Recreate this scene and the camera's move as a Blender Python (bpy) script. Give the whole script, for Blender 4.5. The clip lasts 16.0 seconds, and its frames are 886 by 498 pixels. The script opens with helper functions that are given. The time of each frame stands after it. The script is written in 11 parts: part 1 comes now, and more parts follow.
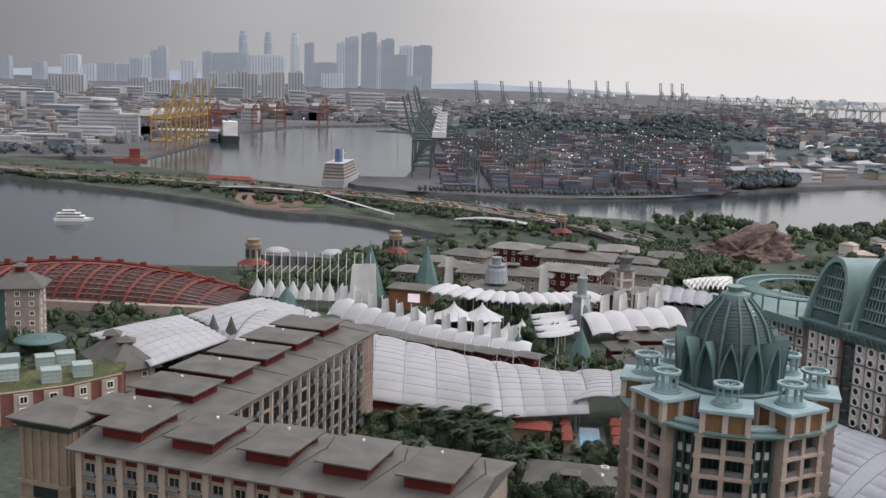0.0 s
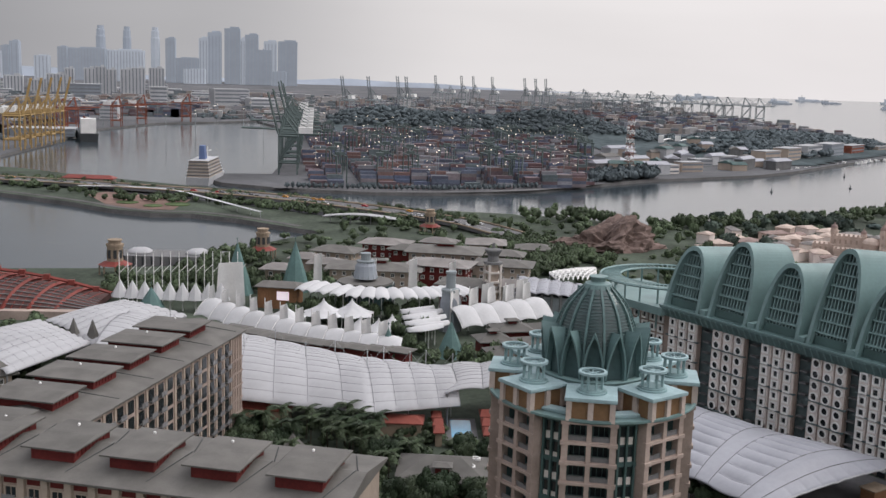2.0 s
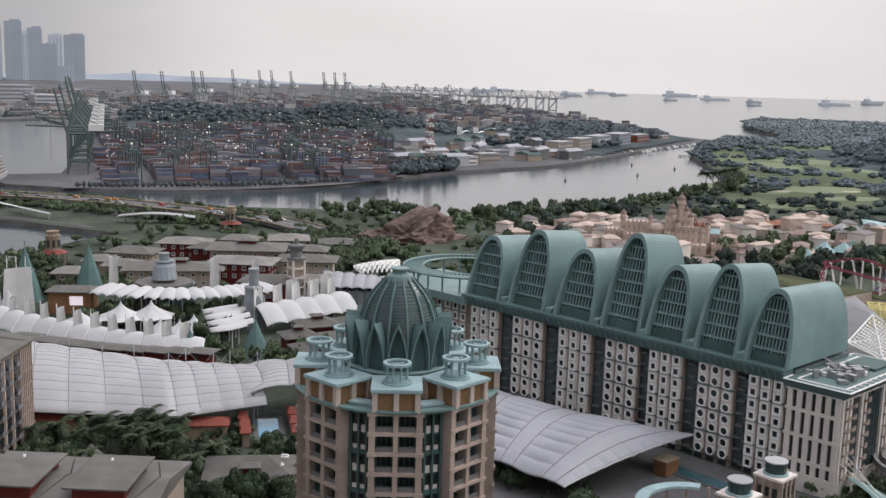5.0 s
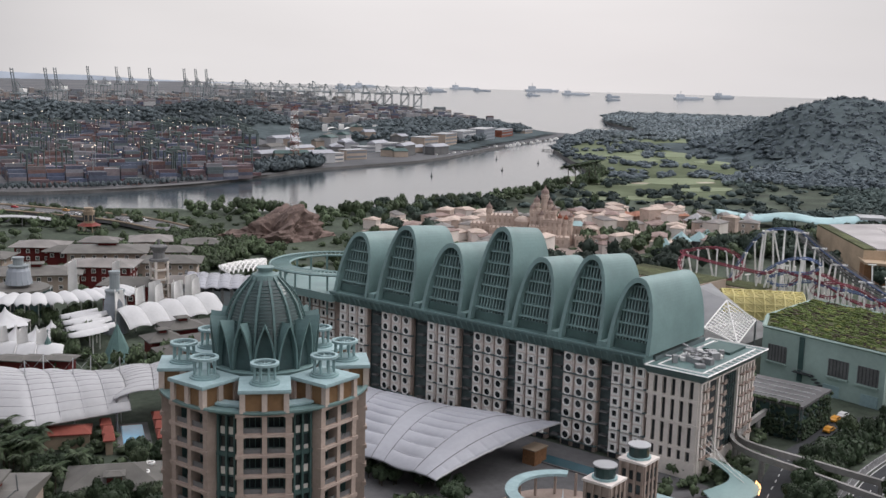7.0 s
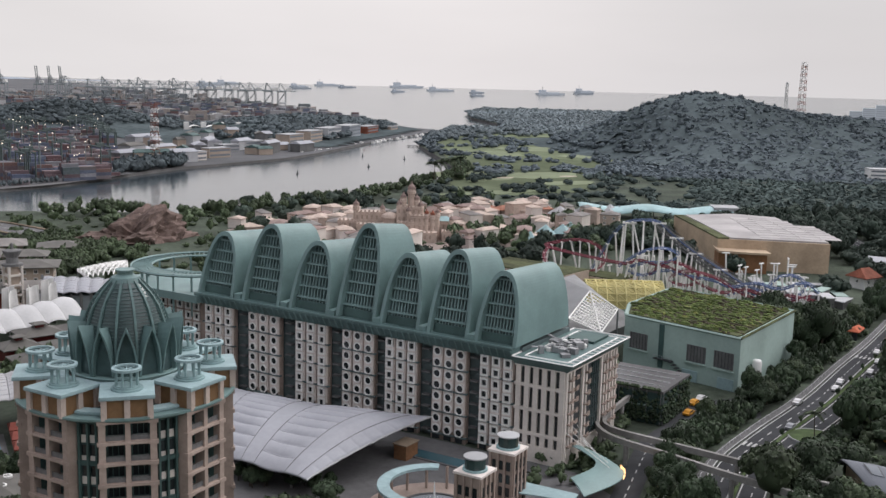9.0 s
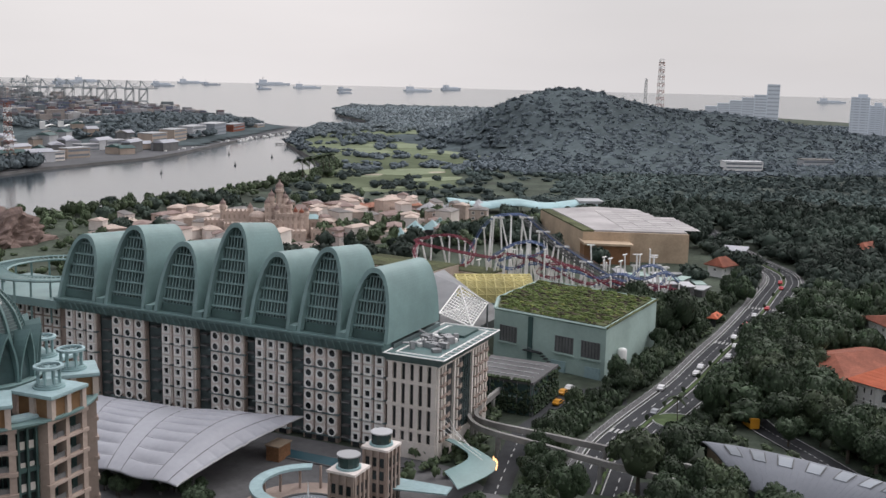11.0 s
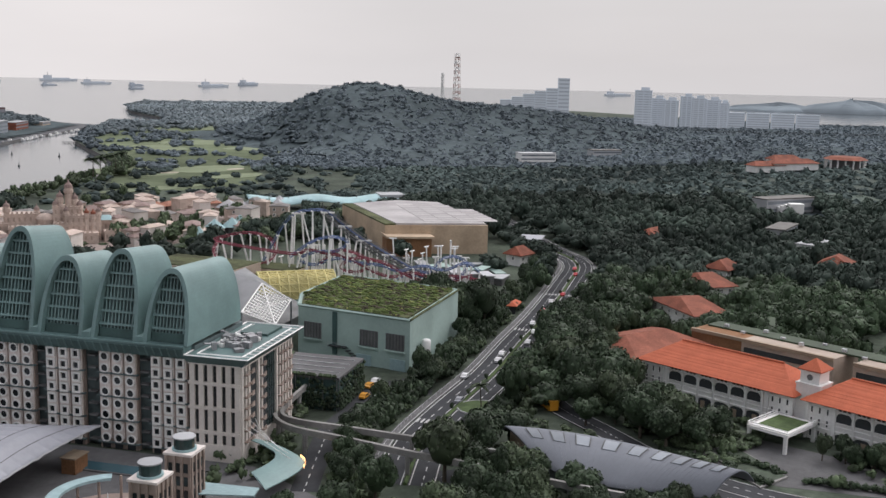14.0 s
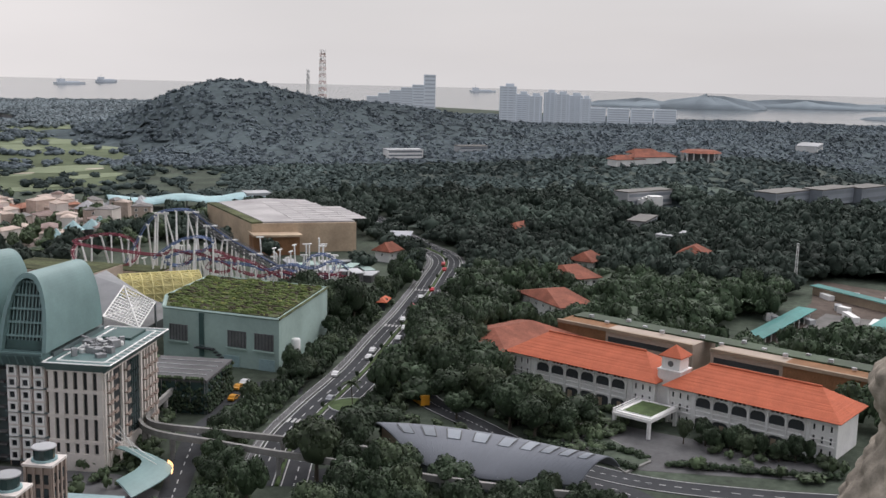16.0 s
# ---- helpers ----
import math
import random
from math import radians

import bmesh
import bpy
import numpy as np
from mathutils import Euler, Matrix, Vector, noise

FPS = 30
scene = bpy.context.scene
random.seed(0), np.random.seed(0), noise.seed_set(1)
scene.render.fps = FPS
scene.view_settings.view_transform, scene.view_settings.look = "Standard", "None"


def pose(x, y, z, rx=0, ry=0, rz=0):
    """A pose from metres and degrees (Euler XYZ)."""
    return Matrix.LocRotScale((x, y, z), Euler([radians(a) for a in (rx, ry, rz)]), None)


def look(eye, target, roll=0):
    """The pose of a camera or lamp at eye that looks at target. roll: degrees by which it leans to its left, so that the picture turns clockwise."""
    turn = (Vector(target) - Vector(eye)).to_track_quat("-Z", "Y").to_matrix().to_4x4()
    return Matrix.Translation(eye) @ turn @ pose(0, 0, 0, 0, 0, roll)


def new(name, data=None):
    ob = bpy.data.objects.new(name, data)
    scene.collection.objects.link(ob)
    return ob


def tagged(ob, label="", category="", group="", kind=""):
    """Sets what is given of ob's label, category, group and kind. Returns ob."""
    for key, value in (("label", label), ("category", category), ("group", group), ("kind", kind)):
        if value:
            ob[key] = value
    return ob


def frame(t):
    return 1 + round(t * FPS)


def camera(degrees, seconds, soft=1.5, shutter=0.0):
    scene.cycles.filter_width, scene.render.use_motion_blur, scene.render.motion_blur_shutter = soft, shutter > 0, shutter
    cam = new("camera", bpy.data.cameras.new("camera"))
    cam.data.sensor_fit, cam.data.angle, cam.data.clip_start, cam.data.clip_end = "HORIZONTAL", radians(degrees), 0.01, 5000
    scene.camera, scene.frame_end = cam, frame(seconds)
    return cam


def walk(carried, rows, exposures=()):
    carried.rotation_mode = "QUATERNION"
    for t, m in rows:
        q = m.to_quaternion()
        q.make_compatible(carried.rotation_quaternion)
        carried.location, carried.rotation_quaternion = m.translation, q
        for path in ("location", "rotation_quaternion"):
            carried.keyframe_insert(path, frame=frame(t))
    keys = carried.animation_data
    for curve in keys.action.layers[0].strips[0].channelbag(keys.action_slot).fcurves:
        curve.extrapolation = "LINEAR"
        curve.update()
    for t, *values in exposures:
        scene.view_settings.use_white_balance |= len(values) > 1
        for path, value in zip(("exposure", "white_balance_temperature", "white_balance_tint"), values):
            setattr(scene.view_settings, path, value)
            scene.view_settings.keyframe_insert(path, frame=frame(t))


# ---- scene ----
from mathutils.geometry import tessellate_polygon

# The camera rides the rim of a slowly turning cabin: it stays on a circle and faces outwards.
cam = camera(44.68, 16.0, soft=1.5)
EYE, RIM = 96.0, 3.517
ROWS = [
    (0.0, 0.40, -9.57, -1.86),
    (0.5, -1.28, -9.57, -1.87),
    (1.0, -3.11, -9.58, -1.87),
    (1.5, -4.80, -9.58, -1.87),
    (2.0, -6.60, -9.58, -1.86),
    (2.5, -8.27, -9.58, -1.84),
    (3.0, -10.09, -9.57, -1.82),
    (3.5, -11.77, -9.57, -1.80),
    (4.0, -13.59, -9.57, -1.77),
    (6.5, -22.36, -9.57, -1.62),
    (7.0, -24.20, -9.57, -1.59),
    (7.5, -25.90, -9.57, -1.56),
    (8.0, -27.73, -9.57, -1.53),
    (8.5, -29.43, -9.57, -1.51),
    (9.0, -31.29, -9.57, -1.48),
    (11.5, -40.02, -9.57, -1.38),
    (12.0, -41.83, -9.58, -1.36),
    (12.5, -43.51, -9.58, -1.35),
    (13.0, -45.30, -9.58, -1.34),
    (13.5, -46.97, -9.59, -1.34),
    (14.0, -48.79, -9.59, -1.33),
    (14.5, -50.49, -9.59, -1.33),
    (15.0, -52.29, -9.60, -1.33),
    (15.5, -53.98, -9.60, -1.33),
    (16.0, -55.80, -9.61, -1.33),
]

walk(cam, [(t, pose(-RIM * math.sin(radians(yaw)), RIM * math.cos(radians(yaw)) - RIM, EYE, 90 + pitch, roll, yaw))
           for t, yaw, pitch, roll in ROWS])

# ---- light: overcast evening, bright haze to the west, rain cloud over the city ----
world = bpy.data.worlds.new("overcast_sky")
scene.world = world
world.use_nodes = True
wt = world.node_tree
wt.nodes.clear()


def wnode(kind, **kw):
    n = wt.nodes.new(kind)
    for k, v in kw.items():
        n.inputs[k].default_value = v
    return n


w_out = wt.nodes.new("ShaderNodeOutputWorld")
w_bg = wnode("ShaderNodeBackground", Strength=1.0)
w_sky = wt.nodes.new("ShaderNodeTexSky")
w_sky.sky_type = "NISHITA"
w_sky.sun_disc = False
w_sky.sun_elevation = radians(28)
w_sky.sun_rotation = radians(70)
w_sky.dust_density = 1.5
w_sky.air_density = 1.5
w_tc = wt.nodes.new("ShaderNodeTexCoord")
w_sep = wt.nodes.new("ShaderNodeSeparateXYZ")
wt.links.new(w_tc.outputs["Generated"], w_sep.inputs[0])
w_side = wt.nodes.new("ShaderNodeMapRange")
w_side.inputs["From Min"].default_value = -1.0
w_side.inputs["From Max"].default_value = 1.0
wt.links.new(w_sep.outputs["X"], w_side.inputs["Value"])
w_ramp = wt.nodes.new("ShaderNodeValToRGB")
w_ramp.color_ramp.interpolation = "EASE"
for p_, c_ in ((0.06, (0.32, 0.32, 0.34)), (0.26, (0.175, 0.177, 0.195)), (0.44, (0.375, 0.37, 0.385)), (0.58, (0.66, 0.635, 0.64)), (0.76, (0.68, 0.65, 0.658)), (0.90, (0.56, 0.545, 0.56)), (0.999, (0.53, 0.52, 0.54))):
    e_ = w_ramp.color_ramp.elements.new(p_)
    e_.color = (*c_, 1)
w_ramp.color_ramp.elements.remove(w_ramp.color_ramp.elements[0])
w_ramp.color_ramp.elements.remove(w_ramp.color_ramp.elements[-1])
wt.links.new(w_side.outputs[0], w_ramp.inputs[0])
w_mulv = wt.nodes.new("ShaderNodeMapRange")
w_mulv.inputs["From Min"].default_value = 0.05
w_mulv.inputs["From Max"].default_value = 0.9
w_mulv.inputs["To Min"].default_value = 1.0
w_mulv.inputs["To Max"].default_value = 2.6
wt.links.new(w_sep.outputs["Z"], w_mulv.inputs["Value"])
w_cloud = wt.nodes.new("ShaderNodeTexNoise")
w_cloud.inputs["Scale"].default_value = 2.2
w_cloud.inputs["Detail"].default_value = 4.0
w_map = wt.nodes.new("ShaderNodeMapping")
w_map.inputs["Scale"].default_value = (1, 1, 4.5)
wt.links.new(w_tc.outputs["Generated"], w_map.inputs[0])
wt.links.new(w_map.outputs[0], w_cloud.inputs["Vector"])
w_cl = wt.nodes.new("ShaderNodeMapRange")
w_cl.inputs["From Min"].default_value = 0.3
w_cl.inputs["From Max"].default_value = 0.7
w_cl.inputs["To Min"].default_value = 0.95
w_cl.inputs["To Max"].default_value = 1.05
wt.links.new(w_cloud.outputs["Fac"], w_cl.inputs["Value"])
w_m1 = wt.nodes.new("ShaderNodeMath")
w_m1.operation = "MULTIPLY"
wt.links.new(w_mulv.outputs[0], w_m1.inputs[0])
wt.links.new(w_cl.outputs[0], w_m1.inputs[1])
w_sc = wt.nodes.new("ShaderNodeVectorMath")
w_sc.operation = "SCALE"
w_high = wt.nodes.new("ShaderNodeMix")
w_high.data_type = "RGBA"
w_high.blend_type = "MULTIPLY"
w_high.inputs["B"].default_value = (0.985, 0.995, 1.03, 1)
w_hz = wt.nodes.new("ShaderNodeMapRange")
w_hz.inputs["From Min"].default_value = 0.15
w_hz.inputs["From Max"].default_value = 0.5
wt.links.new(w_sep.outputs["Z"], w_hz.inputs["Value"])
wt.links.new(w_hz.outputs[0], w_high.inputs["Factor"])
wt.links.new(w_ramp.outputs[0], w_high.inputs["A"])
wt.links.new(w_high.outputs["Result"], w_sc.inputs[0])
wt.links.new(w_m1.outputs[0], w_sc.inputs["Scale"])
w_sk = wt.nodes.new("ShaderNodeVectorMath")
w_sk.operation = "SCALE"
w_sk.inputs["Scale"].default_value = 0.05
wt.links.new(w_sky.outputs[0], w_sk.inputs[0])
w_mix = wt.nodes.new("ShaderNodeMix")
w_mix.data_type = "RGBA"
w_mix.inputs["Factor"].default_value = 0.97
wt.links.new(w_sk.outputs[0], w_mix.inputs["A"])
wt.links.new(w_sc.outputs[0], w_mix.inputs["B"])
wt.links.new(w_mix.outputs["Result"], w_bg.inputs["Color"])
wt.links.new(w_bg.outputs[0], w_out.inputs[0])

sun = new("sun", bpy.data.lights.new("sun", "SUN"))
sun.data.energy = 0.9
sun.data.angle = radians(25)
sun.data.color = (1.0, 0.97, 0.94)
sun.matrix_world = look((300, 60, 300), (0, 0, 0))
scene.view_settings.exposure = 0.28


# ---- materials ----
def mat(name, col, rough=0.75, var=0.18, scale=1.5, bump=0.15, metal=0.0, stain=0.25, island=0.0, objvar=0.06, spec=0.2, stretch=(1, 1, 1)):
    """A surface with grain, larger stains, slight difference from piece to piece, and fine relief. scale: grains per metre."""
    m = bpy.data.materials.new(name)
    m.use_nodes = True
    t = m.node_tree
    b = t.nodes["Principled BSDF"]
    L = t.links.new
    tc = t.nodes.new("ShaderNodeTexCoord")
    mp = t.nodes.new("ShaderNodeMapping")
    mp.inputs["Scale"].default_value = stretch
    L(tc.outputs["Object"], mp.inputs[0])
    n1 = t.nodes.new("ShaderNodeTexNoise")
    n1.inputs["Scale"].default_value = scale
    n1.inputs["Detail"].default_value = 5
    n1.inputs["Roughness"].default_value = 0.65
    L(mp.outputs[0], n1.inputs["Vector"])
    n2 = t.nodes.new("ShaderNodeTexNoise")
    n2.inputs["Scale"].default_value = scale * 0.09
    n2.inputs["Detail"].default_value = 3
    L(mp.outputs[0], n2.inputs["Vector"])

    def rng(src, lo, hi, a=0.3, z=0.7):
        r = t.nodes.new("ShaderNodeMapRange")
        r.inputs["From Min"].default_value = a
        r.inputs["From Max"].default_value = z
        r.inputs["To Min"].default_value = lo
        r.inputs["To Max"].default_value = hi
        L(src, r.inputs["Value"])
        return r.outputs[0]

    def mul(p, q):
        k = t.nodes.new("ShaderNodeMath")
        k.operation = "MULTIPLY"
        L(p, k.inputs[0])
        L(q, k.inputs[1])
        return k.outputs[0]

    v = mul(rng(n1.outputs["Fac"], 1 - var, 1 + var), rng(n2.outputs["Fac"], 1 - stain, 1 + stain * 0.6))
    if objvar:
        oi = t.nodes.new("ShaderNodeObjectInfo")
        v = mul(v, rng(oi.outputs["Random"], 1 - objvar, 1 + objvar, 0, 1))
    if island:
        ge = t.nodes.new("ShaderNodeNewGeometry")
        v = mul(v, rng(ge.outputs["Random Per Island"], 1 - island, 1 + island, 0, 1))
    s = t.nodes.new("ShaderNodeVectorMath")
    s.operation = "SCALE"
    s.inputs[0].default_value = col
    L(v, s.inputs["Scale"])
    L(s.outputs[0], b.inputs["Base Color"])
    b.inputs["Roughness"].default_value = rough
    b.inputs["Metallic"].default_value = metal
    b.inputs["Specular IOR Level"].default_value = spec
    if bump:
        bp = t.nodes.new("ShaderNodeBump")
        bp.inputs["Strength"].default_value = bump
        bp.inputs["Distance"].default_value = 0.15
        L(n1.outputs["Fac"], bp.inputs["Height"])
        L(bp.outputs[0], b.inputs["Normal"])
    return m


def hue_mat(name, cols, rough=0.7):
    """Pieces that each take one of a few colours, by the random number of their island."""
    m = mat(name, (0.3, 0.3, 0.3), rough, scale=0.5, bump=0)
    t = m.node_tree
    ge = t.nodes.new("ShaderNodeNewGeometry")
    r = t.nodes.new("ShaderNodeValToRGB")
    r.color_ramp.interpolation = "CONSTANT"
    while len(r.color_ramp.elements) > 1:
        r.color_ramp.elements.remove(r.color_ramp.elements[-1])
    r.color_ramp.elements[0].color = (*cols[0], 1)
    for i, c in enumerate(cols[1:], 1):
        r.color_ramp.elements.new(i / len(cols)).color = (*c, 1)
    t.links.new(ge.outputs["Random Per Island"], r.inputs[0])
    sc = [n for n in t.nodes if n.type == "VECT_MATH"][0]
    t.links.new(r.outputs[0], sc.inputs[0])
    return m


M = dict(
    grass=mat("grass", (0.075, 0.11, 0.045), 0.9, 0.3, 0.3, 0.3, stain=0.4),
    soil=mat("scrub_ground", (0.06, 0.075, 0.055), 0.95, 0.35, 0.4, 0.3, stain=0.45),
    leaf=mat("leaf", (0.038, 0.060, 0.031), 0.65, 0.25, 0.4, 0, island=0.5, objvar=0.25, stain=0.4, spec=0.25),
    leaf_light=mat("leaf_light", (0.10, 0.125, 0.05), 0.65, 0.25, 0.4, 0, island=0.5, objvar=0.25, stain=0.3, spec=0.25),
    # far leaf tones: paler and bluer with distance, haze put into the colour
    leaf_haze_mid=mat("leaf_hazed_middle", (0.088, 0.114, 0.108), 0.85, 0.15, 0.06, 0, island=0.25, stain=0.45, spec=0.05),
    # hazed like the far crowns, and darkened for the shade between them
    leaf_haze_floor=mat("leaf_haze_floor", (0.10, 0.122, 0.128), 0.9, 0.25, 0.08, 0, stain=0.3, spec=0.0),
    leaf_haze_knoll=mat("leaf_haze_knoll", (0.122, 0.146, 0.156), 0.85, 0.15, 0.06, 0, island=0.16, stain=0.22, spec=0.05),
    leaf_haze_far=mat("leaf_haze_far", (0.135, 0.164, 0.182), 0.85, 0.12, 0.06, 0, island=0.1, stain=0.35, spec=0.1),
    leaf_haze_point=mat("leaf_haze_point", (0.20, 0.235, 0.25), 0.85, 0.12, 0.06, 0, island=0.1, stain=0.35, spec=0.1),
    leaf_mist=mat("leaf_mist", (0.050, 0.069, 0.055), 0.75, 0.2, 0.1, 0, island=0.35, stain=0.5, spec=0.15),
    leafmid=mat("leaf_mid", (0.06, 0.083, 0.044), 0.65, 0.25, 0.4, 0, island=0.55, objvar=0.25, stain=0.4, spec=0.25),
    fairway=mat("mown_grass", (0.215, 0.245, 0.165), 1.0, 0.12, 0.1, 0, stain=0.2, spec=0.0),
    # far facades and islands: haze is mixed into these pale base colours
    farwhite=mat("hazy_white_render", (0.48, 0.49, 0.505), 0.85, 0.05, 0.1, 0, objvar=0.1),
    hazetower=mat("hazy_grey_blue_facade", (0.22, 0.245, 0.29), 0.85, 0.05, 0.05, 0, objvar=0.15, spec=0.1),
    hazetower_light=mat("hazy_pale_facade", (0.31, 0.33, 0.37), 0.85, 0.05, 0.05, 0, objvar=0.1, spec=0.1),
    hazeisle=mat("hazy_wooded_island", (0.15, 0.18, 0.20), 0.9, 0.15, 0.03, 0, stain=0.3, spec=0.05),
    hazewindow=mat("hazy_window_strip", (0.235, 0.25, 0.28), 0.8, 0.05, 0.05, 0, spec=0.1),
    bark=mat("bark", (0.09, 0.075, 0.06), 0.9, 0.3, 3, 0.4),
    asphalt=mat("asphalt", (0.058, 0.06, 0.064), 0.95, 0.12, 0.6, 0.1, stain=0.25, spec=0.05),
    line=mat("road_paint", (0.42, 0.42, 0.41), 0.7, 0.15, 2),
    beam=mat("stained_pale_concrete", (0.27, 0.262, 0.25), 0.85, 0.15, 0.8, 0.08, stain=0.3),
    paving=mat("paving", (0.14, 0.138, 0.14), 0.95, 0.15, 0.5, 0.1, spec=0.05),
    yardfloor=mat("yard_concrete", (0.115, 0.117, 0.123), 0.9, 0.2, 0.1, 0, stain=0.35),
    seawall=mat("sea_wall_stone", (0.10, 0.097, 0.095), 0.9, 0.3, 1.0, 0.4),
    roofpale=mat("pale_brown_grey_roof_sheet", (0.21, 0.195, 0.185), 0.65, 0.08, 1.5, 0.06, stain=0.25, objvar=0.15),
    golf=mat("golf_rough", (0.15, 0.175, 0.115), 1.0, 0.2, 0.05, 0, stain=0.35, spec=0.0),
    roofgrey=mat("grey_roof_sheet", (0.128, 0.122, 0.112), 0.62, 0.07, 2.5, 0.06, stain=0.22, objvar=0.08),
    redwood=mat("dark_red_clerestory", (0.13, 0.024, 0.022), 0.7, 0.2, 2),
    beige=mat("beige_render", (0.42, 0.345, 0.285), 0.8, 0.08, 1.2, 0.05, stain=0.15),
    ochrewall=mat("ochre_render", (0.50, 0.385, 0.275), 0.8, 0.1, 1.0, 0.05),
    tan=mat("tan_concrete", (0.31, 0.245, 0.18), 0.85, 0.1, 1.0, 0.06, stain=0.2),
    pink=mat("pink_stone", (0.70, 0.635, 0.595), 0.8, 0.08, 1.5, 0.05, stain=0.12),
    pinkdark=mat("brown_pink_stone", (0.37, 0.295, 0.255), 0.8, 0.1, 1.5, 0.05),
    stonepier=mat("pinkish_brown_stone", (0.50, 0.415, 0.365), 0.8, 0.1, 1.5, 0.05, stain=0.2),
    cream=mat("cream_panel", (0.70, 0.645, 0.595), 0.75, 0.06, 1.5, 0.04, stain=0.12),
    teal=mat("teal_sheet_metal", (0.165, 0.255, 0.25), 0.5, 0.06, 1.5, 0.04, metal=0.0, stain=0.15, spec=0.4),
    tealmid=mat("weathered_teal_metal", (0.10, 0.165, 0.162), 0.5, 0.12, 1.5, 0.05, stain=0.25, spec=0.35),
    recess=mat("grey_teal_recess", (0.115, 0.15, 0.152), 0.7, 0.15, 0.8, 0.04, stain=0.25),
    tealpetal=mat("grey_teal_petal_sheet", (0.125, 0.20, 0.198), 0.5, 0.1, 1.2, 0.05, stain=0.2, spec=0.35),
    tealdark=mat("dark_teal_frame", (0.06, 0.105, 0.1), 0.55, 0.1, 2, 0.05),
    teallight=mat("pale_verdigris", (0.30, 0.41, 0.425), 0.6, 0.12, 1.0, 0.05, stain=0.2),
    verdigris=mat("dull_verdigris_metal", (0.24, 0.345, 0.35), 0.6, 0.12, 1.0, 0.05, stain=0.25),
    aqua=mat("pale_aqua_roof", (0.33, 0.48, 0.495), 0.6, 0.08, 1.0, 0.03),
    mint=mat("mint_render", (0.34, 0.44, 0.405), 0.8, 0.06, 0.8, 0.04, stain=0.18),
    # dark colour; in recesses and openings it stands in for shade
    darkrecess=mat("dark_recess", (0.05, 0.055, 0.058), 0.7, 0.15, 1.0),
    louvre=mat("grey_louvre", (0.16, 0.16, 0.16), 0.7, 0.15, 2.0),
    white=mat("white_paint", (0.78, 0.77, 0.75), 0.6, 0.06, 1.5, 0.03, stain=0.1),
    fabric=mat("white_membrane", (0.385, 0.385, 0.395), 0.55, 0.04, 0.8, 0.03, stain=0.1),
    fabricgrey=mat("grey_white_membrane", (0.345, 0.352, 0.385), 0.5, 0.05, 0.8, 0.03, stain=0.12),
    seam=mat("seam_cable", (0.25, 0.25, 0.26), 0.6),
    steel=mat("steel", (0.32, 0.32, 0.33), 0.45, 0.1, 2, 0, metal=0.6),
    redsteel=mat("red_steel", (0.21, 0.052, 0.042), 0.55, 0.12, 1.5, 0),
    terracotta=mat("orange_clay_tiles", (0.47, 0.125, 0.065), 0.75, 0.14, 3.0, 0.25, stain=0.12),
    oldtile=mat("weathered_red_tiles", (0.24, 0.085, 0.055), 0.85, 0.25, 2.0, 0.3, stain=0.35),
    brick=mat("brown_brick", (0.24, 0.125, 0.065), 0.85, 0.25, 2.0, 0.2),
    rock=mat("red_brown_rock", (0.165, 0.12, 0.105), 0.95, 0.35, 0.5, 0.6, stain=0.4),
    statue=mat("weathered_pale_stone", (0.36, 0.315, 0.26), 0.9, 0.2, 2.5, 0.5, stain=0.4),
    pool=mat("pool_water", (0.07, 0.26, 0.42), 0.2, 0.05, 1.0, 0.05, spec=0.5),
    darkpool=mat("dark_teal_pool_water", (0.045, 0.105, 0.13), 0.2, 0.05, 1.0, 0.05, spec=0.5),
    yellow=mat("yellow_steel", (0.40, 0.275, 0.12), 0.6, 0.15, 1.0, 0),
    palesteel=mat("grey_green_steel", (0.10, 0.13, 0.125), 0.6, 0.15, 1.0, 0),
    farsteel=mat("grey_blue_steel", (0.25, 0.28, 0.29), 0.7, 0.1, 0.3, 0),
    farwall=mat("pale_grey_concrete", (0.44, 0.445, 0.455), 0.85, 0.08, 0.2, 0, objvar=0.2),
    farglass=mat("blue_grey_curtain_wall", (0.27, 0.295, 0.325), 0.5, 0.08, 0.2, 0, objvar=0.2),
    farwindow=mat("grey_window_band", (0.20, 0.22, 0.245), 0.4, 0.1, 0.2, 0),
    glass=mat("dark_window_glass", (0.022, 0.027, 0.03), 0.12, 0.2, 1.0, 0, spec=0.5, objvar=0.4),
    tealglass=mat("teal_glazing", (0.042, 0.07, 0.07), 0.15, 0.2, 0.6, 0, spec=0.5),
    amber=mat("amber_panel", (0.22, 0.13, 0.068), 0.6, 0.12, 1.0),
    rubber=mat("tyre_rubber", (0.02, 0.02, 0.02), 0.8),
    sail=mat("bright_white_sailcloth", (0.52, 0.52, 0.525), 0.6, 0.05, 1.0, 0.03, stain=0.12),
    redawning=mat("dull_red_awning", (0.21, 0.06, 0.045), 0.8, 0.15, 1.5, 0.1),
    sand=mat("sand", (0.38, 0.34, 0.27), 0.95, 0.15, 0.5),
    sedum=mat("sedum_roof_planting", (0.085, 0.095, 0.045), 0.95, 0.5, 0.9, 0.5, stain=0.55, stretch=(2.0, 0.5, 1)),
)


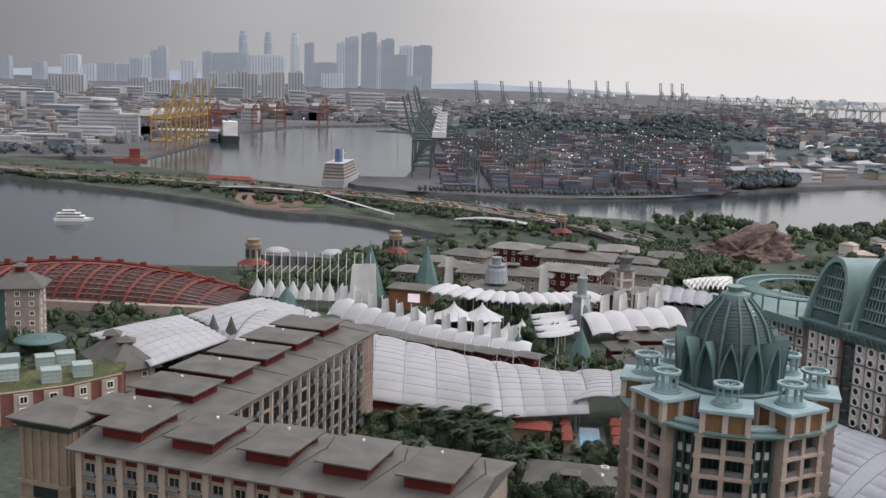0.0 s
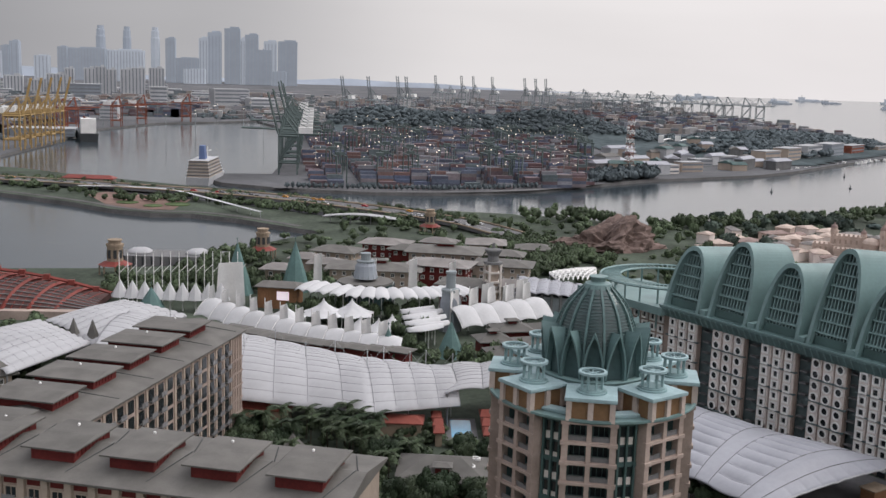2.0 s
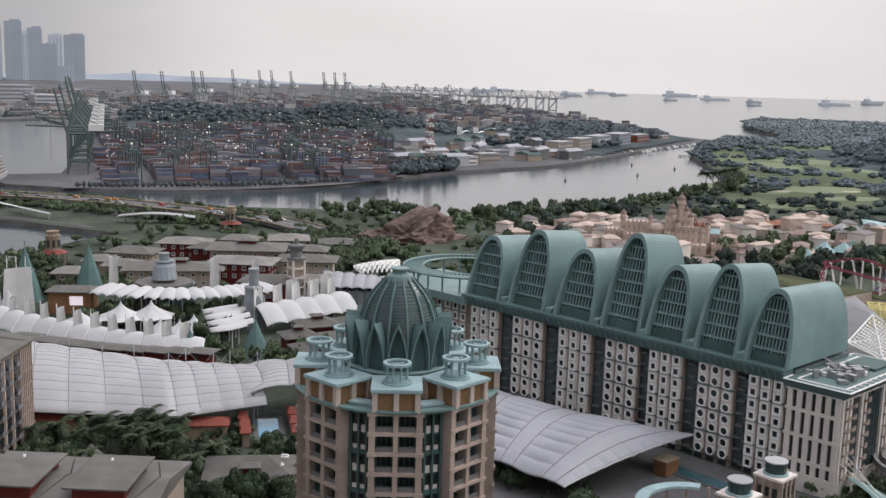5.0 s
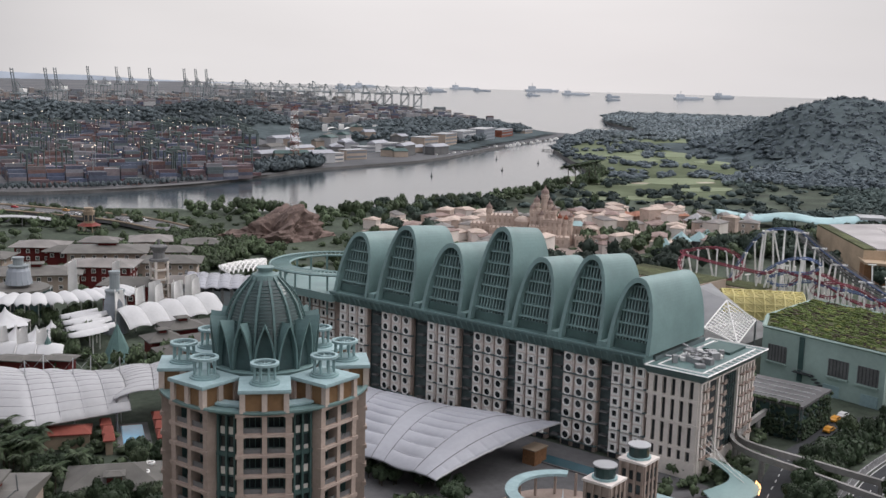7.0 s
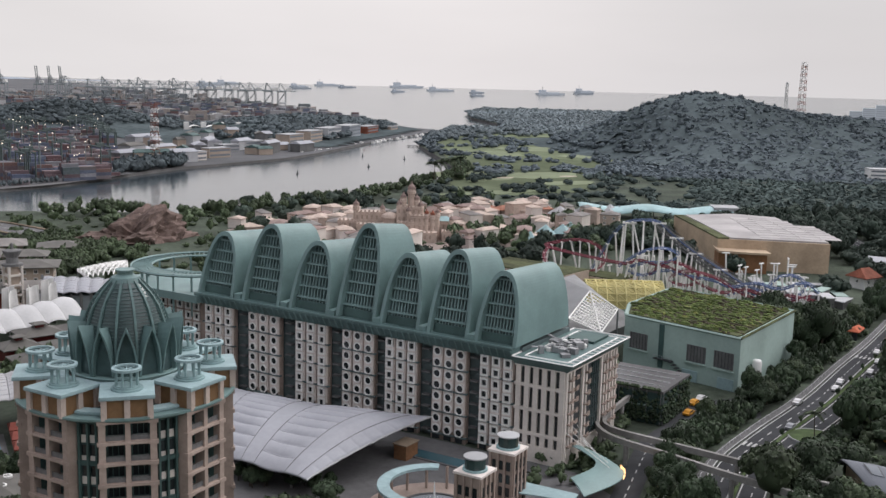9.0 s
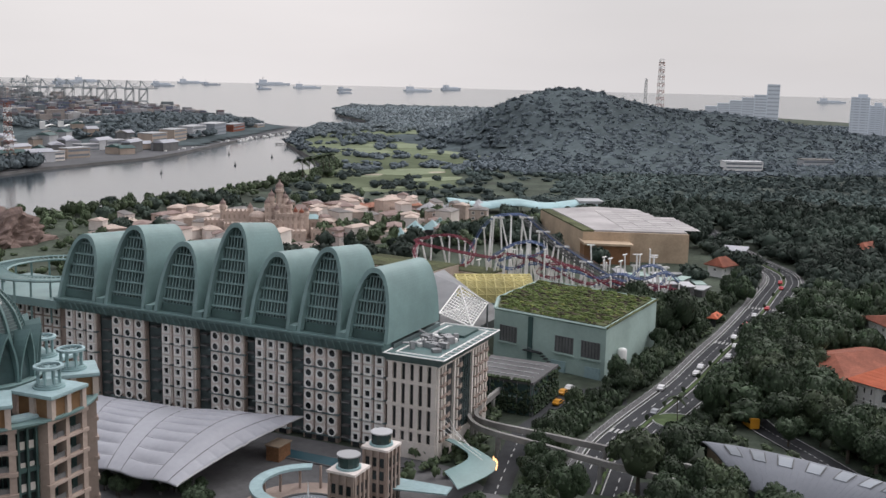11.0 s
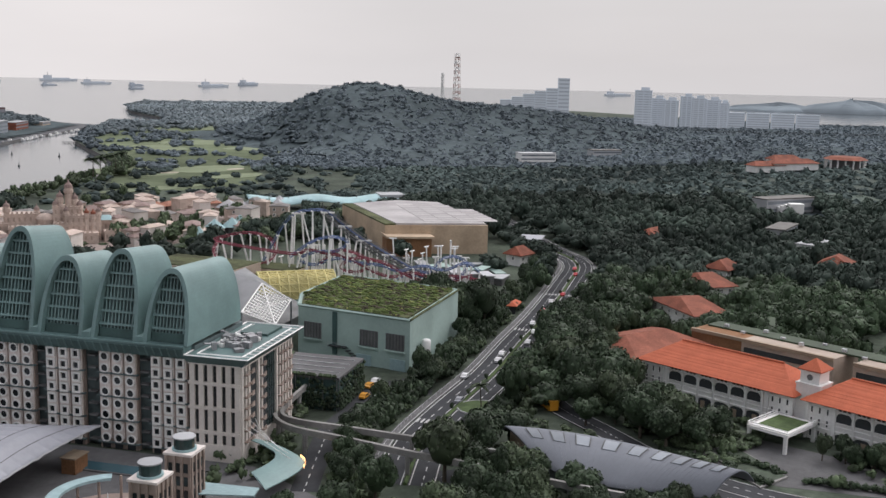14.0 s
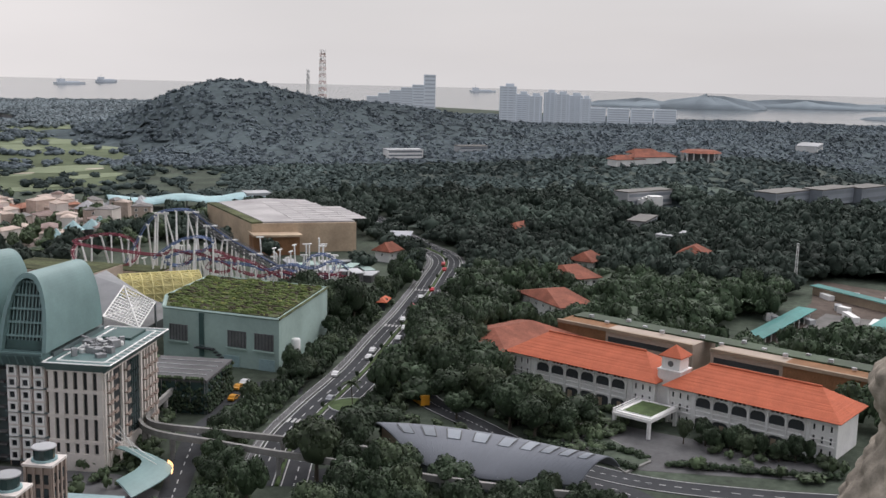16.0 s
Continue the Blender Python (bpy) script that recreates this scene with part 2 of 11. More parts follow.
def water_mat(name, col, rough, wave, strength):
    m = mat(name, col, rough, 0.1, 0.02, 0, spec=0.5, stain=0.15, objvar=0)
    t = m.node_tree
    b = t.nodes["Principled BSDF"]
    b.inputs["IOR"].default_value = 1.33
    tc = t.nodes.new("ShaderNodeTexCoord")
    mp = t.nodes.new("ShaderNodeMapping")
    mp.inputs["Scale"].default_value = (1, 2.2, 1)
    t.links.new(tc.outputs["Object"], mp.inputs[0])
    n = t.nodes.new("ShaderNodeTexNoise")
    n.inputs["Scale"].default_value = wave
    n.inputs["Detail"].default_value = 6
    n.inputs["Roughness"].default_value = 0.62
    t.links.new(mp.outputs[0], n.inputs["Vector"])
    bp = t.nodes.new("ShaderNodeBump")
    bp.inputs["Strength"].default_value = strength
    bp.inputs["Distance"].default_value = 1.0
    t.links.new(n.outputs["Fac"], bp.inputs["Height"])
    t.links.new(bp.outputs[0], b.inputs["Normal"])
    return m


M["sea"] = water_mat("sea_water", (0.042, 0.056, 0.066), 0.13, 0.06, 0.09)


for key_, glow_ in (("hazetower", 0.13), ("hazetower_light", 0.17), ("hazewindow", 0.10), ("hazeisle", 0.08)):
    # backdrop skyline, hills, flats, islands and ships glow to stand in for bright haze
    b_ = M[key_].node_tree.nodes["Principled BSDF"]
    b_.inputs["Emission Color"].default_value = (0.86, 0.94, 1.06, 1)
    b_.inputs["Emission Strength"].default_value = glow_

# ---- mesh helpers ----
def thing(name, label, category, at=(0, 0, 0), rz=0.0, group="", kind=""):
    ob = new(name)
    ob.empty_display_size = 1.0
    ob.matrix_basis = pose(*at, 0, 0, rz)
    return tagged(ob, label, category, group, kind)


def mesh_of(name, bm, material):
    me = bpy.data.meshes.new(name)
    bm.to_mesh(me)
    bm.free()
    for m in material if isinstance(material, (list, tuple)) else [material]:
        me.materials.append(m)
    return me


def part(name, bm, material, parent, label="", smooth=False):
    """Links a bmesh as one mesh object under a thing or a part."""
    me = mesh_of(name, bm, material)
    if smooth:
        me.shade_smooth()
    ob = new(name, me)
    ob.parent = parent
    return tagged(ob, label)


def solo(name, bm, material, label, category, at=(0, 0, 0), rz=0.0, group="", kind="", smooth=False):
    """A thing that is one mesh."""
    me = mesh_of(name, bm, material)
    if smooth:
        me.shade_smooth()
    ob = new(name, me)
    ob.matrix_basis = pose(*at, 0, 0, rz)
    return tagged(ob, label, category, group, kind)


def again(name, me, parent, m):
    """One more part on shared mesh data."""
    ob = new(name, me)
    ob.parent = parent
    ob.matrix_basis = m
    return ob


def face(bm, pts):
    return bm.faces.new([bm.verts.new(p) for p in pts])


def prism(bm, pts, z0, z1, taper=None):
    """An upright prism over a plan outline; taper: another outline for its top."""
    top = taper or pts
    lo = [bm.verts.new((x, y, z0)) for x, y in pts]
    hi = [bm.verts.new((x, y, z1)) for x, y in top]
    n = len(pts)
    for i in range(n):
        bm.faces.new((lo[i], lo[(i + 1) % n], hi[(i + 1) % n], hi[i]))
    bm.faces.new(hi)
    bm.faces.new(lo[::-1])
    return bm


def box(bm, cx, cy, z0, w, d, h, rz=0.0, taper=1.0):
    c, s = math.cos(radians(rz)), math.sin(radians(rz))

    def ring(k):
        return [(cx + (x * c - y * s) * k, cy + (x * s + y * c) * k) for x, y in ((-w / 2, -d / 2), (w / 2, -d / 2), (w / 2, d / 2), (-w / 2, d / 2))]

    return prism(bm, ring(1), z0, z0 + h, ring(taper))


def disc(r, n=16, cx=0.0, cy=0.0, turn=0.0):
    return [(cx + r * math.cos(2 * math.pi * i / n + turn), cy + r * math.sin(2 * math.pi * i / n + turn)) for i in range(n)]


def lathe(bm, profile, n=24, cx=0.0, cy=0.0, turn=0.0, cap=True):
    """A turned form; profile: rows of (radius, height)."""
    rings = [[bm.verts.new((*p, z)) for p in disc(max(r, 0.01), n, cx, cy, turn)] for r, z in profile]
    for a, b in zip(rings, rings[1:]):
        for i in range(n):
            bm.faces.new((a[i], a[(i + 1) % n], b[(i + 1) % n], b[i]))
    if cap:
        bm.faces.new(rings[-1])
        bm.faces.new(rings[0][::-1])
    return bm


def bar(bm, p, q, r, n=5):
    """A round or square rod from p to q."""
    p, q = Vector(p), Vector(q)
    d = (q - p)
    if d.length < 1e-6:
        return bm
    a = d.orthogonal().normalized()
    b = d.normalized().cross(a)
    lo, hi = [], []
    for i in range(n):
        o = (a * math.cos(2 * math.pi * i / n + 0.785) + b * math.sin(2 * math.pi * i / n + 0.785)) * r
        lo.append(bm.verts.new(p + o))
        hi.append(bm.verts.new(q + o))
    for i in range(n):
        bm.faces.new((lo[i], lo[(i + 1) % n], hi[(i + 1) % n], hi[i]))
    bm.faces.new(hi)
    bm.faces.new(lo[::-1])
    return bm


def rail(bm, pts, r, n=5):
    for p, q in zip(pts, pts[1:]):
        bar(bm, p, q, r, n)
    return bm


def sheet(bm, fn, nu, nv, thick=0.15):
    """A curved sheet with thickness: fn(u, v) gives a point, u and v from 0 to 1."""
    top = [[bm.verts.new(fn(i / nu, j / nv)) for j in range(nv + 1)] for i in range(nu + 1)]
    low = [[bm.verts.new(v.co - Vector((0, 0, thick))) for v in row] for row in top]
    for i in range(nu):
        for j in range(nv):
            bm.faces.new((top[i][j], top[i + 1][j], top[i + 1][j + 1], top[i][j + 1]))
            bm.faces.new((low[i][j], low[i][j + 1], low[i + 1][j + 1], low[i + 1][j]))
    for i in range(nu):
        bm.faces.new((top[i][0], low[i][0], low[i + 1][0], top[i + 1][0]))
        bm.faces.new((top[i][nv], top[i + 1][nv], low[i + 1][nv], low[i][nv]))
    for j in range(nv):
        bm.faces.new((top[0][j], top[0][j + 1], low[0][j + 1], low[0][j]))
        bm.faces.new((top[nu][j], low[nu][j], low[nu][j + 1], top[nu][j + 1]))
    return bm


def hip(bm, cx, cy, z, w, d, h, rz=0.0, ridge=0.4, thick=0.25):
    """A hipped roof with an eaves board; the ridge runs along w."""
    c, s = math.cos(radians(rz)), math.sin(radians(rz))

    def P(x, y, zz):
        return bm.verts.new((cx + x * c - y * s, cy + x * s + y * c, zz))

    lo = [P(x, y, z) for x, y in ((-w / 2, -d / 2), (w / 2, -d / 2), (w / 2, d / 2), (-w / 2, d / 2))]
    up = [P(x, y, z + thick) for x, y in ((-w / 2, -d / 2), (w / 2, -d / 2), (w / 2, d / 2), (-w / 2, d / 2))]
    a, b = P(-w / 2 * ridge, 0, z + h), P(w / 2 * ridge, 0, z + h)
    for i in range(4):
        bm.faces.new((lo[i], lo[(i + 1) % 4], up[(i + 1) % 4], up[i]))
    bm.faces.new((up[0], up[1], b, a))
    bm.faces.new((up[2], up[3], a, b))
    bm.faces.new((up[1], up[2], b))
    bm.faces.new((up[3], up[0], a))
    bm.faces.new(lo[::-1])
    return bm


def B():
    return bmesh.new()


def smooth(pts, k=5):
    out = []
    for i in range(len(pts) - 1):
        p0, p1, p2, p3 = pts[max(i - 1, 0)], pts[i], pts[i + 1], pts[min(i + 2, len(pts) - 1)]
        for j in range(k):
            u = j / k
            out.append(tuple(0.5 * ((2 * b) + (c - a) * u + (2 * a - 5 * b + 4 * c - d) * u * u + (3 * b - a - 3 * c + d) * u ** 3) for a, b, c, d in zip(p0, p1, p2, p3)))
    return out + [pts[-1]]


def inside(x, y, poly):
    hit_ = False
    n = len(poly)
    for i in range(n):
        (x0, y0), (x1, y1) = poly[i], poly[(i + 1) % n]
        if (y0 > y) != (y1 > y) and x < (x1 - x0) * (y - y0) / (y1 - y0) + x0:
            hit_ = not hit_
    return hit_


# ---- water and land ----
SEA = 1.7
bm = B()
prism(bm, disc(5600, 64), -3, SEA)
solo("water", bm, M["sea"], "calm grey-green harbour water under an overcast sky", "water", kind="structure")


def land(name, pts, z, material, label, category="ground", skirt=2.5):
    """Flat land with a sloping stone edge down to the water."""
    cx, cy = sum(p[0] for p in pts) / len(pts), sum(p[1] for p in pts) / len(pts)
    bm = B()
    hi = [bm.verts.new((x, y, z)) for x, y in pts]
    n = len(pts)
    area = sum(pts[i][0] * pts[(i + 1) % n][1] - pts[(i + 1) % n][0] * pts[i][1] for i in range(n))
    sg = 1 if area > 0 else -1
    low = []
    for i in range(n):
        a, b = Vector(pts[i - 1]), Vector(pts[(i + 1) % n])
        t = (b - a).normalized()
        low.append(bm.verts.new((pts[i][0] + sg * t.y * skirt, pts[i][1] - sg * t.x * skirt, -1.5)))
    for tri in tessellate_polygon([[Vector((x, y, 0)) for x, y in pts]]):
        bm.faces.new([hi[i] for i in tri])
    for i in range(n):
        f = bm.faces.new((hi[i], low[i], low[(i + 1) % n], hi[(i + 1) % n]))
        f.material_index = 1
    bmesh.ops.recalc_face_normals(bm, faces=bm.faces[:])
    return solo(name, bm, [material, M["seawall"]], label, category, kind="structure")


SENTOSA = [(-1400, 420), (-211, 468), (-98, 474), (-58, 482), (-38, 512), (-25, 548), (4, 585), (30, 612), (80, 650), (128, 668), (160, 660), (200, 630), (243, 641),
           (293, 660), (338, 672), (392, 710), (442, 745), (476, 768), (539, 855), (575, 945), (640, 1098), (752, 1260), (880, 1400), (935, 1370),
           (1010, 1460), (1090, 1683), (1210, 1884), (1389, 2066), (1700, 1950), (2050, 1500), (2000, 1150), (2000, 800), (1900, 400), (2000, 0), (1500, -700), (-1400, -700)]
land("ground", SENTOSA, 5.0, M["soil"], "green island ground with planting and paths, stone edge to the water")
MAINLAND = [(-3500, 1150), (-399, 975), (-285, 1012), (-277, 1180), (-286, 1394), (-226, 1586), (-92, 1713), (960, 2290), (900, 2700), (1000, 4900), (-3500, 4900)]
land("ground_mainland", MAINLAND, 4.0, M["yardfloor"], "pale concrete harbour land and quays")
ISLAND = [(-92, 1718), (-60, 1600), (-22, 1296), (-26, 1078), (-35, 905), (-100, 895), (-70, 830), (-12, 797), (45, 786), (87, 790), (131, 802), (178, 825), (234, 874),
          (294, 921), (346, 946), (419, 983), (479, 1034), (626, 1184), (754, 1296), (835, 1374), (822, 1448), (856, 1667), (870, 1843), (960, 2292)]
land("ground_terminal", ISLAND, 4.0, M["yardfloor"], "pale concrete container quay ringed by a stone sea wall")
CAUSEWAY = [(-1500, 905), (-330, 812), (-304, 796), (-253, 764), (-207, 741), (-151, 698), (-124, 671), (-97, 655), (-73, 655), (-45, 637), (-10, 603), (20, 578), (50, 596), (132, 664), (128, 676), (76, 690), (27, 722),
            (-30, 770), (-97, 806), (-176, 857), (-233, 903), (-299, 934), (-399, 970), (-1500, 1105)]
land("ground_causeway", CAUSEWAY, 4.4, M["soil"], "green causeway strip with stone edge to the water")

# ---- domed tower ----
FLOOR = 3.45


def window_mesh(w, h, frame_mat, depth=0.25, bars=1, t=0.12):
    """A recessed pane with a frame, facing -y, its middle at the origin."""
    bm = B()
    box(bm, 0, 0.02, -h / 2, w, 0.08, h)
    for f in bm.faces:
        f.material_index = 1
    for x in (-w / 2, w / 2):
        box(bm, x, -depth / 2, -h / 2 - t, t * 2, depth, h + 2 * t)
    for z in (-h / 2 - t, h / 2 - t):
        box(bm, 0, -depth / 2, z, w - 2 * t, depth, t * 2)
    for i in range(bars):
        box(bm, -w / 2 + w * (i + 1) / (bars + 1), -0.06, -h / 2, 0.09, 0.1, h)
    return mesh_of("window", bm, [frame_mat, M["glass"]])


def balcony_mesh(w, d, material, slab):
    bm = B()
    box(bm, 0, -d / 2, -0.12, w, d, 0.24)
    for f in bm.faces:
        f.material_index = 1
    for z in (0.45, 0.95):
        box(bm, 0, -d + 0.04, z, w, 0.07, 0.08)
    for x in (-w / 2 + 0.05, 0, w / 2 - 0.05):
        box(bm, x, -d + 0.04, 0.1, 0.07, 0.07, 0.9)
    box(bm, 0, -d + 0.06, 0.12, w * 0.96, 0.03, 0.75)
    return mesh_of("balcony", bm, [material, slab])


def domed_tower():
    tw = thing("domed_tower", "round stone hotel tower with green metal dome and rooftop pavilions", "tower", (49.5, 179.3, 5), -15.4)
    H = 35.2
    # shade behind the bays is put into this dark core colour
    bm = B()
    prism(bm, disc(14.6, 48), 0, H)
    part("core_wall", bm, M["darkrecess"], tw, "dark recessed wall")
    # stone bays with two window columns each
    win = window_mesh(2.75, 2.1, M["tealdark"], 0.2, 2)
    balc = balcony_mesh(3.1, 0.75, M["louvre"], M["pinkdark"])
    bayme = B()
    for x in (-3.9, 0, 3.9):
        w = 0.8 if x == 0 else 1.05
        box(bayme, x, -16.2, 0, w, 2.4, H)
    for k in range(11):
        z = H - 0.35 - k * FLOOR
        box(bayme, 0, -16.1, max(z, 0), 8.6, 3.0, 0.42)
        box(bayme, -3.9, -17.3, max(z - 0.1, 0), 1.5, 0.7, 0.62)
        box(bayme, 3.9, -17.3, max(z - 0.1, 0), 1.5, 0.7, 0.62)
    bayme = mesh_of("stone_bay", bayme, M["pinkdark"])
    sideme = B()
    for x in (-2.85, -1.45, 0, 1.45, 2.85):
        box(sideme, x, -15.75, 0, 0.34, 1.0, H)
    for k in range(0, 11, 2):
        box(sideme, 0, -15.6, max(H - 0.9 - k * FLOOR, 0), 5.9, 0.9, 0.75)
    box(sideme, 0, -15.3, 0, 5.7, 0.3, H)
    sideme = mesh_of("glazed_bay", sideme, M["tealdark"])
    panel = B()
    box(panel, 0, 0, -0.62, 1.02, 0.16, 1.24)
    panel = mesh_of("spandrel_panel", panel, M["cream"])
    pane = B()
    box(pane, 0, 0, -0.85, 0.98, 0.1, 1.7)
    pane = mesh_of("pane", pane, M["glass"])
    for i in range(8):
        R = pose(0, 0, 0, 0, 0, 45 * i)
        again("stone_bay", bayme, tw, R)
        again("glazed_bay", sideme, tw, pose(0, 0, 0, 0, 0, 45 * i + 22.5))
        if i in (2, 3, 4, 5):
            continue
        for k in range(10):
            z = H - 2.15 - k * FLOOR
            if z < 1:
                continue
            for x in (-1.95, 1.95):
                again("window", win, tw, R @ pose(x, -15.2, z + 0.25))
                again("balcony", balc, tw, R @ pose(x, -16.3, z - 1.2))
        R2 = pose(0, 0, 0, 0, 0, 45 * i + 22.5)
        for k in range(10):
            z = H - 1.1 - k * FLOOR
            for x in (-2.15, -0.72, 0.72, 2.15):
                again("pane", pane, tw, R2 @ pose(x, -15.52, z - 0.85))
                again("spandrel_panel", panel, tw, R2 @ pose(x, -15.58, z - 2.4))
    # cornice ring
    bm = B()
    lathe(bm, [(14.5, H - 0.5), (17.7, H - 0.1), (18.2, H + 0.25), (18.2, H + 0.6), (17.6, H + 0.6), (17.5, H + 0.35), (14.4, H + 0.35)], 64, cap=False)
    part("cornice", bm, M["teal"], tw, "verdigris ring cornice")
    bm = B()
    prism(bm, disc(17.4, 48), H + 0.05, H + 0.3)
    part("terrace", bm, M["darkrecess"], tw, "dark roof terrace")
    # pavilions
    body = B()
    box(body, 0, -13.9, H + 0.3, 6.9, 6.9, 3.3)
    body = mesh_of("pavilion", body, M["amber"])
    pier = B()
    box(pier, 0, 0, H + 0.3, 0.9, 0.95, 3.35)
    pier = mesh_of("pier", pier, M["stonepier"])
    roof = B()
    box(roof, 0, -13.9, H + 3.62, 8.4, 8.4, 0.22)
    box(roof, 0, -13.9, H + 3.84, 8.5, 8.5, 0.38, taper=0.985)
    roof = mesh_of("pavilion_roof", roof, M["teallight"])
    ring = B()
    lathe(ring, [(2.5, 0), (2.5, 0.3), (2.15, 0.3), (2.15, 0.6), (1.9, 0.6), (1.9, 0.75)], 24)
    ring = mesh_of("lantern_base", ring, M["verdigris"])
    post = B()
    box(post, 0, -1.75, 0.7, 0.3, 0.36, 2.5)
    post = mesh_of("lantern_post", post, M["verdigris"])
    top = B()
    lathe(top, [(1.75, 3.05), (2.35, 3.15), (2.35, 3.55), (1.85, 3.6), (1.8, 3.3)], 24, cap=False)
    for a in range(4):
        bar(top, (1.8 * math.cos(a * 0.785), 1.8 * math.sin(a * 0.785), 3.25), (-1.8 * math.cos(a * 0.785), -1.8 * math.sin(a * 0.785), 3.25), 0.09)
    top = mesh_of("lantern_ring", top, M["teallight"])
    for i in range(8):
        R = pose(0, 0, 0, 0, 0, 45 * i)
        p = again("pavilion", body, tw, R)
        for x in (-3.5, 0, 3.5):
            for y in (-17.4, -13.9, -10.4):
                if x or y < -14:
                    again("pier", pier, p, pose(x, y, 0))
        again("pavilion_roof", roof, p, Matrix())
        L = pose(0, -13.9, H + 4.2)
        again("lantern_base", ring, p, L)
        for a in range(8):
            again("lantern_post", post, p, L @ pose(0, 0, 0, 0, 0, 45 * a + 22.5))
        again("lantern_ring", top, p, L)
        # low aqua skylight slabs on the terrace
        bm = B()
        box(bm, 0, -14.6, H + 0.6, 4.4, 2.2, 0.35)
        box(bm, 0, -14.6, H + 0.3, 3.8, 1.8, 0.4)
        q = part("skylight", bm, M["teallight"], tw)
        q.matrix_basis = pose(0, 0, 0, 0, 0, 45 * i + 22.5)
    # dome
    prof = [(7.7, H + 0.3), (7.65, H + 7.0), (7.4, H + 9.0), (7.0, H + 11.0), (6.4, H + 13.0), (5.65, H + 15.0), (4.75, H + 16.5), (3.95, H + 17.5), (3.1, H + 18.4), (2.0, H + 19.5)]
    bm = B()
    lathe(bm, prof, 48)
    part("dome_shell", bm, M["tealglass"], tw, "dark glazed dome shell", smooth=True)
    rib = B()
    for (r0, z0), (r1, z1) in zip(prof[1:], prof[2:]):
        lo = [(-0.2, -(r0 + 0.38), z0), (0.2, -(r0 + 0.38), z0), (0.2, -(r0 - 0.1), z0), (-0.2, -(r0 - 0.1), z0)]
        hi = [(-0.2, -(r1 + 0.38), z1), (0.2, -(r1 + 0.38), z1), (0.2, -(r1 - 0.1), z1), (-0.2, -(r1 - 0.1), z1)]
        a, b = [rib.verts.new(p) for p in lo], [rib.verts.new(p) for p in hi]
        for i in range(4):
            rib.faces.new((a[i], a[(i + 1) % 4], b[(i + 1) % 4], b[i]))
    rib = mesh_of("dome_rib", rib, M["tealmid"])
    for i in range(14):
        again("dome_rib", rib, tw, pose(0, 0, 0, 0, 0, 360 / 14 * (i + 0.5)))
    for k in range(22):
        z = H + 7.2 + k * 0.52
        r = next(a[0] + (b[0] - a[0]) * (z - a[1]) / (b[1] - a[1]) for a, b in zip(prof, prof[1:]) if a[1] <= z <= b[1])
        bm = B()
        lathe(bm, [(r + 0.03, z), (r + 0.14, z + 0.05), (r + 0.02, z + 0.12)], 48, cap=False)
        part("dome_louvre", bm, M["tealdark"], tw)
    bm = B()
    lathe(bm, [(2.6, H + 18.9), (2.3, H + 19.7), (1.3, H + 20.1), (1.3, H + 20.6), (1.6, H + 20.7), (1.6, H + 20.95), (0.9, H + 21.0)], 24)
    part("finial", bm, M["teal"], tw)
    bm = B()
    lathe(bm, [(8.3, H + 0.3), (8.3, H + 3.9)], 48, cap=False)
    part("drum", bm, M["tealdark"], tw, "dark teal drum below the dome")
    bm = B()
    lathe(bm, [(8.2, H + 3.8), (9.3, H + 3.9), (9.4, H + 4.35), (8.9, H + 4.5), (7.6, H + 4.5)], 48, cap=False)
    part("dome_base_ring", bm, M["teal"], tw)
    # vault-shaped petals round the foot of the dome, their open fronts flaring out
    def petal_line(half, top, n=10):
        left = [(-half * (1 - (k / n) ** 2.3), top * k / n) for k in range(n + 1)]
        return left + [(-x, z) for x, z in left[-2::-1]]

    outer, inner = petal_line(1.95, 8.5), petal_line(1.6, 7.9)
    petal = B()
    for line, flip in ((outer, False), (inner, True)):
        for (xa, za), (xb, zb) in zip(line, line[1:]):
            q = [(xa, -(8.75 + 0.1 * za), za), (xb, -(8.75 + 0.1 * zb), zb), (xb * 0.8, -6.6, zb - 0.05 * zb), (xa * 0.8, -6.6, za - 0.05 * za)]
            face(petal, q if flip else q[::-1])
    for (a, b), (c, d) in zip(zip(outer, outer[1:]), zip(inner, inner[1:])):
        face(petal, [(x, -(8.75 + 0.1 * z), z) for x, z in (a, b, d, c)])
    petal = mesh_of("petal", petal, M["tealpetal"])
    back = B()
    for (xa, za), (xb, zb) in zip(inner[:10], inner[1:11]):
        face(back, [(xa, -8.1, za), (-xa, -8.1, za), (-xb, -8.1, zb), (xb, -8.1, zb)] if xb else [(xa, -8.1, za), (-xa, -8.1, za), (0, -8.1, zb)])
    back = mesh_of("petal_glazing", back, M["tealglass"])
    for i in range(14):
        p = again("petal", petal, tw, pose(0, 0, H + 4.4, 0, 0, 360 / 14 * i))
        again("petal_glazing", back, p, Matrix())


domed_tower()


# ---- long hotel with seven vaulted roofs ----
def egg(w, h, n=44):
    """Half outline of a pointed vault, from foot to foot."""
    return [(-w / 2 * math.copysign(abs(math.cos(a)) ** 0.85, math.cos(a)), h * math.sin(a) ** 1.0) for a in (math.pi * i / n for i in range(n + 1))]


